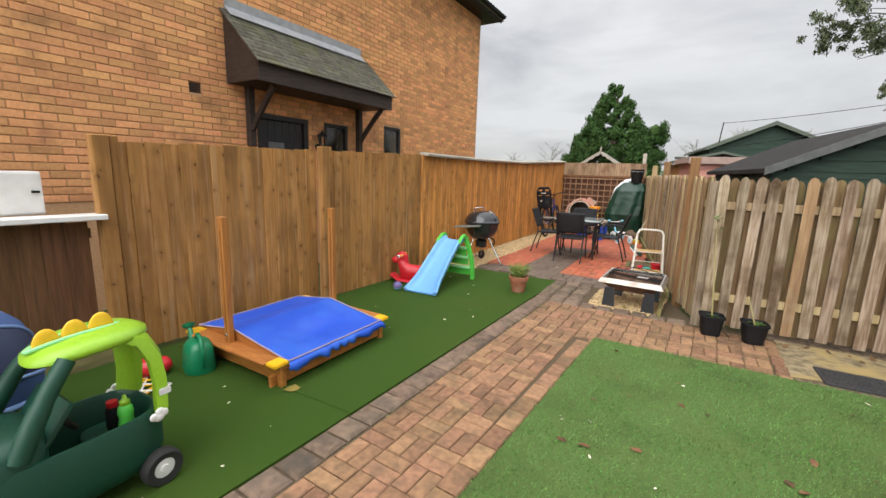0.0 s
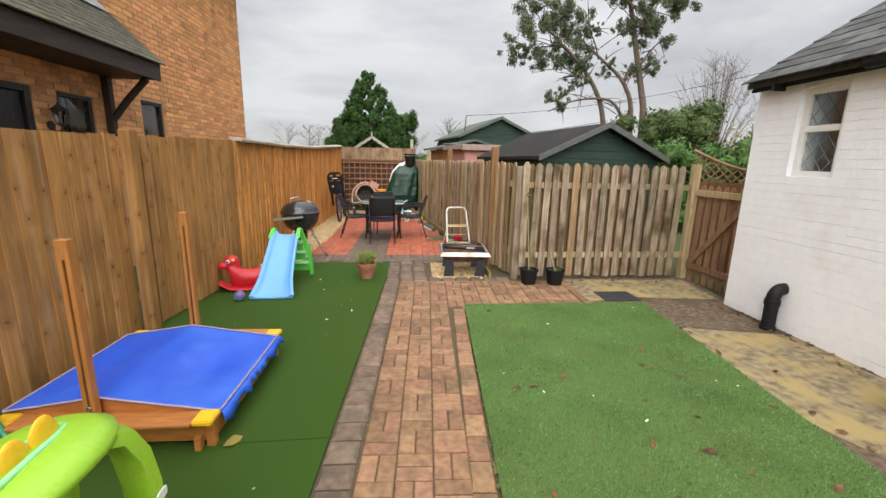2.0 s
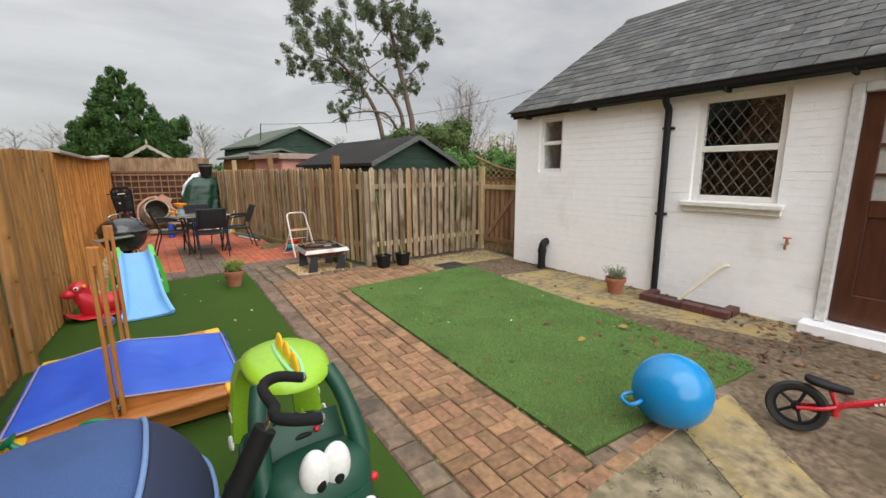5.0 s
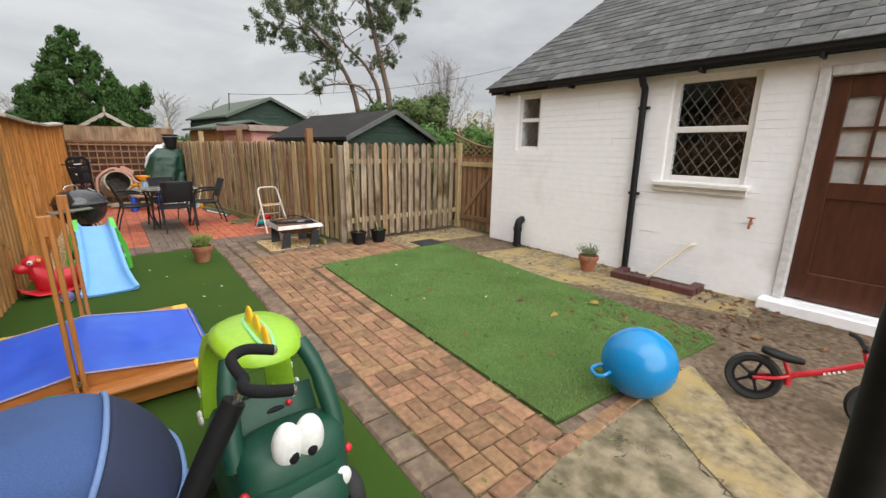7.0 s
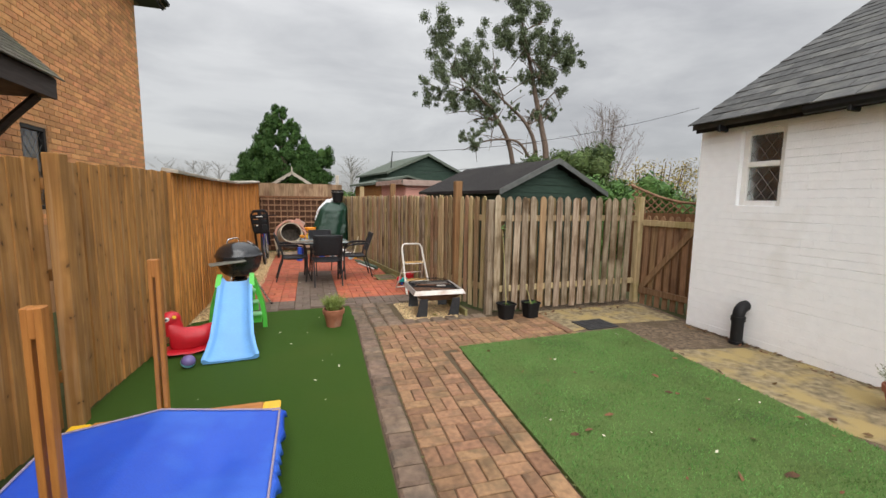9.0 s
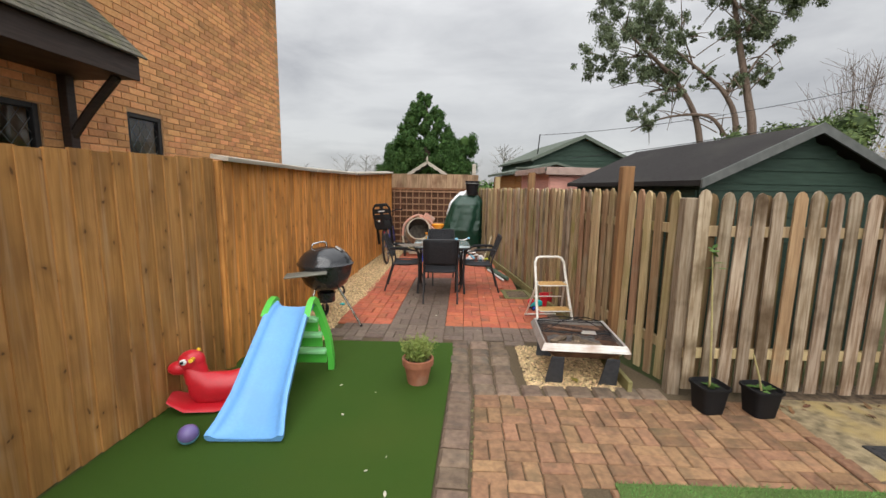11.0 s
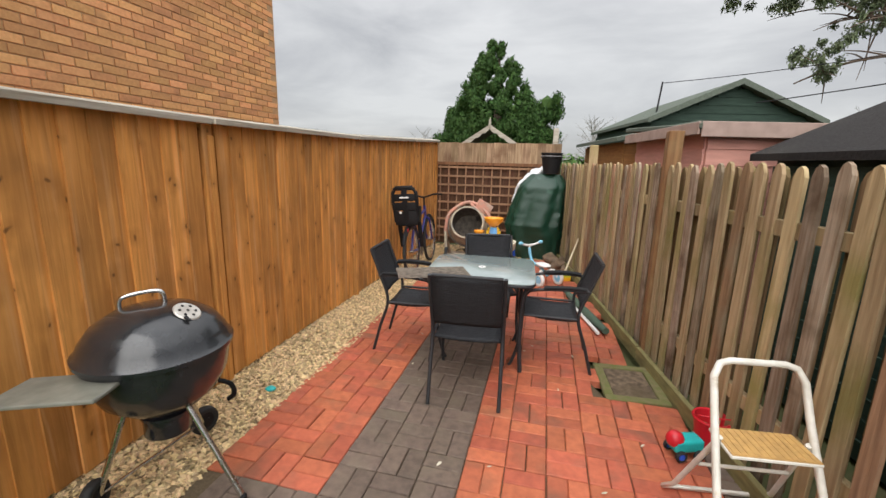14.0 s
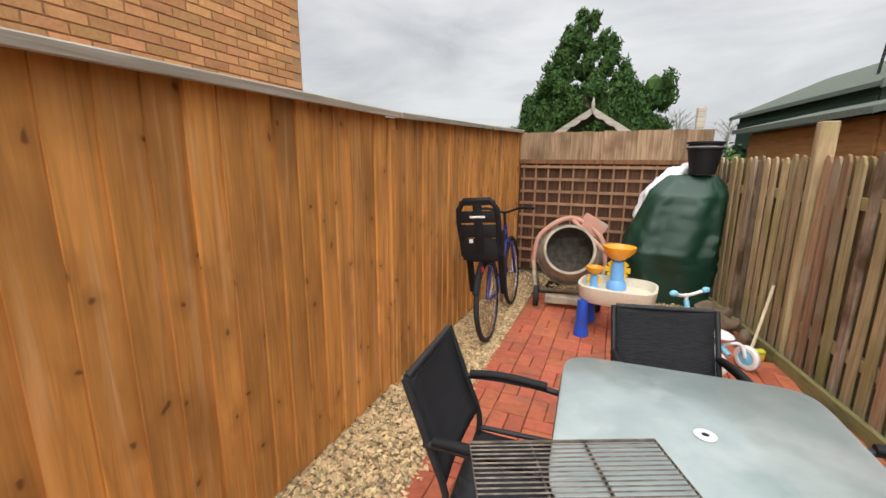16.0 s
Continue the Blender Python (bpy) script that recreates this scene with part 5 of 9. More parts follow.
lw = shrub("shrub", "low green bushes behind the sheds", pose(2.2, 15.5, -0.09), [(rngt.uniform(-4.5, 2.5), rngt.gauss(0, 0.5), rngt.uniform(0.4, 1.7), rngt.uniform(0.3, 0.5)) for _ in range(40)], 9000, 0.08, HEDGE)

# far bare trees on the horizon, distance haze put into their grey
far = tagged(new("far_trees"), "leafless trees on the horizon, greyed with painted haze", "trees", kind="stuff")
bm = bmesh.new()
for _ in range(46):
    a = radians(rngt.uniform(-50, 75))
    d = rngt.uniform(75, 110)
    base = Vector((d * math.sin(a), d * math.cos(a), -0.1))
    h = rngt.uniform(6, 10)
    tube(bm, [base, base + Vector((0, 0, h * 0.5)), base + Vector((0.2, 0, h))], [0.3, 0.2, 0.03], 4)
    for k in range(26):
        u = rngt.uniform(0.22, 0.95)
        st = base + Vector((0, 0, h * u))
        l = h * 0.46 * math.sin(math.pi * min(1, u * 0.85 + 0.1)) * rngt.uniform(0.6, 1)
        b = rngt.uniform(0, 6.28)
        out = Vector((math.cos(b), math.sin(b), rngt.uniform(0.4, 1.1)))
        mid, tip = st + out * l * 0.55 + Vector((0, 0, 0.08 * l)), st + out * l
        tube(bm, [st, mid, tip], [0.07, 0.04, 0.012], 3, cap=False)
        for q in range(7):
            f = st.lerp(tip, rngt.uniform(0.35, 1))
            g = Vector((rngt.gauss(0, 1), rngt.gauss(0, 1), rngt.gauss(0.5, 0.7))).normalized() * l * rngt.uniform(0.2, 0.4)
            tube(bm, [f, f + g], [0.03, 0.008], 3, cap=False)
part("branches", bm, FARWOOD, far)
# the hedgerow takes the same haze-grey colour
fh = tagged(new("far_hedge"), "low hedgerow along the horizon, greyed with painted haze", "hedge", kind="stuff")
vs, fs = leaf_cloud([(100 * math.sin(radians(a)), 100 * math.cos(radians(a)), 1.2 + 1.0 * noise.noise(Vector((a * 0.3, 0, 0))), 2.2) for a in range(-60, 85, 1)], 9000, 0.9, shell=0.1)
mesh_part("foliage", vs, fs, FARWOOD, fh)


# ---- materials of the things ----
def plastic(name, c, rough=0.35, scale=60):
    return mat(name, c, tuple(v * 0.9 for v in c), scale=scale, rough=rough, bump=0.03, stain=tuple(v * 0.82 + 0.01 for v in c), stain_scale=6, stain_lo=0.5, stain_hi=0.85, rough_var=0.08)


P_GREEN = plastic("dark_green_plastic", (0.005, 0.056, 0.032), 0.5)
P_LIME = plastic("lime_green_plastic", (0.29, 0.53, 0.03))
P_BGREEN = plastic("bright_green_plastic", (0.10, 0.55, 0.07))
P_MINT = plastic("pale_green_plastic", (0.30, 0.72, 0.33))
P_YEL = plastic("yellow_plastic", (0.86, 0.50, 0.02))
P_ORA = plastic("orange_plastic", (0.82, 0.33, 0.02))
P_RED = plastic("red_plastic", (0.58, 0.016, 0.028))
P_BLUE = plastic("sky_blue_plastic", (0.17, 0.42, 0.80))
P_DBLUE = plastic("strong_blue_plastic", (0.02, 0.10, 0.60))
P_BALL = plastic("glossy_blue_rubber", (0.003, 0.22, 0.53), 0.22)
P_WHITE = plastic("white_plastic", (0.78, 0.78, 0.76))
P_CREAM = plastic("cream_plastic", (0.70, 0.64, 0.50))
P_BLACK = mat("matt_black_plastic", (0.007, 0.007, 0.008), (0.011, 0.011, 0.012), scale=60, rough=0.6, bump=0.05, spec=0.25)
P_TEAL = plastic("teal_plastic", (0.02, 0.42, 0.42))
P_CANGREEN = plastic("emerald_plastic", (0.005, 0.20, 0.085))
P_LBLUE = plastic("pale_blue_plastic", (0.22, 0.55, 0.75))
RUBBER = mat("black_rubber_tyre", (0.014, 0.014, 0.014), (0.022, 0.022, 0.021), scale=60, rough=0.75, bump=0.2)
FOAM = mat("black_foam_grip", (0.009, 0.009, 0.01), (0.016, 0.016, 0.018), scale=200, rough=0.85, bump=0.25, spec=0.2)
CHROME = mat("worn_chrome", (0.62, 0.62, 0.61), (0.50, 0.49, 0.47), scale=40, rough=0.25, metal=1.0, bump=0.05)
STEEL = mat("brushed_steel", (0.52, 0.50, 0.47), (0.36, 0.34, 0.31), scale=10, stretch=(1, 12, 12), rough=0.4, metal=0.45, bump=0.08, stain=(0.30, 0.22, 0.17), stain_scale=5)
RUSTY = mat("rusty_brown_steel", (0.17, 0.088, 0.05), (0.09, 0.048, 0.031), scale=12, rough=0.75, metal=0.3, bump=0.3)
DSTEEL = mat("dark_grey_painted_steel", (0.045, 0.05, 0.058), (0.03, 0.034, 0.04), scale=30, rough=0.5, bump=0.1)
SANDWOOD = mat("orange_stained_pine", (0.46, 0.185, 0.042), (0.34, 0.125, 0.028), scale=6, stretch=(1.2, 7, 7), rough=0.5, bump=0.2, vary=0.1, spec=0.4)
POLEWOOD = mat("orange_stained_pole", (0.46, 0.19, 0.045), (0.34, 0.13, 0.03), scale=6, stretch=(7, 7, 0.8), rough=0.5, bump=0.2, spec=0.4)
TARP = mat("bright_blue_canvas", (0.012, 0.075, 0.52), (0.016, 0.09, 0.58), scale=120, rough=0.45, bump=0.15, stain=(0.03, 0.13, 0.62), stain_scale=3.0, stain_lo=0.5, stain_hi=0.7, spec=0.5)
PIPING = mat("greyish_pink_piping", (0.36, 0.30, 0.38), (0.28, 0.22, 0.30), scale=60, rough=0.7, bump=0.1)
NAVY = mat("navy_blue_fabric", (0.034, 0.074, 0.20), (0.05, 0.10, 0.25), scale=300, rough=0.85, bump=0.3, stain=(0.024, 0.05, 0.13), stain_scale=4)
NAVY_D = mat("dark_mesh_fabric", (0.012, 0.018, 0.05), (0.02, 0.03, 0.07), scale=300, rough=0.8, bump=0.3)
PALEBLUE = mat("pale_blue_trim_fabric", (0.16, 0.26, 0.48), (0.13, 0.21, 0.40), scale=300, rough=0.85, bump=0.3)
TERRA = mat("terracotta", (0.33, 0.125, 0.065), (0.25, 0.09, 0.05), scale=16, rough=0.85, bump=0.2, stain=(0.36, 0.20, 0.13), stain_scale=7, stain_lo=0.52, stain_hi=0.75)
COMPOST = mat("dark_compost", (0.035, 0.025, 0.018), (0.06, 0.045, 0.03), scale=60, rough=1.0, bump=0.8)
GRASSY = mat("grassy_green_stems", (0.13, 0.19, 0.03), (0.22, 0.25, 0.06), scale=10, rough=0.7, bump=0.0, island=0.35)
LAV = mat("grey_green_leaves", (0.13, 0.17, 0.09), (0.20, 0.22, 0.13), scale=10, rough=0.8, bump=0.0, island=0.35)


def ball(bm, c, r, seg=24, sc=(1, 1, 1), m=None):
    mm = (m or Matrix.Identity(4)) @ Matrix.Translation(c) @ Matrix.Diagonal((*sc, 1))
    bmesh.ops.create_uvsphere(bm, u_segments=seg, v_segments=seg // 2, radius=r, matrix=mm)


def loft(bm, rings, cap0=True, cap1=True, close=True):
    """Faces between rings of equal numbers of points."""
    vr = [[bm.verts.new(p) for p in r] for r in rings]
    n = len(vr[0])
    for a, b in zip(vr, vr[1:]):
        for k in range(n if close else n - 1):
            bm.faces.new((a[k], a[(k + 1) % n], b[(k + 1) % n], b[k]))
    if cap0:
        bm.faces.new(vr[0][::-1])
    if cap1:
        bm.faces.new(vr[-1])
    bmesh.ops.recalc_face_normals(bm, faces=bm.faces)


def sup(rx, ry, z, cx=0, cy=0, n=36, e=0.6):
    """A rounded-square ring."""
    out = []
    for k in range(n):
        a = 2 * math.pi * k / n
        c, s = math.cos(a), math.sin(a)
        out.append((cx + rx * math.copysign(abs(c) ** e, c), cy + ry * math.copysign(abs(s) ** e, s), z))
    return out


def wheel(parent, m, r, w, tyre_mat, hub_mat, hub_r=None, name="wheel"):
    """A wheel whose axle lies along the local x."""
    wh = new(name)
    wh.parent = parent
    wh.matrix_basis = m
    turn = pose(0, 0, 0, 0, 90, 0)
    bm = bmesh.new()
    hr = hub_r or r * 0.6
    lathe(bm, [(hr, -w * 0.42), (r * 0.86, -w * 0.5), (r * 0.97, -w * 0.35), (r, 0), (r * 0.97, w * 0.35), (r * 0.86, w * 0.5), (hr, w * 0.42), (hr, -w * 0.42)], 28, turn)
    part("tyre", bm, tyre_mat, wh, smooth=50)
    bm = bmesh.new()
    lathe(bm, [(0, -w * 0.46), (hr * 0.35, -w * 0.48), (hr * 0.4, -w * 0.36), (hr * 1.0, -w * 0.34), (hr * 1.0, w * 0.34), (hr * 0.4, w * 0.36), (hr * 0.35, w * 0.48), (0, w * 0.46)], 24, turn)
    part("hub", bm, hub_mat, wh, smooth=40)
    return wh


# ---- sandpit ----
sand = thing("sandpit", "orange-stained wooden sandpit under a blue canvas cover", "sandpit", pose(-2.58, 2.13, 0, 0, 0, 0.0))
SW2, SD2, SH = 0.495, 0.505, 0.168
for sx, sy, x, y in ((2 * SW2 - 0.05, 0.024, 0, -SD2), (2 * SW2 - 0.05, 0.024, 0, SD2), (0.024, 2 * SD2 - 0.05, -SW2, 0), (0.024, 2 * SD2 - 0.05, SW2, 0)):
    bm = bmesh.new()
    box(bm, sx, sy, 0.13, pose(x, y, 0.095), 0.004)
    part("side_board", bm, SANDWOOD, sand)
for x in (-1, 1):
    for y in (-1, 1):
        bm = bmesh.new()
        box(bm, 0.045, 0.045, SH, pose(x * SW2, y * SD2, SH / 2), 0.005)
        box(bm, 0.03, 0.05, 0.08, pose(x * (SW2 - 0.05), y * (SD2 + 0.035), 0.04), 0.004)
        part("leg", bm, SANDWOOD, sand)
for y in (-1, 1):
    bm = bmesh.new()
    box(bm, 2 * SW2 - 0.12, 0.15, 0.022, pose(0, y * (SD2 + 0.02), SH + 0.002), 0.005)
    part("bench_board", bm, SANDWOOD, sand)
    for x in (-1, 1):
        bm = bmesh.new()
        prism(bm, [(-0.05, -0.014), (0.05, -0.014), (0.05, 0.014), (-0.05, 0.014)], 0.12, pose(x * (SW2 - 0.01), y * (SD2 + 0.02), SH + 0.004))
        bmesh.ops.bevel(bm, geom=bm.edges[:], offset=0.006, segments=2, affect="EDGES")
        part("corner_cap", bm, P_YEL, sand, "yellow plastic corner cap")
for x in (-1, 1):
    bm = bmesh.new()
    box(bm, 0.05, 2 * SD2, 0.02, pose(x * SW2, 0, SH - 0.04), 0.004)
    part("edge_board", bm, SANDWOOD, sand)
for y in (-1, 1):
    pl = new("pole")
    pl.parent = sand
    pl.matrix_basis = pose(-0.07, y * (SD2 + 0.005), 0.0, 0, 0, 0)
    for s in (-1, 1):
        bm = bmesh.new()
        box(bm, 0.021, 0.045, 0.96, pose(s * 0.0165, 0, 0.62), 0.004)
        part("upright", bm, POLEWOOD, pl)
    bm = bmesh.new()
    box(bm, 0.05, 0.04, 0.10, pose(0, 0, 1.05), 0.006)
    part("tip", bm, POLEWOOD, pl)
    bm = bmesh.new()
    lathe(bm, [(0, 0), (0.013, 0.0), (0.011, 0.006), (0, 0.008)], 10, pose(0, -0.024, 0.24, 90, 0, 0))
    part("bolt", bm, CHROME, pl)
# canvas cover, ridged between the poles, with sagging pools
cov = new("cover")
cov.parent = sand
nx, ny = 44, 40


def cover_z(u, v):
    x = abs(u + 0.13)
    z = SH + 0.105 - 0.085 * min(1.0, x / 1.05) - 0.012 * (1 - (v * 0.5) ** 2)
    if u > 0.05:
        z -= 0.045 * math.exp(-((u - 0.5) / 0.22) ** 2 - ((v + 0.1) / 0.5) ** 2)
    if u < -0.3:
        z -= 0.022 * math.exp(-((u + 0.6) / 0.2) ** 2 - (v / 0.5) ** 2)
    return z + 0.003 * noise.noise(Vector((u * 4, v * 4, 0)))


vs, fs = [], []
for j in range(ny + 1):
    for i in range(nx + 1):
        u, v = -1 + 2 * i / nx, -1 + 2 * j / ny
        vs.append((u * (SW2 + 0.04), v * (SD2 - 0.03), cover_z(u, v)))
for j in range(ny):
    for i in range(nx):
        a = j * (nx + 1) + i
        fs.append((a, a + 1, a + nx + 2, a + nx + 1))
ob = mesh_part("canvas", vs, fs, TARP, cov, smooth=60)
mod = ob.modifiers.new("thickness", "SOLIDIFY")
mod.thickness = 0.004
for s in (-1, 1):
    vs, fs = [], []
    n = 80
    for i in range(n + 1):
        v = -1 + 2 * i / n
        w = 0.5 + 0.5 * noise.noise(Vector((v * 6.5, s * 4.0, 0.3))) + 0.3 * math.sin(v * 23 + 3 * math.sin(v * 5))
        x0 = s * (SW2 + 0.04)
        vs += [(x0, v * (SD2 - 0.03), cover_z(s, v)), (x0 + s * (0.018 + 0.014 * w), v * (SD2 - 0.02), cover_z(s, v) - 0.022), (x0 + s * (0.016 + 0.03 * w), v * (SD2 - 0.01), cover_z(s, v) - 0.04 - 0.035 * w)]
    for i in range(n):
        a = i * 3
        fs += [(a, a + 1, a + 4, a + 3), (a + 1, a + 2, a + 5, a + 4)]
    ob = mesh_part("frill", vs, fs, TARP, cov, smooth=60)
    mod = ob.modifiers.new("thickness", "SOLIDIFY")
    mod.thickness = 0.003
for y in (-1, 1):
    bm = bmesh.new()
    top = [((-1 + i / 12) * SW2, cover_z(-1 + i / 12, y) - 0.006) for i in range(25)]
    prism(bm, [(-SW2, SH + 0.005)] + top + [(SW2, SH + 0.005)], 0.018, pose(0, y * (SD2 - 0.045), 0))
    part("gable_board", bm, SANDWOOD, sand)
    bm = bmesh.new()
    tube(bm, [(-SW2 - 0.04 + i * (2 * SW2 + 0.08) / 30, y * (SD2 - 0.03), cover_z(-1 + i / 15, y) + 0.003) for i in range(31)], 0.006, 6)
    part("piping", bm, PIPING, cov)
for x in (-1, 1):
    bm = bmesh.new()
    tube(bm, [(x * (SW2 + 0.039), (-1 + i / 15) * (SD2 - 0.03), cover_z(x, -1 + i / 15) + 0.003) for i in range(31)], 0.006, 6)
    part("piping", bm, PIPING, cov)

# ---- dinosaur ride-in car ----
car = thing("toy_car", "dark green ride-in toy car with lime dinosaur roof", "toy car", pose(-2.015, 0.495, 0, 0, 0, 2))
W2, L2 = 0.21, 0.335


def shell(z, k, ky=1.0, cy=0.0):
    return sup(W2 * k, L2 * ky, z, 0, cy, 48, 0.55)


bm = bmesh.new()
rings = [shell(0.075, 0.78, 0.86), shell(0.10, 0.93, 0.95), shell(0.16, 1.0, 1.0), shell(0.25, 1.0, 1.0), shell(0.325, 0.97, 0.985), shell(0.35, 0.93, 0.965), shell(0.352, 0.88, 0.93), shell(0.335, 0.83, 0.89), shell(0.14, 0.74, 0.8)]
loft(bm, rings)
bmesh.ops.recalc_face_normals(bm, faces=bm.faces)
part("body", bm, P_GREEN, car, smooth=60)
bm = bmesh.new()
loft(bm, [sup(0.19, 0.12, 0.30, 0, -0.19, 40, 0.6), sup(0.185, 0.12, 0.405, 0, -0.185, 40, 0.65), sup(0.16, 0.095, 0.44, 0, -0.175, 40, 0.7), sup(0.10, 0.055, 0.452, 0, -0.17, 40, 0.8)])
part("bonnet", bm, P_GREEN, car, smooth=60)
bm = bmesh.new()
loft(bm, [sup(0.13, 0.07, 0.10, 0, -0.285, 32, 0.7), sup(0.155, 0.085, 0.20, 0, -0.285, 32, 0.7), sup(0.145, 0.08, 0.30, 0, -0.275, 32, 0.7), sup(0.08, 0.04, 0.33, 0, -0.265, 32, 0.8)])
part("snout", bm, P_GREEN, car, smooth=60)
ey = new("eyes")
ey.parent = car
bm = bmesh.new()
ball(bm, (-0.038, -0.268, 0.462), 0.054, 24, (0.95, 0.75, 1.55))
ball(bm, (0.038, -0.268, 0.462), 0.054, 24, (0.95, 0.75, 1.55))
part("white_of_eye", bm, P_WHITE, ey, smooth=60)
for x in (-0.03, 0.034):
    bm = bmesh.new()
    ball(bm, (x, -0.302, 0.432), 0.021, 16, (0.85, 0.4, 1.15))
    part("pupil", bm, P_BLACK, ey, smooth=60)
for x in (-0.13, 0.13):
    bm = bmesh.new()
    ball(bm, (x, -0.318, 0.275), 0.034, 16, (1, 0.5, 1.2))
    part("headlight", bm, P_WHITE, car, "white round headlight", smooth=60)
    bm = bmesh.new()
    ball(bm, (x * 1.4, -0.262, 0.335), 0.017, 12)
    part("side_light", bm, P_RED, car, smooth=60)
bm = bmesh.new()
box(bm, 0.09, 0.01, 0.035, pose(0, -0.368, 0.24, 8, 0, 0), 0.006)
part("badge", bm, P_RED, car, "red and white maker's badge")
bm = bmesh.new()
box(bm, 0.07, 0.006, 0.012, pose(0, -0.375, 0.24, 8, 0, 0), 0.002)
part("badge_bar", bm, P_WHITE, car)
# dashboard panel
bm = bmesh.new()
box(bm, 0.31, 0.022, 0.17, pose(0, -0.045, 0.445, -34, 0, 0), 0.01, 2)
part("dashboard", bm, P_GREEN, car, smooth=50)
bm = bmesh.new()
ball(bm, (0.05, -0.052, 0.475), 0.012, 12)
part("dial", bm, P_RED, car, smooth=60)
# roof
bm = bmesh.new()
loft(bm, [sup(0.145, 0.195, 0.685, 0, 0.128, 44, 0.85), sup(0.158, 0.211, 0.697, 0, 0.126, 44, 0.85), sup(0.156, 0.209, 0.717, 0, 0.126, 44, 0.85), sup(0.125, 0.165, 0.739, 0, 0.13, 44, 0.9), sup(0.065, 0.085, 0.747, 0, 0.14, 44, 0.95)])
for v in bm.verts:
    v.co.z -= 0.055 * max(0.0, (0.16 - v.co.y) / 0.35) ** 1.8
part("roof", bm, P_LIME, car, smooth=60)
bm = bmesh.new()
for s in (-1, 1):
    rr = []
    for y, z, w in ((0.235, 0.711, 0.125), (0.285, 0.685, 0.142), (0.32, 0.60, 0.158), (0.33, 0.475, 0.172), (0.32, 0.345, 0.18)):
        rr.append([(s * (w + 0.012), y - 0.045, z - 0.02), (s * (w + 0.015), y, z), (s * (w - 0.03), y + 0.02, z + 0.008), (s * (w - 0.10), y + 0.022, z + 0.01), (s * (w - 0.10), y - 0.01, z - 0.02), (s * (w - 0.02), y - 0.045, z - 0.025)])
    loft(bm, rr)
part("rear_pillar", bm, P_LIME, car, smooth=50)
for s in (-1, 1):
    bm = bmesh.new()
    tube(bm, arc_pts([(s * 0.178, -0.175, 0.38), (s * 0.176, -0.135, 0.47), (s * 0.158, -0.06, 0.60), (s * 0.128, 0.01, 0.685)]), [0.036] * 10 + [0.032] * 9, 10)
    part("front_pillar", bm, P_GREEN, car, smooth=60)
for i, (y, h, r) in enumerate(((-0.004, 0.072, 0.046), (0.088, 0.078, 0.048), (0.180, 0.078, 0.048))):
    bm = bmesh.new()
    ball(bm, (0, y, 0.731 - 0.012 * (2 - i) / 2), r, 20, (0.3, 1.0, h / r))
    part("spike", bm, P_YEL, car, "yellow rounded spike", smooth=60)
bm = bmesh.new()
tube(bm, [(0.03 * math.cos(a), 0.088 + 0.158 * math.sin(a), 0.745 - 0.055 * max(0.0, (0.052 - 0.158 * math.sin(a)) / 0.35) ** 1.8 - 0.008 * abs(math.sin(a)) ** 3) for a in (2 * math.pi * k / 28 for k in range(28))], 0.009, 8, close=True)
part("ridge_trim", bm, P_MINT, car, smooth=60)
for s in (-1, 1):
    for y in (-0.205, 0.262):
        wheel(car, pose(s * 0.21, y, 0.085), 0.085, 0.065, RUBBER, P_WHITE, 0.045)
    bm = bmesh.new()
    for dx, dz, r in ((0, 0, 0.024), (0.02, 0.012, 0.02), (-0.02, 0.006, 0.019), (0.004, 0.022, 0.02)):
        ball(bm, (s * 0.203, 0.275 + dx, 0.325 + dz), r, 12, (0.45, 1, 1))
    part("cloud_cap", bm, P_WHITE, car, smooth=60)
    bm = bmesh.new()
    box(bm, 0.004, 0.05, 0.03, pose(s * 0.19, 0.315, 0.43, 0, 0, 0), 0.004)
    part("badge", bm, P_WHITE, car)
st = new("steering_wheel")
st.parent = car
st.matrix_basis = pose(0, 0.0, 0.40, -55, 0, 0)
bm = bmesh.new()
tube(bm, [(0.075 * math.cos(a), 0.075 * math.sin(a), 0) for a in (2 * math.pi * k / 24 for k in range(24))], 0.011, 8, close=True)
part("rim", bm, P_BLACK, st, smooth=60)
bm = bmesh.new()
box(bm, 0.14, 0.02, 0.012, None, 0.004)
lathe(bm, [(0, -0.10), (0.018, -0.10), (0.018, 0.02), (0, 0.024)], 12)
part("spoke", bm, P_YEL, st)
bm = bmesh.new()
loft(bm, [sup(0.15, 0.09, 0.14, 0, 0.17, 32, 0.6), sup(0.15, 0.09, 0.22, 0, 0.17, 32, 0.6), sup(0.13, 0.07, 0.232, 0, 0.17, 32, 0.6)])
part("seat", bm, P_GREEN, car, smooth=50)
# bottle left inside
bt = thing("drinks_bottle", "green and red toddler bottles on the car seat", "bottle", pose(-1.95, 0.70, 0.232) @ Matrix.Scale(0.88, 4))
bm = bmesh.new()
lathe(bm, [(0, 0), (0.035, 0), (0.038, 0.01), (0.036, 0.07), (0.03, 0.10), (0.036, 0.13), (0.03, 0.16), (0.02, 0.17), (0, 0.17)], 20)
part("body", bm, P_BGREEN, bt, smooth=50)
bm = bmesh.new()
lathe(bm, [(0, 0.172), (0.022, 0.172), (0.024, 0.19), (0.012, 0.20), (0.008, 0.22), (0, 0.22)], 16)
part("cap", bm, P_LIME, bt, smooth=50)
bt2 = thing("drinks_bottle", "black bottle with a red lid on the car seat", "bottle", pose(-2.06, 0.69, 0.232) @ Matrix.Scale(0.88, 4))
bm = bmesh.new()
lathe(bm, [(0, 0), (0.032, 0), (0.034, 0.01), (0.034, 0.10), (0.026, 0.12), (0, 0.12)], 20)
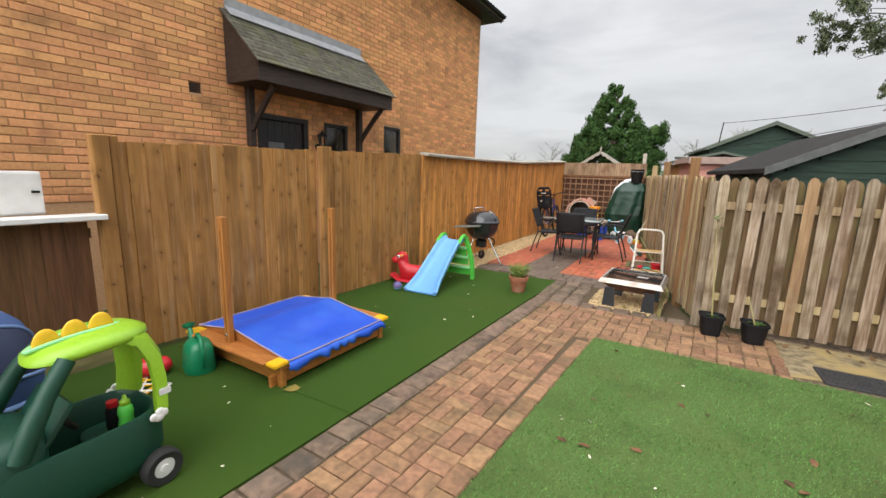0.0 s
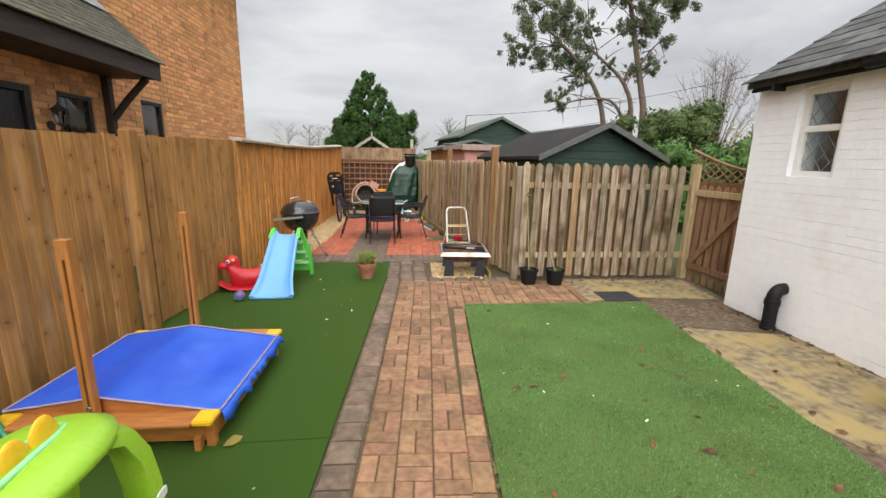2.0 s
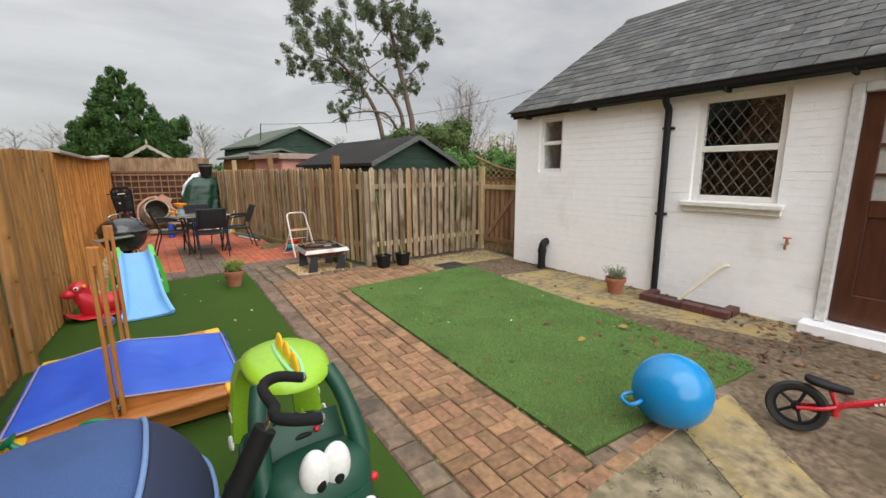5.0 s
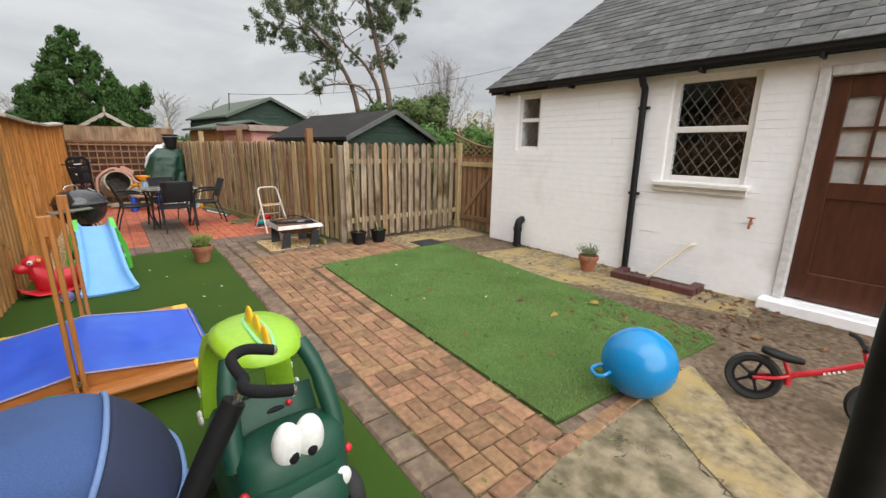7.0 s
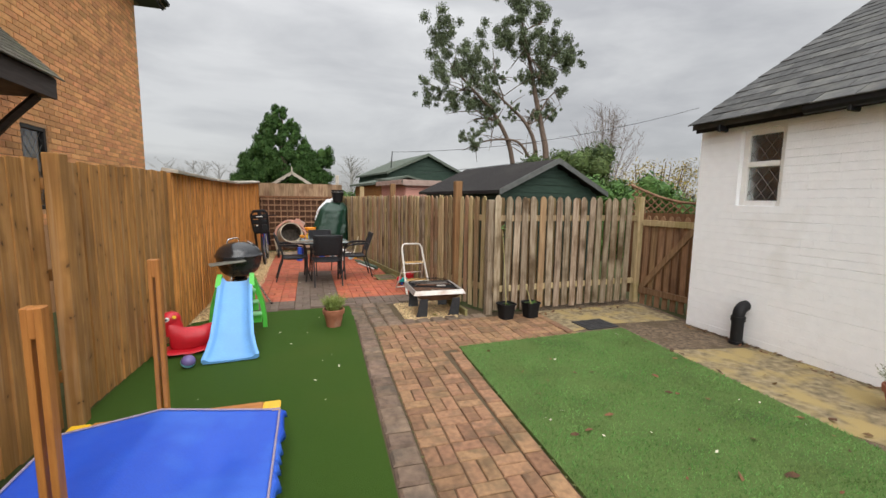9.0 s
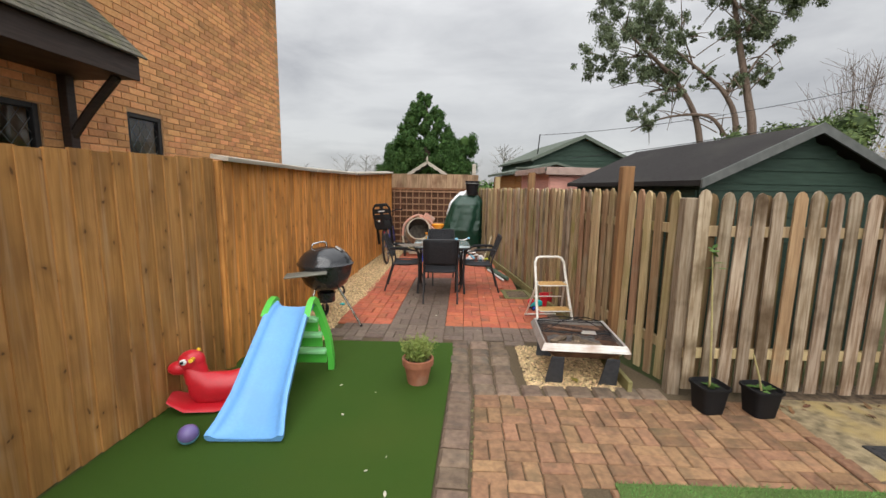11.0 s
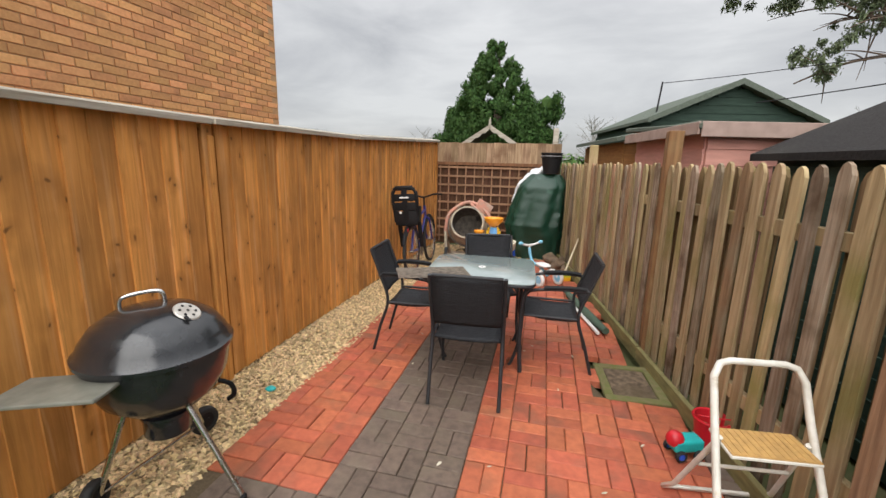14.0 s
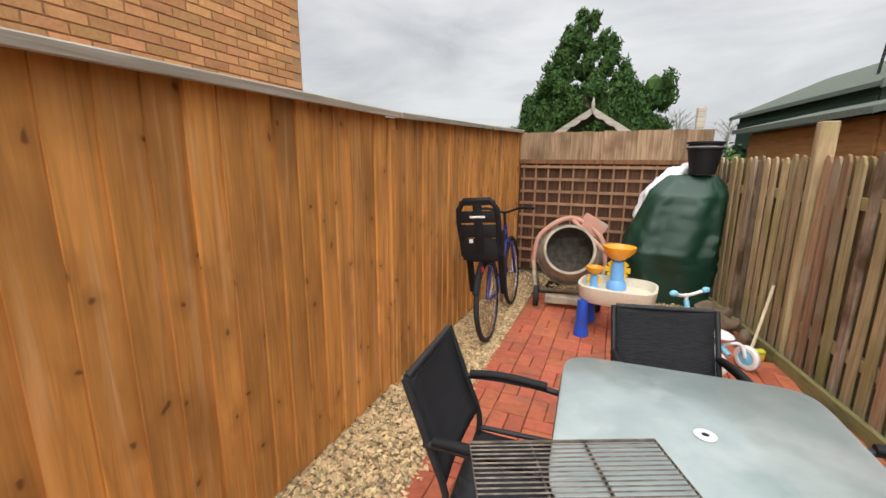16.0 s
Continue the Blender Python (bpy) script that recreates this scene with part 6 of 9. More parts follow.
part("body", bm, P_BLACK, bt2, smooth=50)
bm = bmesh.new()
lathe(bm, [(0, 0.122), (0.026, 0.122), (0.026, 0.15), (0, 0.152)], 16)
part("lid", bm, P_RED, bt2, smooth=50)

# ---- child's trike with navy hood and push handle ----
trk = thing("toddler_trike", "toddler trike with navy fabric hood and black push handle", "tricycle", pose(-2.55, 0.12, 0, 0, 0, 0) @ Matrix.Diagonal((1.0, 1.0, 1.12, 1)))
HC = Vector((-0.07, 0.22, 0.35))
for a0, a1, material, name in ((-8, 14, NAVY, "hood_panel"), (14, 62, NAVY_D, "hood_window"), (62, 122, NAVY, "hood_panel"), (122, 178, NAVY, "hood_panel")):
    rows = []
    for i in range(10):
        a = radians(lerp(a0, a1, i / 9))
        row = []
        for k in range(15):
            b = radians(-90 + 180 * k / 14)
            rad = 0.30
            px = (rad if math.cos(a) > 0 else 0.44) * math.cos(a)
            pz = rad * (math.sin(a) if math.cos(a) > 0 else math.copysign(abs(math.sin(a)) ** 0.6, math.sin(a)))
            yy = 0.235 * math.copysign(abs(math.sin(b)) ** 0.8, math.sin(b))
            sc = 0.35 + 0.65 * math.cos(b) ** 0.5 if math.cos(b) > 1e-6 else 0.35
            row.append((HC.x + px * sc, HC.y + yy, HC.z + pz * sc + 0.02))
        rows.append(row)
    bm = bmesh.new()
    loft(bm, rows, False, False, close=False)
    ob = part(name, bm, material, trk, smooth=70)
    mod = ob.modifiers.new("thickness", "SOLIDIFY")
    mod.thickness = 0.006
for a in (-8, 14, 62, 122, 178):
    pts = []
    for k in range(21):
        b = radians(-90 + 180 * k / 20)
        sc = 0.35 + 0.65 * max(math.cos(b), 0) ** 0.5
        pts.append((HC.x + (0.303 if math.cos(radians(a)) > 0 else 0.443) * math.cos(radians(a)) * sc, HC.y + 0.235 * math.copysign(abs(math.sin(b)) ** 0.8, math.sin(b)), HC.z + 0.303 * (math.sin(radians(a)) if math.cos(radians(a)) > 0 else abs(math.sin(radians(a))) ** 0.6) * sc + 0.02))
    bm = bmesh.new()
    tube(bm, pts, 0.008 if a in (14, 62, 122) else 0.014, 8)
    part("hood_piping", bm, PALEBLUE, trk, smooth=60)
bm = bmesh.new()
tube(bm, arc_pts([(0.10, 0.03, 0.18), (0.23, 0.03, 0.45), (0.355, 0.03, 0.655)]), 0.032, 12)
part("handle_pole", bm, P_BLACK, trk, smooth=60)
bm = bmesh.new()
tube(bm, [(0.345, 0.03, 0.63), (0.385, 0.03, 0.70)], 0.013, 10)
part("inner_pole", bm, CHROME, trk, smooth=60)
for s, pts in ((1, [(0.385, 0.03, 0.705), (0.37, 0.10, 0.735), (0.42, 0.145, 0.735), (0.50, 0.15, 0.71)]), (-1, [(0.385, 0.03, 0.705), (0.37, -0.05, 0.72), (0.41, -0.085, 0.715), (0.48, -0.085, 0.695)])):
    bm = bmesh.new()
    tube(bm, arc_pts(pts, 8), 0.016, 10)
    part("hand_grip", bm, FOAM, trk, smooth=60)
    bm = bmesh.new()
    e = Vector(pts[-1])
    ball(bm, e, 0.0155, 12)
    part("grip_end", bm, CHROME, trk, smooth=60)
bm = bmesh.new()
box(bm, 0.28, 0.30, 0.05, pose(-0.05, 0.2, 0.27), 0.02, 3)
box(bm, 0.05, 0.28, 0.26, pose(0.09, 0.2, 0.40, 0, 14, 0), 0.02, 3)
part("seat", bm, NAVY_D, trk, smooth=50)
bm = bmesh.new()
tube(bm, arc_pts([(0.12, 0.2, 0.14), (-0.05, 0.2, 0.20), (-0.32, 0.2, 0.24), (-0.40, 0.2, 0.40)]), 0.02, 10)
part("frame", bm, P_BLACK, trk, smooth=60)
bm = bmesh.new()
tube(bm, [(-0.40, 0.06, 0.46), (-0.40, 0.2, 0.42), (-0.40, 0.34, 0.46)], 0.014, 8)
part("handlebar", bm, P_BLACK, trk, smooth=60)
wheel(trk, pose(0.12, 0.02, 0.11, 0, 0, 90), 0.11, 0.045, RUBBER, P_WHITE)
wheel(trk, pose(0.12, 0.38, 0.11, 0, 0, 90), 0.11, 0.045, RUBBER, P_WHITE)
wheel(trk, pose(-0.40, 0.2, 0.13, 0, 0, 90), 0.13, 0.045, RUBBER, P_WHITE)

# ---- watering can ----
wc = thing("watering_can", "emerald green plastic watering can beside the sandpit", "watering can", pose(-2.78, 1.46, 0, 0, 0, 72) @ Matrix.Scale(1.22, 4))
bm = bmesh.new()
loft(bm, [sup(0.08, 0.105, 0.0, n=32, e=0.8), sup(0.085, 0.11, 0.02, n=32, e=0.8), sup(0.075, 0.10, 0.14, n=32, e=0.85), sup(0.06, 0.08, 0.17, n=32, e=0.9), sup(0.04, 0.045, 0.185, n=32, e=1)])
part("body", bm, P_CANGREEN, wc, smooth=50)
bm = bmesh.new()
tube(bm, arc_pts([(0, 0.09, 0.05), (0, 0.16, 0.10), (0, 0.235, 0.18)]), [0.026 - 0.0012 * i for i in range(13)], 10)
part("spout", bm, P_CANGREEN, wc, smooth=50)
bm = bmesh.new()
tube(bm, arc_pts([(0, 0.04, 0.175), (0, -0.02, 0.22), (0, -0.10, 0.20), (0, -0.13, 0.12), (0, -0.10, 0.04)]), 0.012, 8)
part("handle", bm, P_CANGREEN, wc, smooth=50)
bm = bmesh.new()
lathe(bm, [(0, 0), (0.024, 0), (0.04, 0.02), (0, 0.024)], 16, pose(0, 0.235, 0.18, -42, 0, 0))
part("rose", bm, P_CANGREEN, wc, smooth=50)
# heap of toys
rd = thing("toy_bag", "crumpled red toy bag lying on the turf", "toy", pose(-2.95, 1.22, 0, 0, 0, 60) @ Matrix.Diagonal((1.35, 1.25, 0.85, 1)))
bm = bmesh.new()
ball(bm, (0, 0, 0.075), 0.085, 20, (1.15, 0.8, 0.85))
for v in bm.verts:
    v.co += Vector((0, 0, 0.02)) * noise.noise(v.co * 14)
    v.co.z = max(v.co.z, 0.003)
part("bag", bm, P_RED, rd, smooth=50)
yd = thing("toy_figure", "small yellow and red plastic toy on the turf", "toy", pose(-2.90, 1.06, 0, 0, 0, -20))
bm = bmesh.new()
ball(bm, (0, 0, 0.03), 0.032, 14, (1.7, 1, 0.9))
part("body", bm, P_YEL, yd, smooth=50)
bm = bmesh.new()
ball(bm, (-0.085, 0, 0.032), 0.03, 14, (1, 1, 0.95))
part("head", bm, P_RED, yd, smooth=50)
rp = thing("skipping_rope", "tangled yellow and white rope on the turf", "rope", pose(-2.75, 1.10, 0.008))
for k, material in ((0, P_YEL), (1, P_WHITE)):
    bm = bmesh.new()
    tube(bm, arc_pts([(0.13 * math.sin(i * 1.9 + k) - 0.04, 0.13 * math.cos(i * 2.6 + k * 2), 0.004 + 0.012 * (i % 2)) for i in range(9)], 6), 0.006, 6)
    part("strand", bm, material, rp, smooth=60)

# ---- slide ----
sld = thing("toddler_slide", "small blue plastic slide with green ladder", "slide", pose(-2.528, 3.92, 0, 0, 0, 4.4))
prof = [(0.0, 0.028, 0.205), (0.03, 0.03, 0.205), (0.09, 0.05, 0.188), (0.23, 0.135, 0.16), (0.53, 0.35, 0.145), (0.74, 0.49, 0.14), (0.85, 0.535, 0.137), (0.95, 0.545, 0.135)]
cs = []
for y, z, w in prof:
    lip = 0.055 if y > 0.1 else 0.03 + 0.2 * y
    cs.append([(-w - 0.02, y, z - 0.015), (-w - 0.022, y - 0.01, z + lip), (-w + 0.012, y - 0.01, z + lip), (-w + 0.035, y, z + 0.004), (0, y, z), (w - 0.035, y, z + 0.004), (w - 0.012, y - 0.01, z + lip), (w + 0.022, y - 0.01, z + lip), (w + 0.02, y, z - 0.015), (0, y + 0.01, z - 0.02)])
bm = bmesh.new()
loft(bm, cs)
bmesh.ops.subdivide_edges(bm, edges=bm.edges[:], cuts=1, use_grid_fill=True)
bmesh.ops.smooth_vert(bm, verts=bm.verts, factor=0.4, use_axis_x=True, use_axis_y=True, use_axis_z=True)
part("chute", bm, P_BLUE, sld, smooth=60)
for s in (-1, 1):
    bm = bmesh.new()
    rr = []
    for y, z, h in ((0.74, 0.545, 0.03), (0.82, 0.60, 0.045), (0.905, 0.615, 0.05), (0.965, 0.58, 0.055), (0.99, 0.46, 0.05), (1.00, 0.28, 0.05), (1.005, 0.10, 0.05), (1.01, 0.0, 0.055)):
        x = s * (0.15 + 0.11 * math.sin(min(1.0, max(0, 0.56 - z) / 0.46) * math.pi / 2))
        rr.append([(x - s * 0.02, y - h * 0.5, z - h * 0.35), (x + s * 0.025, y - h * 0.5, z - h * 0.35), (x + s * 0.025, y + h * 0.5, z + h * 0.35), (x - s * 0.02, y + h * 0.5, z + h * 0.35)])
    loft(bm, rr)
    part("ladder_rail", bm, P_BGREEN, sld, smooth=40)
for i, (y, z) in enumerate(((0.975, 0.17), (0.965, 0.31), (0.955, 0.44))):
    bm = bmesh.new()
    box(bm, 0.47 - 0.055 * i, 0.085, 0.032, pose(0, y, z), 0.01, 2)
    part("step", bm, P_MINT, sld, smooth=40)
    bm = bmesh.new()
    box(bm, 0.46 - 0.055 * i, 0.014, 0.09, pose(0, y + 0.01, z - 0.06), 0.004)
    part("riser", bm, P_BGREEN, sld)

# ---- rocking horse ----
rk = thing("rocking_horse", "red plastic rocking animal with yellow handles", "rocking toy", pose(-2.93, 4.33, 0, 0, 0, 200))
bm = bmesh.new()
rr = []
for x, z, w, h in ((-0.26, 0.085, 0.10, 0.03), (-0.18, 0.04, 0.13, 0.04), (0, 0.022, 0.14, 0.045), (0.18, 0.04, 0.13, 0.04), (0.28, 0.095, 0.09, 0.03)):
    rr.append([(x, w * math.cos(a), z + h * 0.5 * math.sin(a)) for a in (2 * math.pi * k / 16 for k in range(16))])
loft(bm, rr)
part("rocker", bm, P_RED, rk, smooth=60)
bm = bmesh.new()
rr = []
for x, z, w, h in ((-0.25, 0.13, 0.05, 0.05), (-0.20, 0.15, 0.085, 0.10), (-0.08, 0.13, 0.09, 0.10), (0.04, 0.13, 0.085, 0.11), (0.12, 0.18, 0.08, 0.16), (0.16, 0.22, 0.06, 0.14)):
    rr.append([(x, w * math.cos(a), z + h * math.sin(a)) for a in (2 * math.pi * k / 20 for k in range(20))])
loft(bm, rr)
part("body", bm, P_RED, rk, smooth=60)
bm = bmesh.new()
ball(bm, (0.14, 0, 0.33), 0.075, 20, (1.1, 0.8, 1.0))
ball(bm, (0.215, 0, 0.29), 0.055, 20, (1.25, 0.85, 0.85))
rr = []
for z, x, r in ((0.18, 0.10, 0.085), (0.25, 0.12, 0.075), (0.32, 0.13, 0.07)):
    rr.append([(x + r * math.cos(a), r * 0.8 * math.sin(a), z) for a in (2 * math.pi * k / 18 for k in range(18))])
loft(bm, rr)
part("head", bm, P_RED, rk, smooth=70)
for s in (-1, 1):
    bm = bmesh.new()
    ball(bm, (0.175, s * 0.055, 0.345), 0.022, 14, (1, 0.5, 1))
    part("eye", bm, P_WHITE, rk, "white ringed eye", smooth=60)
    bm = bmesh.new()
    ball(bm, (0.182, s * 0.064, 0.345), 0.011, 10, (1, 0.5, 1))
    part("pupil", bm, P_BLACK, rk, smooth=60)
    bm = bmesh.new()
    tube(bm, [(0.12, s * 0.04, 0.36), (0.12, s * 0.10, 0.37)], 0.014, 10)
    part("grip", bm, P_YEL, rk, smooth=60)
sb = thing("toy_ball", "small purple and pale blue ball on the turf", "ball", pose(-2.845, 3.90, 0.004))
bm = bmesh.new()
ball(bm, (0, 0, 0.055), 0.055, 20)
part("skin", bm, plastic("dusky_purple_rubber", (0.16, 0.12, 0.30)), sb, smooth=60)
bm = bmesh.new()
lathe(bm, [(0.0553, -0.012), (0.0563, 0), (0.0553, 0.012)], 24, pose(0, 0, 0.055, 30, 20, 0))
part("band", bm, P_LBLUE, sb, smooth=60)

# ---- space hopper ball and balance bike ----
hp = thing("space_hopper", "big glossy blue inflatable hopper ball with a handle", "ball", pose(-0.085, -0.02, 0.010, 0, 0, 150) @ Matrix.Scale(0.88, 4))
bm = bmesh.new()
ball(bm, (0, 0, 0.235), 0.235, 48, (1.03, 0.98, 1.0))
part("ball", bm, P_BALL, hp, smooth=80)
bm = bmesh.new()
tube(bm, arc_pts([(0.22, -0.045, 0.21), (0.275, -0.06, 0.195), (0.31, -0.045, 0.18), (0.315, 0.0, 0.175), (0.31, 0.045, 0.18), (0.275, 0.06, 0.195), (0.22, 0.045, 0.21)], 5), 0.013, 10)
part("handle", bm, P_BALL, hp, smooth=60)

bb = thing("balance_bike", "red toddler balance bike with black saddle", "bicycle", pose(0.45, -0.455, -0.006, 0, 0, -76) @ pose(0, 0, 0, -7, 0, 0))
BRED = plastic("red_enamel", (0.50, 0.02, 0.03), 0.25)
for x in (0, 0.54):
    w = new("wheel")
    w.parent = bb
    w.matrix_basis = pose(x, 0, 0.142)
    bm = bmesh.new()
    lathe(bm, [(0.105, -0.016), (0.13, -0.022), (0.142, 0), (0.13, 0.022), (0.105, 0.016), (0.105, -0.016)], 32, pose(0, 0, 0, 90, 0, 0))
    part("tyre", bm, RUBBER, w, smooth=50)
    bm = bmesh.new()
    lathe(bm, [(0.09, -0.012), (0.107, -0.014), (0.107, 0.014), (0.09, 0.012), (0.09, -0.012)], 32, pose(0, 0, 0, 90, 0, 0))
    lathe(bm, [(0, -0.02), (0.025, -0.02), (0.025, 0.02), (0, 0.02)], 16, pose(0, 0, 0, 90, 0, 0))
    part("rim", bm, P_BLACK, w, smooth=50)
    for k in range(5):
        a = 2 * math.pi * k / 5
        bm = bmesh.new()
        tube(bm, [(0.02 * math.cos(a), 0, 0.02 * math.sin(a)), (0.095 * math.cos(a), 0, 0.095 * math.sin(a))], 0.009, 6)
        part("spoke", bm, P_BLACK, w)
bm = bmesh.new()
for s in (-1, 1):
    tube(bm, arc_pts([(0.0, s * 0.035, 0.142), (0.10, s * 0.03, 0.17), (0.17, 0, 0.20)]), 0.011, 8)
tube(bm, arc_pts([(0.16, 0, 0.14), (0.17, 0, 0.20), (0.30, 0, 0.27), (0.44, 0, 0.36)]), 0.017, 10)
tube(bm, [(0.165, 0, 0.19), (0.13, 0, 0.275)], 0.013, 8)
part("frame", bm, BRED, bb, smooth=60)
bm = bmesh.new()
tube(bm, [(0.54, 0.03, 0.142), (0.50, 0.03, 0.25), (0.455, 0.0, 0.36), (0.43, 0, 0.44)], 0.011, 8)
tube(bm, [(0.54, -0.03, 0.142), (0.50, -0.03, 0.25), (0.455, 0.0, 0.36)], 0.011, 8)
part("fork", bm, BRED, bb, smooth=60)
bm = bmesh.new()
tube(bm, arc_pts([(0.40, -0.19, 0.47), (0.42, -0.1, 0.47), (0.43, 0, 0.45), (0.42, 0.1, 0.47), (0.40, 0.19, 0.47)]), 0.012, 8)
part("handlebar", bm, P_BLACK, bb, smooth=60)
bm = bmesh.new()
rr = []
for x, z, w, h in ((0.015, 0.315, 0.03, 0.015), (0.03, 0.315, 0.05, 0.022), (0.08, 0.305, 0.05, 0.026), (0.14, 0.295, 0.028, 0.024), (0.20, 0.295, 0.02, 0.02), (0.215, 0.295, 0.012, 0.012)):
    rr.append([(x, w * math.cos(a), z + h * math.sin(a)) for a in (2 * math.pi * k / 14 for k in range(14))])
loft(bm, rr)
part("saddle", bm, P_BLACK, bb, smooth=60)
bm = bmesh.new()
for i in range(5):
    box(bm, 0.012, 0.002, 0.012, pose(0.30 + i * 0.018, -0.0175, 0.262 + i * 0.0095, 0, -28, 0))
    box(bm, 0.012, 0.002, 0.012, pose(0.30 + i * 0.018, 0.0175, 0.262 + i * 0.0095, 0, -28, 0))
part("lettering", bm, P_WHITE, bb)
# black post beside the walker
ps = thing("black_post", "slim black round metal post standing on the concrete", "post", pose(-1.43, -1.0, -0.01))
bm = bmesh.new()
lathe(bm, [(0, 0), (0.09, 0), (0.09, 0.012), (0.036, 0.02), (0.034, 2.2), (0, 2.21)], 20)
part("shaft", bm, BLACK_P, ps, smooth=40)


# ---- patio table and chairs ----
WEAVE = mat("charcoal_woven_mesh", (0.016, 0.0165, 0.019), (0.034, 0.035, 0.038), scale=90, stretch=(0.25, 0.25, 4), rough=0.7, bump=0.8, spec=0.2)
FRAME = mat("charcoal_steel_tube", (0.016, 0.016, 0.018), (0.026, 0.026, 0.028), scale=50, rough=0.5, bump=0.1, spec=0.35)
FROST = mat("wet_frosted_table_glass", (0.30, 0.36, 0.35), (0.24, 0.29, 0.285), scale=6, rough=0.14, bump=0.02, stain=(0.38, 0.42, 0.41), stain_scale=3.5, stain_lo=0.5, stain_hi=0.68, spec=0.8, rough_var=0.08, coat=0.3)


def patio_chair(m):
    """A stacking armchair that faces +y; its origin is the middle of its back feet's line."""
    t = thing("patio_chair", "charcoal steel armchair with woven mesh seat", "chair", m, "chairs round the patio table")
    W = 0.212
    bm = bmesh.new()
    vs = []
    rows = []
    for i in range(13):
        z = 0.52 + 0.34 * i / 12
        y = 0.05 - 0.125 * (i / 12) - 0.012 * math.sin(math.pi * i / 12)
        rows.append([(x, y + 0.012 * (x / W) ** 2, z) for x in (-W, -W * 0.6, -W * 0.2, W * 0.2, W * 0.6, W)])
    loft(bm, rows, False, False, close=False)
    ob = part("backrest", bm, WEAVE, t, smooth=60)
    ob.modifiers.new("thickness", "SOLIDIFY").thickness = 0.014
    bm = bmesh.new()
    rows = []
    for i in range(11):
        y = 0.06 + 0.44 * i / 10
        z = 0.425 - 0.018 * math.sin(math.pi * i / 10) + (0.0 if i < 9 else -0.006 * (i - 8)) + 0.02 * i / 10
        rows.append([(x, y, z - 0.012 * (1 - (x / W) ** 2)) for x in (-W, -W * 0.6, -W * 0.2, W * 0.2, W * 0.6, W)])
    loft(bm, rows, False, False, close=False)
    ob = part("seat", bm, WEAVE, t, smooth=60)
    ob.modifiers.new("thickness", "SOLIDIFY").thickness = 0.014
    for s in (-1, 1):
        x = s * (W + 0.014)
        bm = bmesh.new()
        tube(bm, arc_pts([(x, -0.06, 0.0), (x, 0.0, 0.22), (x, 0.065, 0.45), (x, 0.0, 0.66), (x, -0.075, 0.865)], 5), 0.0125, 8)
        part("back_leg", bm, FRAME, t, smooth=60)
        bm = bmesh.new()
        tube(bm, arc_pts([(x, -0.01, 0.655), (x + s * 0.01, 0.14, 0.66), (x + s * 0.01, 0.36, 0.645), (x, 0.46, 0.60), (x, 0.475, 0.44), (x, 0.49, 0.22), (x + s * 0.005, 0.535, 0.05), (x + s * 0.005, 0.56, 0.0)], 5), 0.0125, 8)
        part("front_leg", bm, FRAME, t, smooth=60)
        bm = bmesh.new()
        tube(bm, arc_pts([(x, 0.02, 0.668), (x + s * 0.01, 0.15, 0.675), (x + s * 0.01, 0.33, 0.662)], 5), 0.017, 8)
        part("armrest", bm, P_BLACK, t, smooth=60)
        bm = bmesh.new()
        tube(bm, [(x, 0.065, 0.43), (x, 0.48, 0.43)], 0.011, 8)
        part("side_rail", bm, FRAME, t, smooth=60)
    bm = bmesh.new()
    tube(bm, [(-W, -0.075, 0.863), (W, -0.075, 0.863)], 0.0125, 8)
    part("top_rail", bm, FRAME, t, smooth=60)
    bm = bmesh.new()
    tube(bm, [(-W, 0.49, 0.43), (W, 0.49, 0.43)], 0.011, 8)
    part("front_rail", bm, FRAME, t, smooth=60)
    return t


CHS = Matrix.Scale(0.97, 4)
ch = patio_chair(pose(-1.565, 6.985, 0.003, 0, 0, 4) @ CHS)
copy_thing(ch, pose(-2.36, 7.74, 0.003, 0, 0, -86) @ CHS)
copy_thing(ch, pose(-0.815, 7.80, 0.003, 0, 0, 91) @ CHS)
copy_thing(ch, pose(-1.635, 8.45, 0.003, 0, 0, 193) @ CHS)

tb = thing("patio_table", "square frosted-glass patio table with dark steel frame", "table", pose(-1.60, 7.795, 0.003, 0, 0, 3) @ Matrix.Diagonal((0.925, 0.925, 0.955, 1)))
bm = bmesh.new()
loft(bm, [sup(0.435, 0.43, 0.700, n=64, e=0.22), sup(0.44, 0.435, 0.703, n=64, e=0.22), sup(0.44, 0.435, 0.709, n=64, e=0.22), sup(0.436, 0.431, 0.712, n=64, e=0.22)])
part("tabletop", bm, FROST, tb, "wet frosted glass top", smooth=40)
bm = bmesh.new()
tube(bm, [(p[0], p[1], p[2]) for p in sup(0.43, 0.425, 0.688, n=64, e=0.22)], 0.014, 8, close=True)
part("frame_ring", bm, FRAME, tb, smooth=60)
for x in (-1, 1):
    for y in (-1, 1):
        bm = bmesh.new()
        tube(bm, arc_pts([(x * 0.40, y * 0.395, 0.69), (x * 0.355, y * 0.35, 0.60), (x * 0.34, y * 0.335, 0.3), (x * 0.36, y * 0.355, 0.0)], 5), 0.017, 8)
        part("leg", bm, FRAME, tb, smooth=60)
bm = bmesh.new()
lathe(bm, [(0.012, 0.712), (0.03, 0.712), (0.032, 0.716), (0.027, 0.718), (0.012, 0.718), (0.012, 0.712)], 24)
part("parasol_ring", bm, P_WHITE, tb, "white plastic parasol ring", smooth=40)
bm = bmesh.new()
lathe(bm, [(0, 0.7125), (0.0125, 0.7125), (0.0125, 0.7145), (0, 0.7145)], 16)
part("parasol_hole", bm, P_BLACK, tb)
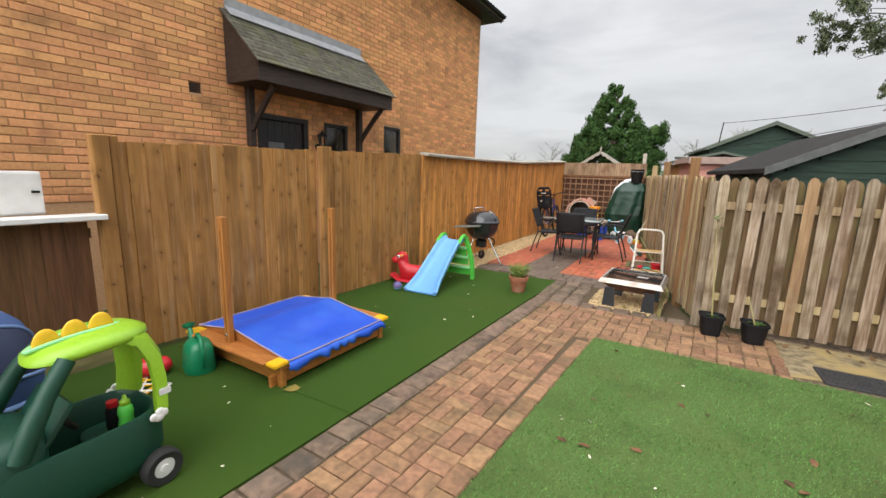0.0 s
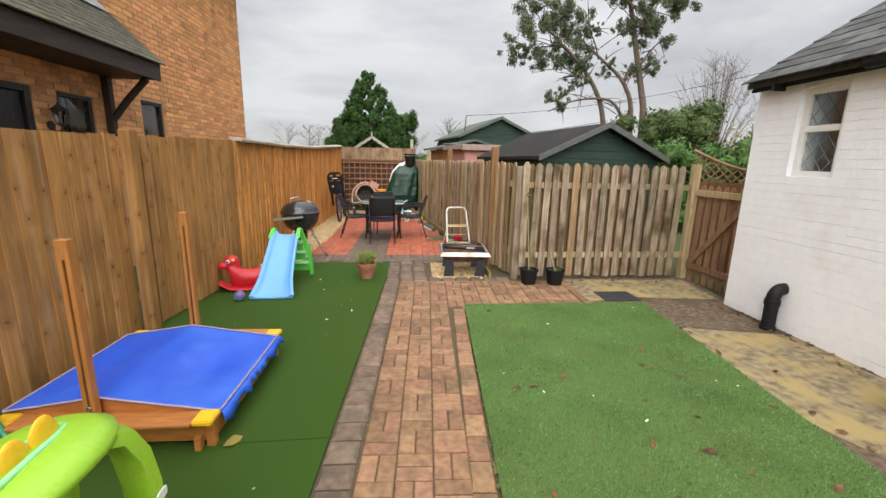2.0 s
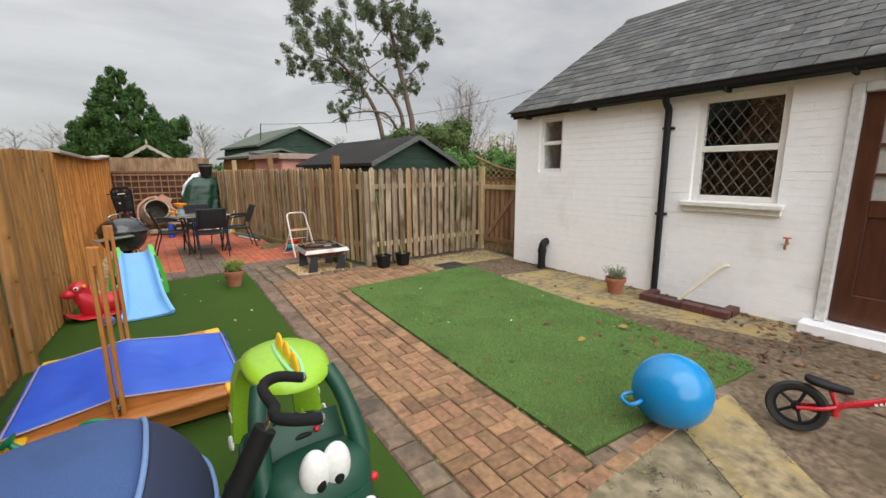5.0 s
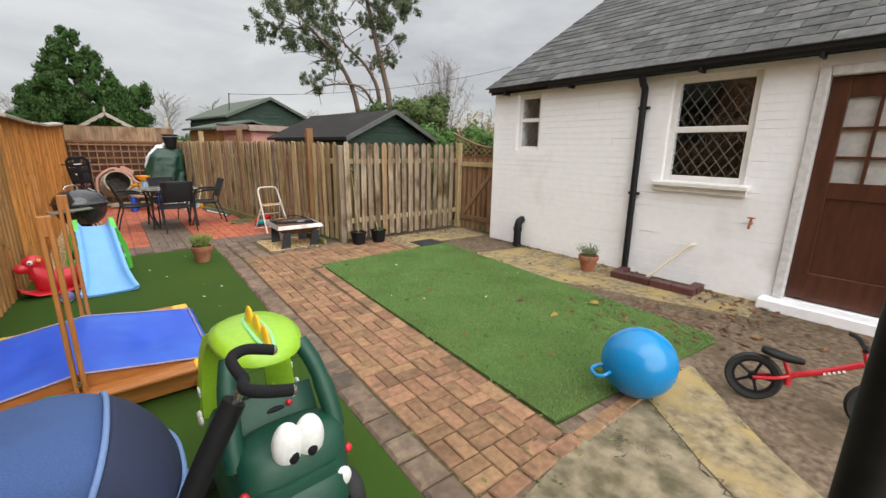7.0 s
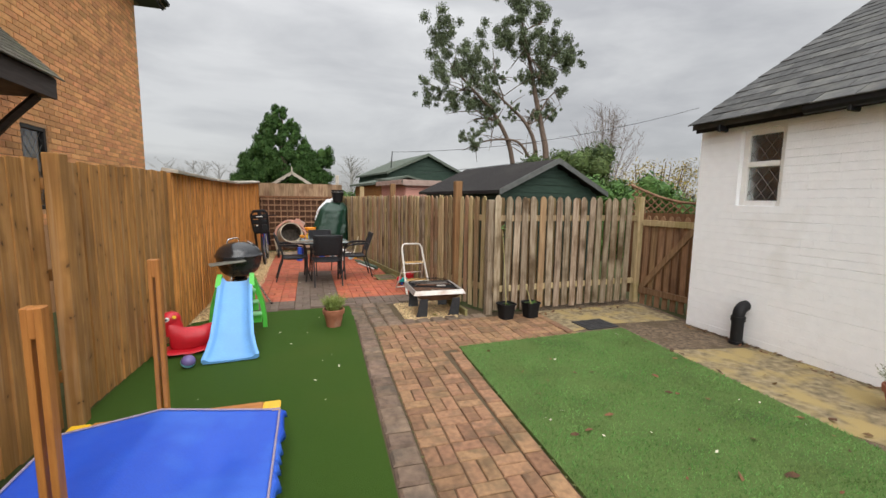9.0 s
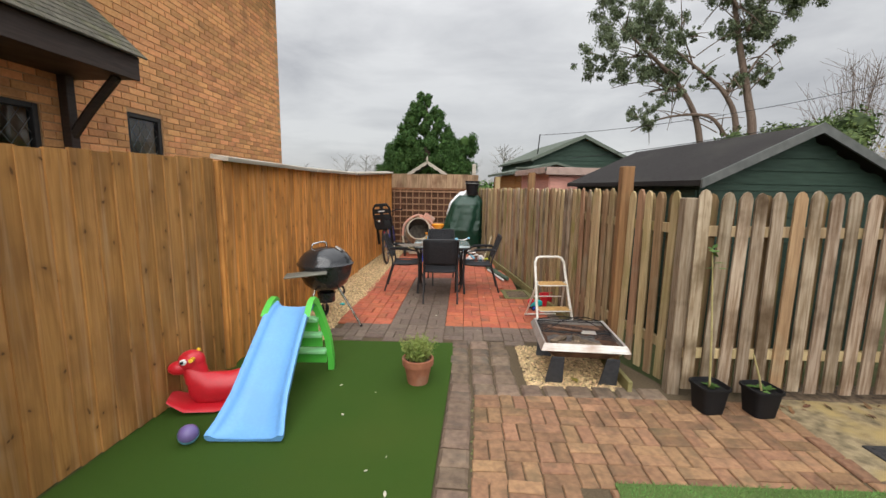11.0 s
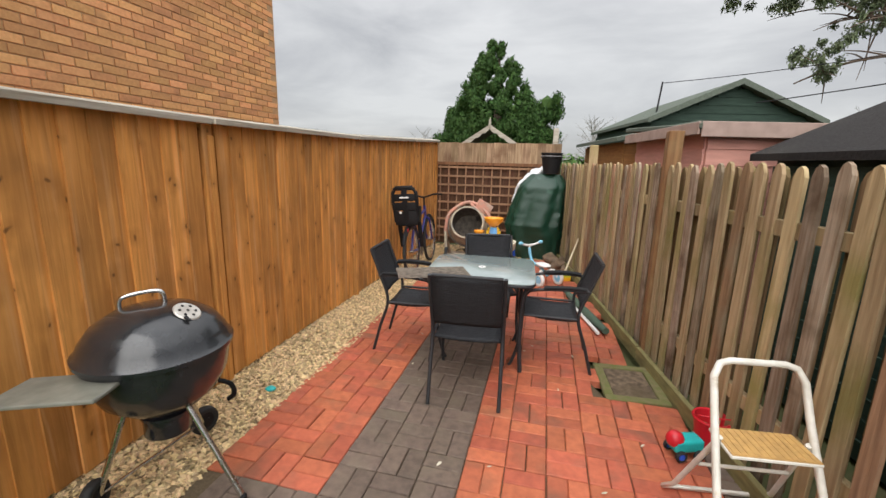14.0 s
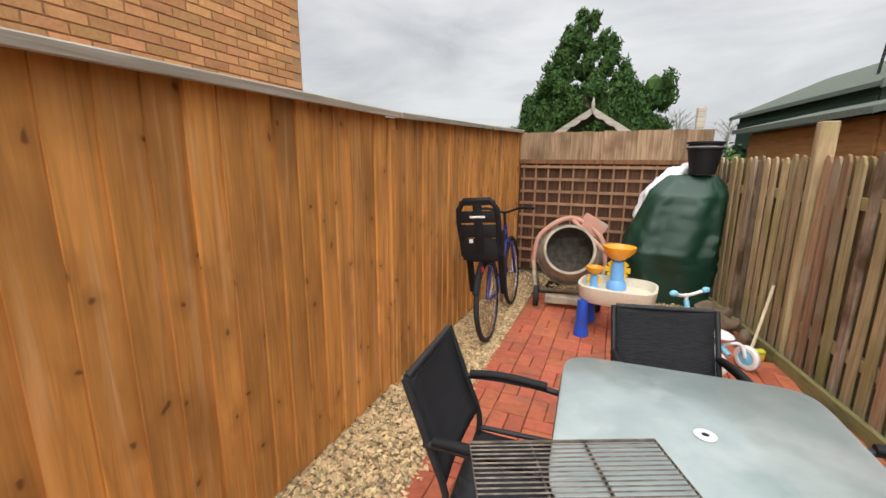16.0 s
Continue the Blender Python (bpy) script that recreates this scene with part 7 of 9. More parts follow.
# oven grids left on the table
GRIDM = mat("tarnished_wire", (0.20, 0.165, 0.13), (0.085, 0.068, 0.055), scale=25, rough=0.5, metal=0.7, bump=0.1)
gr = thing("cooking_grid", "tarnished wire cooking grid lying on the glass table", "grill grid", pose(-1.915, 7.475, 0.695, 0, 0, 24.5))
bm = bmesh.new()
tube(bm, [(-0.255, -0.13, 0), (0.255, -0.13, 0), (0.255, 0.13, 0), (-0.255, 0.13, 0)], 0.0045, 6, close=True)
part("rim", bm, GRIDM, gr)
for x in (-0.09, 0.06):
    bm = bmesh.new()
    tube(bm, [(x, -0.13, -0.004), (x, 0.13, -0.004)], 0.004, 6)
    part("crossbar", bm, GRIDM, gr)
for i in range(15):
    bm = bmesh.new()
    tube(bm, [(-0.255, -0.114 + i * 0.0163, 0.002), (0.255, -0.114 + i * 0.0163, 0.002)], 0.0026, 4)
    part("wire", bm, GRIDM, gr)
# ---- kettle barbecue ----
ENAMEL = mat("dark_grey_enamel", (0.014, 0.015, 0.017), (0.021, 0.022, 0.025), scale=30, rough=0.2, bump=0.02, spec=0.55, stain=(0.03, 0.03, 0.031), stain_scale=6, coat=0.25)
bq = thing("kettle_barbecue", "dark grey kettle barbecue on chrome tripod legs", "barbecue", pose(-2.735, 6.0, 0.0))
RR = 0.275
bowl = new("bowl")
bowl.parent = bq
bm = bmesh.new()
prof = [(0.0, 0.385), (0.09, 0.392), (0.16, 0.425), (0.22, 0.48), (0.258, 0.56), (0.272, 0.64), (RR, 0.67), (RR + 0.01, 0.675), (RR + 0.008, 0.685), (0.262, 0.683), (0.255, 0.62), (0.2, 0.5), (0, 0.41)]
lathe(bm, prof, 48)
part("shell", bm, ENAMEL, bowl, smooth=50)
lid = new("lid")
lid.parent = bq
bm = bmesh.new()
lathe(bm, [(0.262, 0.672), (RR + 0.014, 0.672), (RR + 0.016, 0.69), (0.276, 0.70), (0.264, 0.735), (0.225, 0.79), (0.16, 0.832), (0.08, 0.853), (0, 0.858)], 48)
part("shell", bm, ENAMEL, lid, smooth=50)
ALU = mat("dull_aluminium", (0.55, 0.52, 0.47), (0.42, 0.39, 0.35), scale=30, rough=0.45, metal=0.6, bump=0.1)
bm = bmesh.new()
lathe(bm, [(0, 0), (0.052, 0), (0.055, 0.004), (0.05, 0.009), (0, 0.011)], 28, pose(0.148, 0.02, 0.834, -3, 31, 0))
part("vent_disc", bm, ALU, lid, "pale metal air vent with six holes", smooth=40)
bm = bmesh.new()
for k in range(7):
    a = 2 * math.pi * k / 6
    r = 0 if k == 6 else 0.031
    lathe(bm, [(0, 0.0105), (0.006, 0.0105), (0.006, 0.0125), (0, 0.0125)], 10, pose(0.148, 0.02, 0.834, -3, 31, 0) @ pose(r * math.cos(a), r * math.sin(a), 0))
box(bm, 0.03, 0.014, 0.012, pose(0.148, 0.02, 0.834, -3, 31, 0) @ pose(0.04, -0.04, 0.012), 0.003)
part("vent_holes", bm, P_BLACK, lid)
bm = bmesh.new()
tube(bm, arc_pts([(-0.13, -0.045, 0.83), (-0.125, -0.045, 0.875), (-0.10, -0.03, 0.895), (-0.04, 0.03, 0.905), (-0.01, 0.055, 0.895), (-0.005, 0.06, 0.85)], 5), 0.0095, 8)
part("handle", bm, CHROME, lid, smooth=60)
bm = bmesh.new()
lathe(bm, [(0, 0.27), (0.088, 0.27), (0.092, 0.275), (0.092, 0.355), (0.1, 0.36), (0.1, 0.372), (0.05, 0.385), (0, 0.39)], 32)
part("ash_catcher", bm, ENAMEL, bq, smooth=40)
for x, y, fx, fy in ((0.12, -0.02, 0.375, -0.01), (-0.07, -0.11, -0.15, -0.22), (-0.06, 0.12, -0.13, 0.30)):
    bm = bmesh.new()
    tube(bm, [(x, y, 0.46), (fx, fy, 0.012 if fx > 0 else 0.075)], 0.0125, 10)
    part("leg", bm, CHROME, bq, smooth=60)
bm = bmesh.new()
ball(bm, (0.376, -0.01, 0.014), 0.016, 10)
part("foot_cap", bm, P_BLACK, bq)
wheel(bq, pose(-0.155, -0.235, 0.075, 0, 0, 20), 0.075, 0.045, RUBBER, P_BLACK)
wheel(bq, pose(-0.135, 0.32, 0.075, 0, 0, -10), 0.075, 0.045, RUBBER, P_BLACK)
bm = bmesh.new()
tube(bm, [(-0.15, -0.22, 0.075), (-0.13, 0.30, 0.075)], 0.007, 6)
part("axle", bm, CHROME, bq)
bm = bmesh.new()
box(bm, 0.40, 0.21, 0.016, pose(-0.085, -0.325, 0.632, 0, -5, 16), 0.004)
part("side_shelf", bm, mat("grey_weathered_shelf", (0.20, 0.20, 0.165), (0.14, 0.14, 0.115), scale=12, rough=0.5, bump=0.2), bq, "grey weathered wooden side shelf")
bm = bmesh.new()
tube(bm, [(-0.02, -0.24, 0.62), (-0.06, -0.40, 0.615)], 0.006, 6)
part("shelf_bracket", bm, CHROME, bq)
bm = bmesh.new()
tube(bm, arc_pts([(0.05, 0.22, 0.40), (0.10, 0.27, 0.36), (0.11, 0.28, 0.30), (0.08, 0.27, 0.27)]), 0.012, 8)
part("damper_lever", bm, P_BLACK, bq)

# ---- fire pit ----
fp = thing("fire_pit", "square steel fire pit with grill and charred wood", "fire pit", pose(-0.33, 5.11, 0, 0, 0, -2))
FT = 0.335
def sq(r, z):
    return [(-r, -r, z), (r, -r, z), (r, r, z), (-r, r, z)]
bm = bmesh.new()
loft(bm, [sq(0.20, 0.185), sq(0.305, FT - 0.045), sq(0.31, FT - 0.04)], cap1=False)
loft(bm, [sq(0.295, FT - 0.04), sq(0.19, 0.197)], cap0=False)
part("bowl", bm, RUSTY, fp)
bm = bmesh.new()
loft(bm, [sq(0.322, FT - 0.055), sq(0.332, FT - 0.052), sq(0.305, FT), sq(0.290, FT - 0.006), sq(0.292, FT - 0.055)], cap0=False, cap1=False)
part("rim", bm, STEEL, fp, "brushed steel rim")
for x in (-1, 1):
    for y in (-1, 1):
        bm = bmesh.new()
        prism(bm, [(-0.075, 0.0), (0.06, 0.0), (0.05, 0.245), (-0.045, 0.245)], 0.012, pose(x * 0.205, y * 0.255, 0, -y * 17, 0, 0) if y < 0 else pose(x * 0.205, y * 0.255, 0, -y * 17, 0, 0))
        part("leg", bm, DSTEEL, fp)
gl2 = new("grill")
gl2.parent = fp
for i in range(9):
    bm = bmesh.new()
    tube(bm, [(-0.275, 0.02 + i * 0.03, FT - 0.012), (0.275, -0.18 + i * 0.028, FT - 0.012)], 0.003, 5)
    part("bar", bm, P_BLACK, gl2)
bm = bmesh.new()
for q in (0.0, 0.28):
    tube(bm, [(-0.28, q, FT - 0.012), (0.28, q, FT - 0.012)], 0.005, 5)
tube(bm, [(-0.28, 0.0, FT - 0.012), (-0.28, 0.28, FT - 0.012)], 0.005, 5)
tube(bm, [(0.28, 0.0, FT - 0.012), (0.28, 0.28, FT - 0.012)], 0.005, 5)
part("rim", bm, P_BLACK, gl2)
# arched wire spark guard
sg = new("spark_guard")
sg.parent = fp
bm = bmesh.new()
for s in (-1, 1):
    tube(bm, arc_pts([(s * 0.27, -0.05, FT), (s * 0.12, 0.06, FT + 0.055), (0, 0.13, FT + 0.07), (-s * 0.12, 0.2, FT + 0.055), (-s * 0.27, 0.29, FT)]), 0.004, 6)
tube(bm, [(-0.27, -0.05, FT), (0.27, -0.05, FT), (0.27, 0.29, FT), (-0.27, 0.29, FT)], 0.004, 6, close=True)
part("wire", bm, P_BLACK, sg)
CHAR = mat("charred_wood", (0.12, 0.085, 0.06), (0.30, 0.21, 0.14), scale=12, stretch=(1, 5, 5), rough=0.9, bump=0.6, vary=0.35)
ASH = mat("grey_ash", (0.16, 0.14, 0.125), (0.07, 0.06, 0.055), scale=30, rough=1.0, bump=0.7)
bm = bmesh.new()
bmesh.ops.create_grid(bm, x_segments=24, y_segments=24, size=0.22)
for v in bm.verts:
    v.co.z = 0.218 + 0.02 * noise.noise(v.co * 12)
part("ash_bed", bm, ASH, fp)
for x, y, a, l in ((-0.05, -0.05, 20, 0.22), (0.08, -0.02, -35, 0.2), (0.03, 0.06, 75, 0.18), (0.13, -0.09, 10, 0.16), (-0.12, 0.05, 50, 0.2)):
    t = thing("charred_log", "charred split log in the fire pit", "log", pose(-0.345 + x, 5.12 + y - 0.03, 0.245, 6, 5, a), "charred logs")
    bm = bmesh.new()
    box(bm, l, 0.06, 0.04, None, 0.01, 1)
    for v in bm.verts:
        v.co += Vector((0.008, 0.008, 0.008)) * noise.noise(v.co * 20 + Vector((a, 0, 0)))
    part("wood", bm, CHAR, t)
tg = thing("poker_tube", "bare metal tube lying on the fire pit grill", "metal tube", pose(-0.42, 5.13, FT + 0.006, 0, 0, -18))
bm = bmesh.new()
tube(bm, [(-0.14, 0, 0), (0.14, 0, 0)], 0.012, 10)
part("tube", bm, RUSTY, tg, smooth=60)
pn = thing("small_tray", "small dull metal tray on the grill bars", "tray", pose(-0.24, 5.08, FT - 0.004, 0, 0, -6))
bm = bmesh.new()
box(bm, 0.12, 0.07, 0.008, pose(0, 0, 0.004), 0.003)
part("tray", bm, STEEL, pn)

# ---- step ladder ----
sl = thing("step_ladder", "white tubular step ladder with two tan treads", "step ladder", pose(-0.265, 6.09, 0.003, 0, 0, 6.6) @ Matrix.Diagonal((1.0, 1.0, 0.94, 1)))
LADW = mat("chipped_white_enamel", (0.72, 0.70, 0.64), (0.60, 0.57, 0.50), scale=20, rough=0.4, bump=0.08, stain=(0.42, 0.33, 0.22), stain_scale=12, stain_lo=0.62, stain_hi=0.75)
TREAD = mat("tan_tread_mat", (0.55, 0.33, 0.11), (0.42, 0.25, 0.085), scale=40, rough=0.7, bump=0.3)
bm = bmesh.new()
pts = [(-0.195, 0.0, 0.0), (-0.185, 0.12, 0.25), (-0.17, 0.27, 0.58), (-0.165, 0.325, 0.72), (-0.14, 0.345, 0.77), (-0.10, 0.35, 0.782), (0.10, 0.35, 0.782), (0.14, 0.345, 0.77), (0.165, 0.325, 0.72), (0.17, 0.27, 0.58), (0.185, 0.12, 0.25), (0.195, 0.0, 0.0)]
tube(bm, pts, 0.0145, 10)
part("front_frame", bm, LADW, sl, smooth=70)
bm = bmesh.new()
tube(bm, [(-0.155, 0.235, 0.50), (-0.20, 0.42, 0.10), (-0.21, 0.50, 0.015), (0.21, 0.50, 0.015), (0.20, 0.42, 0.10), (0.155, 0.235, 0.50)], 0.011, 8)
part("rear_frame", bm, LADW, sl, smooth=70)
bm = bmesh.new()
tube(bm, [(-0.17, 0.32, 0.30), (0.17, 0.32, 0.30)], 0.008, 8)
part("brace", bm, LADW, sl, smooth=60)
for y, z, w, d in ((0.10, 0.205, 0.335, 0.15), (0.235, 0.475, 0.31, 0.17)):
    tr = new("tread")
    tr.parent = sl
    tr.matrix_basis = pose(0, y, z)
    bm = bmesh.new()
    box(bm, w, d, 0.016, None, 0.004)
    part("plate", bm, LADW, tr)
    bm = bmesh.new()
    for i in range(12):
        box(bm, 0.017, d - 0.012, 0.006, pose(-w / 2 + 0.022 + i * (w - 0.04) / 11, 0, 0.0115))
    box(bm, w - 0.008, d - 0.006, 0.004, pose(0, 0, 0.0095))
    part("mat", bm, TREAD, tr, "tan ribbed plastic mat")
# red bucket and teal toy under the ladder
rb = thing("toy_bucket", "small red plastic bucket on the pavers", "bucket", pose(-0.20, 6.98, 0.003))
bm = bmesh.new()
lathe(bm, [(0, 0.004), (0.065, 0.0), (0.085, 0.15), (0.095, 0.155), (0.09, 0.165), (0.08, 0.16), (0.06, 0.012), (0, 0.012)], 24)
part("pail", bm, P_RED, rb, smooth=40)
bm = bmesh.new()
tube(bm, arc_pts([(-0.088, 0, 0.155), (-0.07, -0.05, 0.19), (0, -0.075, 0.20), (0.07, -0.05, 0.19), (0.088, 0, 0.155)]), 0.004, 6)
part("handle", bm, P_RED, rb)
tt = thing("toy_truck", "teal and red toy truck on the pavers", "toy", pose(-0.36, 6.84, 0.003, 0, 0, 20))
bm = bmesh.new()
box(bm, 0.16, 0.09, 0.07, pose(0, 0, 0.075), 0.02, 3)
part("body", bm, P_TEAL, tt, smooth=50)
bm = bmesh.new()
ball(bm, (-0.06, 0, 0.10), 0.045, 14)
part("cab", bm, P_RED, tt, smooth=50)
for x in (-0.05, 0.05):
    wheel(tt, pose(x, -0.05, 0.03, 0, 0, 90), 0.03, 0.02, RUBBER, P_DBLUE)
    wheel(tt, pose(x, 0.05, 0.03, 0, 0, 90), 0.03, 0.02, RUBBER, P_DBLUE)

# ---- plants in pots ----
def terracotta_pot(label, m, r, h, plant_mat, kind, seed, group="terracotta pots"):
    t = thing("plant_pot", label, "potted plant", m, group)
    bm = bmesh.new()
    lathe(bm, [(0, 0), (r * 0.66, 0), (r * 0.9, h * 0.72), (r * 1.02, h * 0.74), (r * 1.04, h * 0.97), (r, h), (r * 0.9, h), (r * 0.86, h * 0.8), (0, h * 0.8)], 32)
    part("pot", bm, TERRA, t, smooth=35)
    bm = bmesh.new()
    lathe(bm, [(0, h * 0.86), (r * 0.87, h * 0.84)], 24)
    part("soil", bm, COMPOST, t)
    rg = random.Random(seed)
    vs, fs = [], []
    for _ in range(260 if kind == "grass" else 60):
        a, q = rg.uniform(0, 6.28), rg.uniform(0, r * 0.6)
        base = Vector((q * math.cos(a), q * math.sin(a), h * 0.84))
        ln = rg.uniform(0.08, 0.19) if kind == "grass" else rg.uniform(0.08, 0.17)
        out = Vector((math.cos(a), math.sin(a), 0)) * ln * rg.uniform(0.1, 0.75)
        tip = base + out + Vector((rg.gauss(0, 0.02), rg.gauss(0, 0.02), ln))
        mid = base.lerp(tip, 0.5) + Vector((0, 0, ln * 0.12))
        side = Vector((-math.sin(a), math.cos(a), 0)) * (0.0035 if kind == "grass" else 0.002)
        o = len(vs)
        vs += [base - side, base + side, mid + side * 1.1, mid - side * 1.1, tip]
        fs += [(o, o + 1, o + 2, o + 3), (o + 3, o + 2, o + 4)]
        for _k in range(9 if kind == "grass" else 22):
            u = rg.uniform(0.35, 1)
            c = base.lerp(tip, u)
            d = Vector((rg.gauss(0, 1), rg.gauss(0, 1), rg.gauss(0.4, 0.6))).normalized() * rg.uniform(0.012, 0.028)
            n = d.orthogonal().normalized() * 0.0035
            o = len(vs)
            vs += [c, c + d * 0.5 + n, c + d, c + d * 0.5 - n]
            fs.append((o, o + 1, o + 2, o + 3))
    mesh_part("foliage", vs, fs, plant_mat, t)
    return t


terracotta_pot("terracotta pot of straggly green stems on turf", pose(-1.61, 4.77, 0.004), 0.118, 0.20, GRASSY, "grass", 3)
terracotta_pot("terracotta pot of grey-green lavender by the white wall", pose(2.05, 1.66, -0.001), 0.115, 0.19, LAV, "lav", 4)
for x, y, h, label in ((0.43, 4.53, 1.12, "black plastic pot with a tall thin sapling"), (0.76, 4.51, 0.42, "black plastic pot with a short bare stick")):
    t = thing("sapling_pot", label, "potted plant", pose(x, y, 0.002, 0, 0, 8), "sapling pots")
    bm = bmesh.new()
    loft(bm, [sup(0.075, 0.075, 0, n=32, e=0.45), sup(0.095, 0.095, 0.17, n=32, e=0.45), sup(0.105, 0.105, 0.172, n=32, e=0.45), sup(0.105, 0.105, 0.19, n=32, e=0.45), sup(0.097, 0.097, 0.19, n=32, e=0.45), sup(0.09, 0.09, 0.165, n=32, e=0.45)])
    part("pot", bm, P_BLACK, t, smooth=30)
    bm = bmesh.new()
    tube(bm, arc_pts([(0, 0, 0.16), (-0.03, 0, 0.16 + (h - 0.16) * 0.4), (-0.075, 0.02, h)], 5), [0.008 - 0.0004 * i for i in range(11)], 6)
    part("stem", bm, mat("pale_green_stem", (0.40, 0.36, 0.16), (0.30, 0.25, 0.10), scale=20, rough=0.7), t)
    rg = random.Random(8)
    vs, fs = [], []
    spots = [(-0.075, 0.02, h), (-0.085, 0.0, h - 0.02), (-0.06, 0.02, h - 0.09), (-0.05, 0.0, h - 0.12)] if h > 1 else []
    spots += [(0.02, -0.02, 0.175), (-0.02, 0.01, 0.18), (0.03, 0.02, 0.178), (0.0, 0.04, 0.176)]
    for c in spots:
        for _ in range(3):
            d = Vector((rg.gauss(0, 1), rg.gauss(0, 1), rg.gauss(0, 0.35))).normalized() * rg.uniform(0.04, 0.075)
            n = Vector((-d.y, d.x, 0)).normalized() * 0.022
            c = Vector(c)
            o = len(vs)
            vs += [c, c + d * 0.5 + n, c + d, c + d * 0.5 - n]
            fs.append((o, o + 1, o + 2, o + 3))
    for k in range(len(spots)):
        mesh_part("leaf", vs[k * 12:k * 12 + 12], [(0, 1, 2, 3), (4, 5, 6, 7), (8, 9, 10, 11)], HEDGE, t)

# ---- by the white wall ----
tr = thing("brick_trough", "low dark red brick drain surround against the wall", "trough", pose(2.24, 0.92, 0, 0, 0, 3))
DRB = mat("dark_red_glazed_brick", (0.10, 0.035, 0.03), (0.07, 0.026, 0.024), scale=20, rough=0.55, bump=0.25, vary=0.2)
bmk = block_mesh("brick", 0.1, 0.212, 0.075, 0.006, DRB)
for i in range(4):
    piece("brick", bmk, pose(-0.14, -0.33 + i * 0.22, -0.003, 0, 0, 0), tr)
for y in (-0.395, 0.395):
    piece("brick", bmk, pose(0.02, y, -0.003, 0, 0, 90), tr)
bm = bmesh.new()
box(bm, 0.22, 0.68, 0.03, pose(0.02, 0, 0.012))
part("bed", bm, COMPOST, tr)
lp = thing("waste_pipe", "white plastic waste pipe leaning from the wall", "pipe", pose(2.22, 1.03, 0.02))
bm = bmesh.new()
tube(bm, arc_pts([(0.0, 0.0, 0.0), (0.10, -0.17, 0.22), (0.18, -0.315, 0.41), (0.215, -0.37, 0.44), (0.245, -0.40, 0.44)], 4), 0.018, 10)
part("pipe", bm, P_CREAM, lp, smooth=60)
tp = thing("garden_tap", "small brass garden tap on the white wall", "tap", pose(WX, 0.19, 0.765))
BRASS = mat("tarnished_brass", (0.35, 0.13, 0.05), (0.22, 0.09, 0.04), scale=30, rough=0.5, metal=0.6, bump=0.1)
bm = bmesh.new()
tube(bm, arc_pts([(0.01, 0, 0.0), (-0.05, 0, 0.0), (-0.075, 0, -0.01), (-0.08, 0, -0.05)]), 0.011, 8)
lathe(bm, [(0, 0.01), (0.012, 0.01), (0.01, 0.045), (0, 0.05)], 10, pose(-0.05, 0, 0))
part("spout", bm, BRASS, tp, smooth=60)
bm = bmesh.new()
tube(bm, [(-0.05, -0.03, 0.055), (-0.05, 0.03, 0.055)], 0.007, 8)
part("handle", bm, P_RED, tp, smooth=60)
ep = thing("soil_pipe", "black plastic soil pipe elbow at the wall", "pipe", pose(2.34, 3.06, -0.002))
bm = bmesh.new()
tube(bm, [(0, 0, 0), (0, 0, 0.26)] + arc_pts([(0, 0, 0.28), (0.01, 0, 0.34), (0.05, 0, 0.385), (0.13, 0, 0.40)], 4), 0.056, 14)
part("pipe", bm, BLACK_P, ep, smooth=60)
bm = bmesh.new()
lathe(bm, [(0.056, 0.0), (0.066, 0.0), (0.066, 0.03), (0.056, 0.03)], 20)
part("collar", bm, BLACK_P, ep, smooth=40)
bm = bmesh.new()
lathe(bm, [(0.056, 0.24), (0.065, 0.24), (0.065, 0.29), (0.056, 0.29)], 20)
part("collar", bm, BLACK_P, ep, smooth=40)
# hanging basket by the door
hb = thing("hanging_basket", "dried brown plant in a teal hanging pot by the door", "hanging basket", pose(1.95, -0.70, 1.86))
bm = bmesh.new()
lathe(bm, [(0, 0), (0.09, 0.01), (0.13, 0.08), (0.14, 0.14), (0.13, 0.14), (0.12, 0.1), (0, 0.09)], 24)
part("pot", bm, P_TEAL, hb, smooth=40)
bm = bmesh.new()
for k in range(3):
    a = 2.1 * k
    tube(bm, [(0.135 * math.cos(a), 0.135 * math.sin(a), 0.14), (0, 0, 0.46)], 0.003, 4)
tube(bm, arc_pts([(0, 0, 0.46), (0.03, 0, 0.49), (0.3, 0, 0.40), (0.50, 0, 0.36)]), 0.006, 6)
tube(bm, [(0.50, 0, 0.30), (0.50, 0, 0.10)], 0.006, 6)
tube(bm, [(0.50, 0, 0.36), (0.50, 0, 0.05)], 0.007, 6)
part("bracket", bm, BLACK_P, hb)
rg = random.Random(12)
vs, fs = [], []
for _ in range(420):
    a, q = rg.uniform(0, 6.28), rg.uniform(0, 0.17)
    c = Vector((q * math.cos(a), q * math.sin(a), rg.uniform(0.12, 0.30) - q * 0.5))
    d = Vector((rg.gauss(0, 1), rg.gauss(0, 1), rg.gauss(0, 1))).normalized() * rg.uniform(0.02, 0.05)
    n = d.orthogonal().normalized() * 0.008
    o = len(vs)
    vs += [c, c + d * 0.5 + n, c + d, c + d * 0.5 - n]
    fs.append((o, o + 1, o + 2, o + 3))
mesh_part("foliage", vs, fs, mat("dry_brown_leaves", (0.16, 0.085, 0.04), (0.24, 0.14, 0.06), scale=10, rough=0.9, bump=0.0, island=0.4), hb)


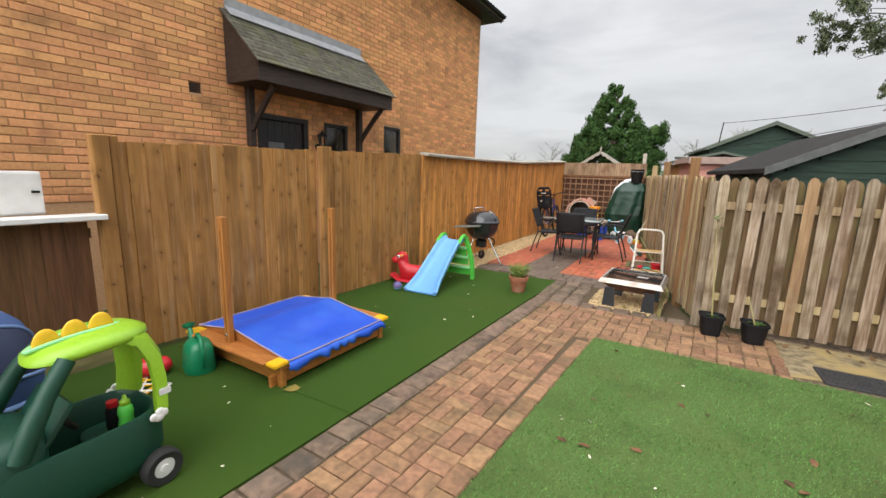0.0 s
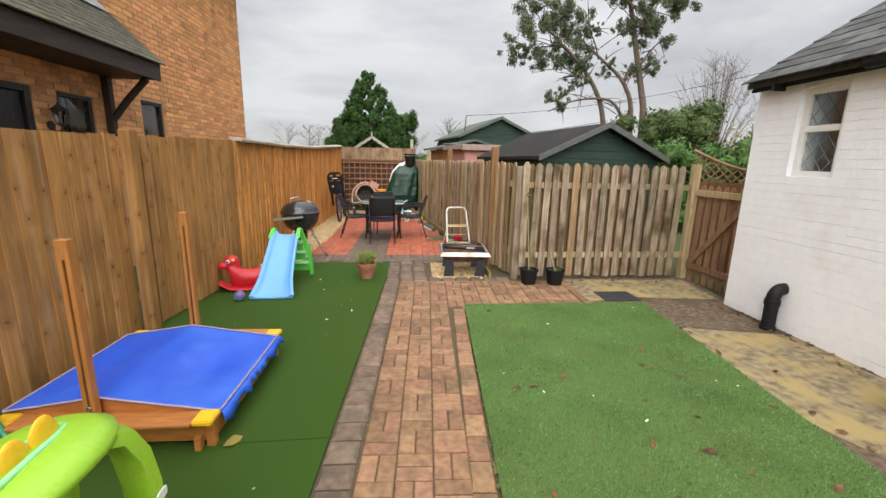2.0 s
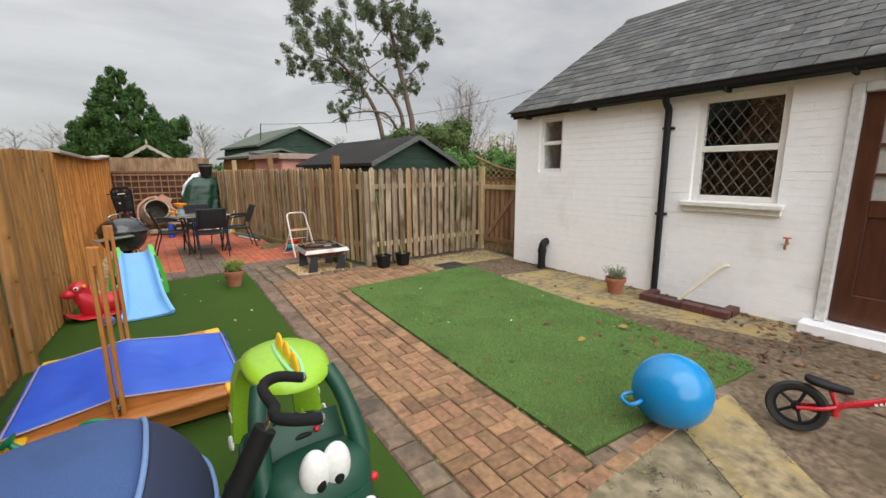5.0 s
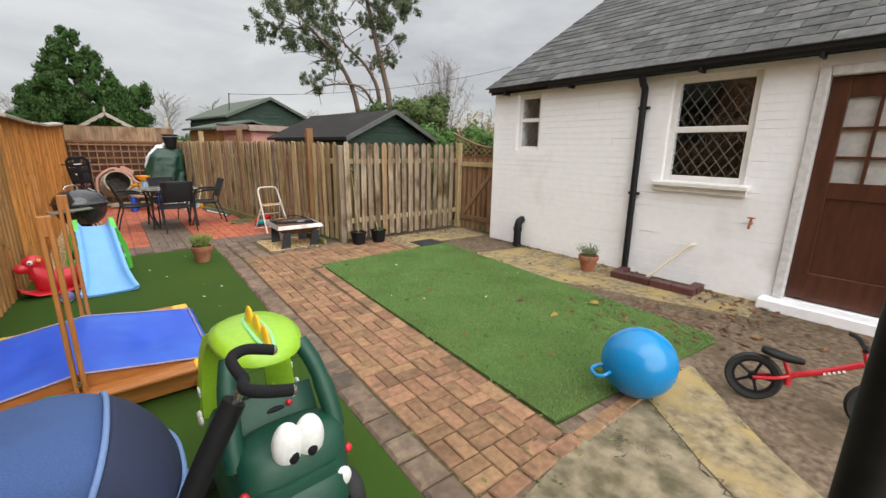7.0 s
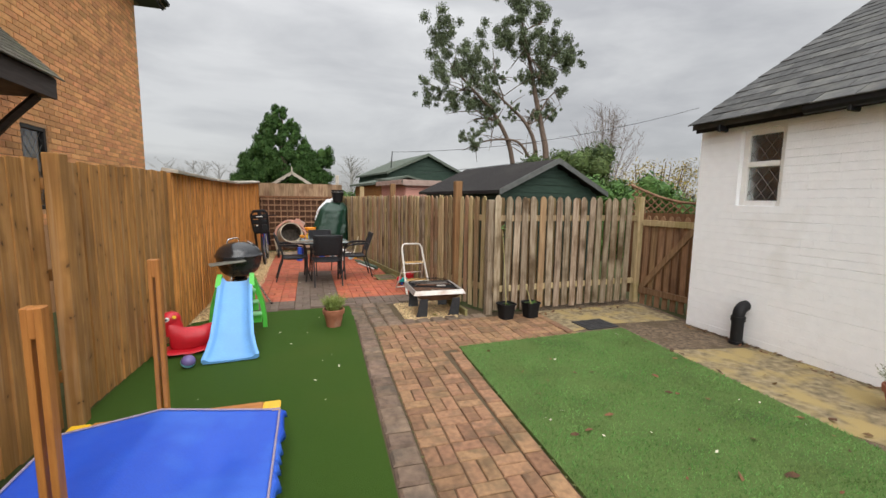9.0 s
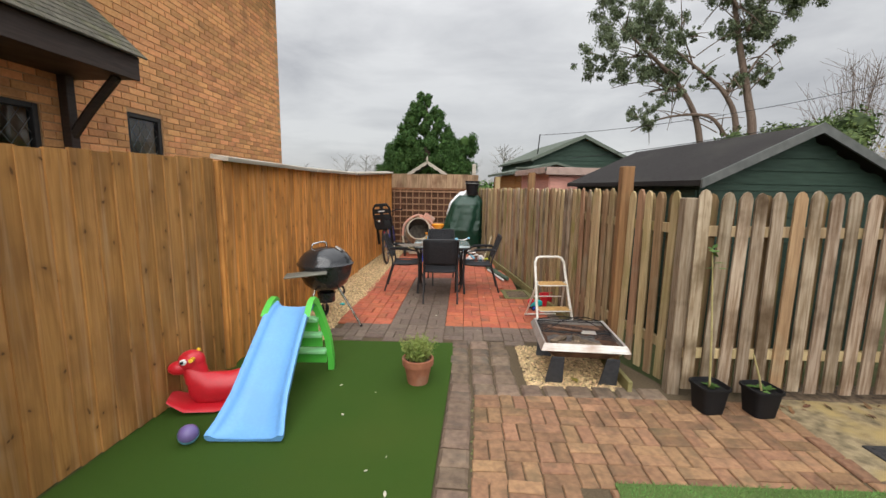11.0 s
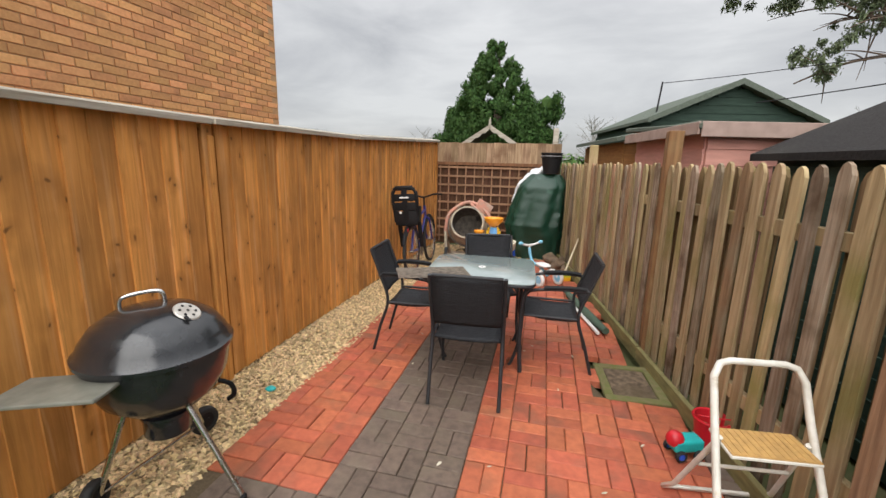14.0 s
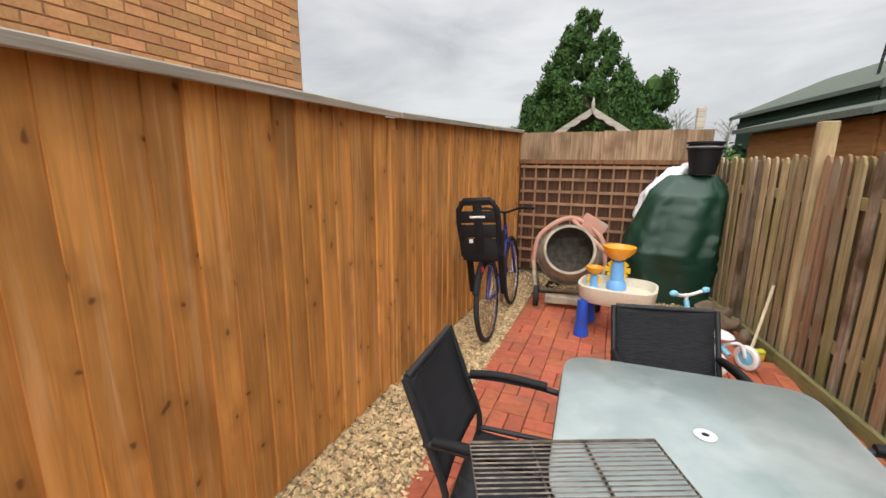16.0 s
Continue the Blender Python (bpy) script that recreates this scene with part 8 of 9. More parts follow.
# ---- far end of the patio ----
bk = thing("bicycle", "blue bicycle with child seat leaning by the fence", "bicycle", pose(-2.76, 9.44, -0.002, 0, -4, 2))
BLU = plastic("deep_blue_enamel", (0.03, 0.03, 0.20), 0.3)
for y in (0.22, 1.20):
    w = new("wheel")
    w.parent = bk
    w.matrix_basis = pose(0, y, 0.335)
    turn = pose(0, 0, 0, 0, 90, 0)
    bm = bmesh.new()
    tube(bm, [(0, 0.315 * math.cos(a), 0.315 * math.sin(a)) for a in (2 * math.pi * k / 40 for k in range(40))], 0.022, 8, close=True)
    part("tyre", bm, RUBBER, w, smooth=60)
    bm = bmesh.new()
    lathe(bm, [(0.283, -0.011), (0.297, -0.012), (0.297, 0.012), (0.283, 0.011), (0.283, -0.011)], 40, turn)
    lathe(bm, [(0, -0.03), (0.018, -0.03), (0.018, 0.03), (0, 0.03)], 12, turn)
    part("rim", bm, CHROME, w, smooth=50)
    bm = bmesh.new()
    for k in range(24):
        a = 2 * math.pi * k / 24
        tube(bm, [(0.014 * (-1) ** k, 0.015 * math.cos(a + 0.5), 0.015 * math.sin(a + 0.5)), (0, 0.287 * math.cos(a), 0.287 * math.sin(a))], 0.0016, 3, cap=False)
    part("spokes", bm, CHROME, w)
    bm = bmesh.new()
    tube(bm, [(0, 0.36 * math.cos(a), 0.36 * math.sin(a)) for a in (radians(20 + 8 * k) for k in range(18))], 0.02, 6)
    part("mudguard", bm, P_BLACK, w, smooth=60)
bm = bmesh.new()
for pts in ([(0, 0.55, 0.30), (0, 0.42, 0.78)], [(0, 0.55, 0.30), (0, 1.02, 0.72)], [(0, 0.44, 0.70), (0, 1.0, 0.80)], [(0, 0.55, 0.30), (0, 0.22, 0.335)], [(0, 0.43, 0.72), (0, 0.22, 0.335)]):
    tube(bm, pts, 0.017, 8)
tube(bm, [(0, 1.02, 0.68), (0, 0.985, 0.86)], 0.02, 8)
part("frame", bm, BLU, bk, smooth=60)
bm = bmesh.new()
for s in (-1, 1):
    tube(bm, [(s * 0.04, 1.20, 0.335), (s * 0.045, 1.06, 0.66), (0, 1.02, 0.70)], 0.013, 8)
part("fork", bm, BLU, bk, smooth=60)
bm = bmesh.new()
tube(bm, arc_pts([(-0.29, 0.90, 1.02), (-0.15, 0.97, 1.02), (0, 0.985, 0.98), (0.15, 0.97, 1.02), (0.29, 0.90, 1.02)]), 0.012, 8)
tube(bm, [(0, 0.985, 0.84), (0, 0.985, 0.99)], 0.014, 8)
part("handlebar", bm, P_BLACK, bk, smooth=60)
bm = bmesh.new()
ball(bm, (0, 0.38, 0.87), 0.1, 16, (0.8, 1.35, 0.35))
tube(bm, [(0, 0.42, 0.72), (0, 0.40, 0.86)], 0.014, 8)
part("saddle", bm, P_BLACK, bk, smooth=60)
bm = bmesh.new()
lathe(bm, [(0, -0.01), (0.09, -0.008), (0.09, 0.0), (0, 0.002)], 24, pose(0.05, 0.55, 0.30, 0, 90, 0))
part("chainring", bm, CHROME, bk)
cseat = new("child_seat")
cseat.parent = bk
bm = bmesh.new()
hoop = [(-0.11, 0.12, 0.70), (-0.145, 0.09, 0.85), (-0.155, 0.06, 1.0), (-0.15, 0.05, 1.1), (-0.10, 0.045, 1.17), (0.10, 0.045, 1.17), (0.15, 0.05, 1.1), (0.155, 0.06, 1.0), (0.145, 0.09, 0.85), (0.11, 0.12, 0.70)]
tube(bm, hoop, 0.022, 8)
for z, hh in ((0.79, 0.17), (0.935, 0.10), (1.045, 0.09), (1.15, 0.035)):
    box(bm, 0.28, 0.025, hh, pose(0, 0.085 - (z - 0.8) * 0.12, z), 0.008, 2)
box(bm, 0.07, 0.025, 0.42, pose(0, 0.065, 0.93, 7, 0, 0), 0.008, 2)
for q in (-1, 1):
    box(bm, 0.03, 0.14, 0.20, pose(q * 0.15, 0.15, 0.83, 0, q * 4, 0), 0.012, 2)
part("shell", bm, P_BLACK, cseat, smooth=50)
bm = bmesh.new()
box(bm, 0.22, 0.22, 0.05, pose(0, 0.20, 0.71), 0.02, 2)
for s in (-1, 1):
    box(bm, 0.05, 0.05, 0.34, pose(s * 0.13, 0.24, 0.56, 12, 0, 0), 0.015, 2)
part("seat_base", bm, P_BLACK, cseat, smooth=50)
bm = bmesh.new()
box(bm, 0.12, 0.012, 0.018, pose(0, 0.036, 1.045), 0.004)
part("reflector_strip", bm, P_WHITE, cseat)
bm = bmesh.new()
box(bm, 0.03, 0.012, 0.03, pose(-0.06, 0.05, 0.86), 0.004)
part("reflector_strip", bm, P_WHITE, cseat)
bm = bmesh.new()
ball(bm, (0, 0.06, 0.64), 0.03, 12)
part("rear_light", bm, P_RED, bk)

# cement mixer
MIX = mat("cement_caked_cream_paint", (0.45, 0.38, 0.27), (0.33, 0.28, 0.21), scale=14, rough=0.8, bump=0.5, stain=(0.22, 0.20, 0.175), stain_scale=7)
MIXP = mat("cement_caked_pink_paint", (0.55, 0.25, 0.18), (0.40, 0.23, 0.17), scale=14, rough=0.8, bump=0.5, stain=(0.40, 0.34, 0.27), stain_scale=7)
MIXD = mat("caked_grey_cement", (0.16, 0.135, 0.11), (0.09, 0.075, 0.062), scale=18, rough=0.95, bump=0.8)
mx_ = thing("cement_mixer", "small cement-caked mixer with tilted cream drum", "cement mixer", pose(-2.28, 10.86, -0.002, 0, 0, 6))
dm = pose(0, 0.12, 0.50, 68, 0, 0)
bm = bmesh.new()
lathe(bm, [(0, -0.30), (0.15, -0.29), (0.24, -0.18), (0.30, -0.02), (0.30, 0.06), (0.265, 0.18), (0.235, 0.27), (0.25, 0.28), (0.25, 0.30), (0.225, 0.30)], 36, dm)
part("drum", bm, MIX, mx_, smooth=50)
bm = bmesh.new()
lathe(bm, [(0.226, 0.298), (0.22, 0.27), (0.25, 0.16), (0.285, 0.04), (0.23, -0.17), (0, -0.27)], 36, dm)
part("drum_lining", bm, MIXD, mx_, smooth=50)
for k in range(2):
    bm = bmesh.new()
    box(bm, 0.05, 0.012, 0.28, dm @ pose(0.2 * math.cos(k * 3.1 + 0.8), 0.2 * math.sin(k * 3.1 + 0.8), 0.02, 0, 0, 50 + 180 * k), 0.004)
    part("paddle", bm, MIXD, mx_)
bm = bmesh.new()
lathe(bm, [(0.302, 0.0), (0.325, 0.0), (0.325, 0.035), (0.302, 0.035)], 48, dm)
part("ring_gear", bm, MIXD, mx_)
bm = bmesh.new()
tube(bm, arc_pts([(-0.36, 0.10, 0.42), (-0.30, 0.16, 0.70), (0.0, 0.20, 0.88), (0.30, 0.16, 0.70), (0.36, 0.10, 0.42)]), 0.026, 8)
part("yoke", bm, MIXP, mx_, smooth=60)
bm = bmesh.new()
tube(bm, [(0.02, 0.19, 0.86), (0.30, -0.02, 0.62), (0.42, -0.10, 0.54)], 0.022, 8)
part("tipping_handle", bm, MIXP, mx_, smooth=60)
bm = bmesh.new()
box(bm, 0.24, 0.16, 0.18, pose(0.22, 0.24, 0.80, 0, 30, 10), 0.02, 2)
part("motor_housing", bm, MIXP, mx_, smooth=50)
bm = bmesh.new()
for s in (-1, 1):
    tube(bm, [(s * 0.36, 0.10, 0.42), (s * 0.30, -0.16, 0.08)], 0.022, 8)
    tube(bm, [(s * 0.36, 0.10, 0.42), (s * 0.30, 0.34, 0.03)], 0.022, 8)
tube(bm, [(-0.30, 0.34, 0.03), (0.30, 0.34, 0.03)], 0.022, 8)
part("stand", bm, MIX, mx_, smooth=60)
bm = bmesh.new()
box(bm, 0.46, 0.10, 0.08, pose(0.02, -0.16, 0.09), 0.01)
part("axle_box", bm, MIX, mx_)
wheel(mx_, pose(-0.30, -0.16, 0.11), 0.11, 0.05, RUBBER, MIX)
wheel(mx_, pose(0.30, -0.16, 0.11), 0.11, 0.05, RUBBER, MIX)

# water play table
wt = thing("water_table", "cream water play table with blue legs, orange funnel", "play table", pose(-1.81, 10.22, 0.003, 0, 0, -6))
bm = bmesh.new()
loft(bm, [sup(0.27, 0.22, 0.30, n=40, e=0.6), sup(0.30, 0.25, 0.34, n=40, e=0.6), sup(0.31, 0.26, 0.44, n=40, e=0.6), sup(0.29, 0.24, 0.445, n=40, e=0.6), sup(0.27, 0.22, 0.37, n=40, e=0.6)])
part("tray", bm, P_CREAM, wt, smooth=40)
for x in (-1, 1):
    for y in (-1, 1):
        bm = bmesh.new()
        lathe(bm, [(0, 0), (0.06, 0), (0.062, 0.02), (0.045, 0.16), (0.05, 0.17), (0.04, 0.31), (0, 0.31)], 20, pose(x * 0.24, y * 0.19, 0))
        part("leg", bm, P_DBLUE, wt, smooth=40)
for x, y, s in ((-0.02, 0.10, 1.0), (-0.19, -0.02, 0.55)):
    tw = new("water_tower")
    tw.parent = wt
    tw.matrix_basis = pose(x, y, 0.36) @ Matrix.Scale(s, 4)
    bm = bmesh.new()
    lathe(bm, [(0, 0), (0.085, 0), (0.08, 0.06), (0.055, 0.09), (0.06, 0.13), (0.05, 0.25), (0, 0.26)], 24)
    part("column", bm, P_BLUE, tw, smooth=40)
    bm = bmesh.new()
    lathe(bm, [(0.03, 0.26), (0.06, 0.28), (0.125, 0.34), (0.135, 0.385), (0.125, 0.385), (0.10, 0.345), (0, 0.30)], 28)
    part("funnel", bm, P_ORA, tw, smooth=40)
    bm = bmesh.new()
    for k in range(8):
        a = 2 * math.pi * k / 8
        box(bm, 0.03, 0.012, 0.05, pose(0.085 * math.cos(a), 0, 0.18 + 0.075 * math.sin(a), 0, -math.degrees(a), 0), 0.003)
    tube(bm, [(0.06 * math.cos(a), 0, 0.18 + 0.06 * math.sin(a)) for a in (2 * math.pi * k / 20 for k in range(20))], 0.012, 6, close=True)
    part("paddle_wheel", bm, P_YEL, tw, smooth=40)

# pale blue tricycle behind the far chair
sc = thing("toy_tricycle", "pale blue and white toddler tricycle by the table", "tricycle", pose(-1.17, 9.95, 0.003, 0, 0, 40))
bm = bmesh.new()
tube(bm, arc_pts([(0, -0.18, 0.12), (0, -0.02, 0.20), (0, 0.15, 0.24), (0, 0.22, 0.40)]), 0.02, 8)
part("frame", bm, P_LBLUE, sc, smooth=60)
bm = bmesh.new()
tube(bm, arc_pts([(-0.15, 0.20, 0.47), (-0.05, 0.22, 0.44), (0.05, 0.22, 0.44), (0.15, 0.20, 0.47)]), 0.014, 8)
tube(bm, [(0, 0.22, 0.38), (0, 0.22, 0.45)], 0.014, 8)
part("handlebar", bm, P_WHITE, sc, smooth=60)
for s in (-1, 1):
    bm = bmesh.new()
    ball(bm, (s * 0.16, 0.195, 0.475), 0.024, 12, (1.6, 1, 1))
    part("grip", bm, P_LBLUE, sc, smooth=60)
    bm = bmesh.new()
    tube(bm, arc_pts([(s * 0.03, -0.10, 0.16), (s * 0.11, -0.16, 0.18), (s * 0.14, -0.20, 0.09)]), 0.014, 8)
    part("rear_arm", bm, P_WHITE, sc, smooth=60)
    wheel(sc, pose(s * 0.15, -0.20, 0.09), 0.09, 0.04, P_WHITE, P_LBLUE)
wheel(sc, pose(0, 0.24, 0.11), 0.11, 0.045, P_WHITE, P_LBLUE)
bm = bmesh.new()
ball(bm, (0, -0.08, 0.24), 0.08, 16, (1, 1.4, 0.35))
part("seat", bm, P_WHITE, sc, smooth=60)

# tarpaulin-covered heap
HEAP = mat("dark_green_tarpaulin", (0.006, 0.034, 0.02), (0.009, 0.047, 0.027), scale=90, rough=0.4, bump=0.25, stain=(0.03, 0.09, 0.06), stain_scale=5, stain_lo=0.6, stain_hi=0.75, spec=0.5)
hp2 = thing("covered_heap", "tall heap under a dark green tarpaulin", "tarpaulin", pose(-1.27, 11.55, -0.01))
bm = bmesh.new()
rr = []
for i in range(71):
    u = i / 70
    z = 1.345 * u
    hw = float(np.interp(u, [0, 0.35, 0.6, 0.88, 1], [0.36, 0.45, 0.42, 0.36, 0.22]))
    hd = float(np.interp(u, [0, 0.4, 0.85, 1], [0.26, 0.33, 0.24, 0.10]))
    lean = float(np.interp(u, [0, 0.4, 1], [0.02, -0.05, 0.10]))
    ring = []
    for k in range(72):
        a = 2 * math.pi * k / 72
        c, s = math.cos(a), math.sin(a)
        fold = 1 + 0.055 * math.sin(a * 9 + 2 * math.sin(u * 3)) * (1 - u * 0.5) + 0.003 * math.sin(u * 46 + 3 * math.sin(a * 2)) + 0.09 * abs(noise.noise(Vector((c * 5, s * 5, u * 9)))) + 0.06 * noise.noise(Vector((c * 2, s * 2, u * 3)))
        ring.append((lean + hw * fold * math.copysign(abs(c) ** 0.7, c), hd * fold * math.copysign(abs(s) ** 0.7, s), z))
    rr.append(ring)
loft(bm, rr)
part("tarpaulin", bm, HEAP, hp2, smooth=60)
bu = thing("plastic_bucket", "stack of black plastic buckets on the heap", "bucket", pose(-1.10, 11.48, 1.345))
for k in range(2):
    bm = bmesh.new()
    lathe(bm, [(0, 0), (0.115, 0), (0.155, 0.24), (0.168, 0.245), (0.168, 0.265), (0.15, 0.265), (0.11, 0.02), (0, 0.02)], 28, pose(0, 0, 0.055 * k))
    part("pail", bm, P_BLACK, bu, smooth=35)
bm = bmesh.new()
tube(bm, [(0.165 * math.cos(a), 0.165 * math.sin(a), 0.268) for a in (2 * math.pi * k / 32 for k in range(32))], 0.008, 6, close=True)
part("rim", bm, mat("grey_bucket_rim", (0.25, 0.25, 0.25), (0.18, 0.18, 0.18), rough=0.5), bu, smooth=60)
sk = thing("rubble_sack", "white plastic sacks lying on the tarpaulin heap", "sack", pose(-1.48, 11.62, 0.0, 0, 0, 10))
SACK = mat("white_woven_sack", (0.80, 0.81, 0.83), (0.68, 0.69, 0.71), scale=120, rough=0.6, bump=0.3)
for i, (x, z, s, tilt) in enumerate(((-0.05, 1.02, 0.95, 20), (0.13, 1.27, 0.78, 42))):
    bm = bmesh.new()
    ball(bm, (0, 0, 0), 0.2 * s, 40, (0.62, 0.95, 1.6))
    for v in bm.verts:
        v.co += v.normal * (0.06 * noise.noise(v.co * 7 + Vector((i * 3, 0, 0))) + 0.03 * noise.noise(v.co * 22))
    bmesh.ops.transform(bm, matrix=pose(x, 0, z, 0, tilt, 0), verts=bm.verts)
    for v in bm.verts:
        v.co.z = max(v.co.z, 0.0)
    part("bag", bm, SACK, sk, smooth=60)

# stones, broom and folded parasol by the picket fence
for i, (x, y, r) in enumerate(((-0.93, 10.55, 0.10), (-0.84, 10.32, 0.075), (-1.0, 10.80, 0.11), (-0.88, 10.85, 0.085))):
    t = thing("rubble_stone", "rough buff-brown rubble stone by the fence", "stone", pose(x, y, 0.0), "rubble stones")
    bm = bmesh.new()
    bmesh.ops.create_icosphere(bm, subdivisions=3, radius=r, matrix=pose(0, 0, r * 0.72))
    for v in bm.verts:
        v.co += v.normal * r * 0.7 * noise.noise(v.co * 11 + Vector((i, 0, 0)))
        v.co.z = max(v.co.z, 0.003)
    part("stone", bm, mat("buff_rubble", (0.17, 0.115, 0.072), (0.10, 0.068, 0.043), scale=12, rough=0.9, bump=0.5), t, smooth=50)
br = thing("broom", "pale wooden broom with yellow head against the fence", "broom", pose(-0.86, 10.08, 0.003))
bm = bmesh.new()
tube(bm, [(0, 0, 0.05), (0.22, 0.42, 0.62)], 0.012, 8)
part("handle", bm, mat("pale_broom_wood", (0.60, 0.52, 0.36), (0.5, 0.42, 0.28), scale=20, rough=0.6), br, smooth=60)
bm = bmesh.new()
box(bm, 0.22, 0.05, 0.035, pose(0, 0, 0.065, 10, 0, 25), 0.008)
part("head", bm, mat("yellow_green_plastic_head", (0.55, 0.58, 0.04), (0.45, 0.46, 0.03), scale=20, rough=0.5), br)
bm = bmesh.new()
box(bm, 0.21, 0.045, 0.05, pose(0, 0.0, 0.026, 10, 0, 25), 0.003)
part("bristles", bm, P_YEL, br)
fpz = thing("folded_parasol", "folded green parasol lying along the picket fence", "parasol", pose(-0.72, 8.95, 0.05, 0, 0, 14))
bm = bmesh.new()
tube(bm, [(0.02, -0.62, 0), (0, -0.3, 0), (0, 0.35, 0), (0, 0.62, 0)], [0.03, 0.045, 0.04, 0.012], 10)
part("canopy", bm, mat("grey_green_canvas", (0.05, 0.09, 0.06), (0.08, 0.12, 0.085), scale=60, rough=0.85, bump=0.3), fpz, smooth=50)
bm = bmesh.new()
tube(bm, [(-0.05, -0.62, -0.02), (-0.045, 0.25, -0.02)], 0.016, 8)
part("pole", bm, P_WHITE, fpz, smooth=60)
sr = thing("fallen_rag", "small teal scrap lying on the gravel", "litter", pose(-2.80, 6.78, 0.0))
bm = bmesh.new()
bmesh.ops.create_icosphere(bm, subdivisions=2, radius=0.03, matrix=pose(0, 0, 0.012) @ Matrix.Diagonal((1.2, 1, 0.5, 1)))
part("scrap", bm, P_TEAL, sr, smooth=50)

# ---- fallen leaves and litter ----
DEADS = mat("dead_brown_leaves", (0.085, 0.04, 0.018), (0.17, 0.085, 0.036), scale=20, rough=0.9, bump=0.0, island=0.5)
PALES = mat("pale_blossom_scraps", (0.60, 0.57, 0.45), (0.50, 0.47, 0.35), scale=20, rough=0.9, bump=0.0, island=0.25)
rgl = random.Random(77)


def litter(name, label, spots, material, lo, hi):
    vs, fs = [], []
    for x, y, z in spots:
        s, a = rgl.uniform(lo, hi), rgl.uniform(0, 6.28)
        m = pose(x, y, z + 0.006, rgl.gauss(0, 14), rgl.gauss(0, 14), math.degrees(a))
        o = len(vs)
        vs += [m @ Vector(p) for p in ((-s, 0, 0), (-s * 0.35, -s * 0.5, s * 0.18), (s * 0.4, -s * 0.38, s * 0.1), (s, 0, 0.004), (s * 0.35, s * 0.45, s * 0.2), (-s * 0.4, s * 0.4, s * 0.08))]
        fs += [(o, o + 1, o + 4, o + 5), (o + 1, o + 2, o + 3, o + 4)]
    ob = mesh_part(name, vs, fs, material)
    return tagged(ob, label, "leaf litter", kind="stuff")


spots = [(rgl.uniform(1.0, 2.42), rgl.gauss(-0.05, 0.4), -0.002) for _ in range(170)] + [(rgl.gauss(2.36, 0.06), rgl.uniform(-0.6, 3.7), 0.0) for _ in range(170)]
spots += [(rgl.uniform(0.6, 1.45), rgl.uniform(-0.05, 1.0), 0.012) for _ in range(75)] + [(rgl.gauss(1.5, 0.12), rgl.uniform(0.5, 3.6), 0.006) for _ in range(30)]
spots += [(rgl.uniform(0.3, 2.3), rgl.gauss(4.62, 0.06), 0.0) for _ in range(40)] + [(rgl.uniform(-0.5, 1.4), rgl.uniform(0.2, 3.6), 0.013) for _ in range(46)]
spots = [s for s in spots if s[0] < 2.43]
litter("fallen_leaves", "dead brown leaves scattered on concrete and lawn", spots, DEADS, 0.010, 0.042)
spots = [(rgl.uniform(-3.1, -1.5), rgl.uniform(-0.5, 5.4), 0.005) for _ in range(34)] + [(rgl.uniform(-0.6, 1.3), rgl.uniform(0.1, 3.6), 0.013) for _ in range(16)] + [(rgl.uniform(-2.5, -0.5), rgl.uniform(5.6, 8), 0.003) for _ in range(14)]
litter("pale_scraps", "small pale leaf scraps scattered on the turf", spots, PALES, 0.007, 0.02)
litter("fallen_leaves", "two large curled yellow-brown leaves on the lawn", [(1.05, 0.95, 0.02), (-1.98, 1.62, 0.01), (0.5, 1.0, 0.016), (-0.38, 4.9, 0.0)], AUTUMN, 0.045, 0.06)
# moss in the path joints
MOSSY = mat("joint_moss", (0.10, 0.12, 0.03), (0.16, 0.15, 0.06), scale=40, rough=1.0, bump=0.4, island=0.4)
spots = [(kerb_x(y) + 0.19 + rgl.gauss(0, 0.006), y, -0.012) for y in (rgl.uniform(0, 4.6) for _ in range(70))] + [(lawn_x(y) - 0.003 + rgl.gauss(0, 0.006), y, 0.0) for y in (rgl.uniform(0, 3.6) for _ in range(70))] + [(rgl.uniform(-1.4, -0.5), rgl.uniform(-0.2, 0.1), -0.006) for _ in range(40)]
litter("moss_tufts", "tiny moss tufts in the path joints", spots, MOSSY, 0.008, 0.018)


# ---- small pieces of paving, walls and roofs ----
rngp = random.Random(31)
paving = tagged(new("paved_path"), "block-paved garden path of weathered buff-red bricks", "path", kind="structure")
CELL = 0.186
PB = block_mesh("paver", CELL / 2 - 0.006, CELL - 0.006, 0.05, 0.006, PAVE_P)
EB = block_mesh("paver", 0.090, 0.190, 0.05, 0.008, PAVE_P)
EBW = block_mesh("paver", 0.118, 0.190, 0.05, 0.008, PAVE_P)


def wob(s=0.6):
    return rngp.uniform(-s, s)


def basket(cx, cy, ang, flip, mesh, parent, z=-0.05):
    for s in (-1, 1):
        off = Vector((s * CELL / 4, 0, 0))
        if flip:
            off = Vector((0, s * CELL / 4, 0))
        off.rotate(Euler((0, 0, radians(ang))))
        piece("paver", mesh, pose(cx + off.x, cy + off.y, z + rngp.uniform(-0.003, 0.002), wob(0.5), wob(0.5), ang + (90 if flip else 0) + wob(0.7)), parent)


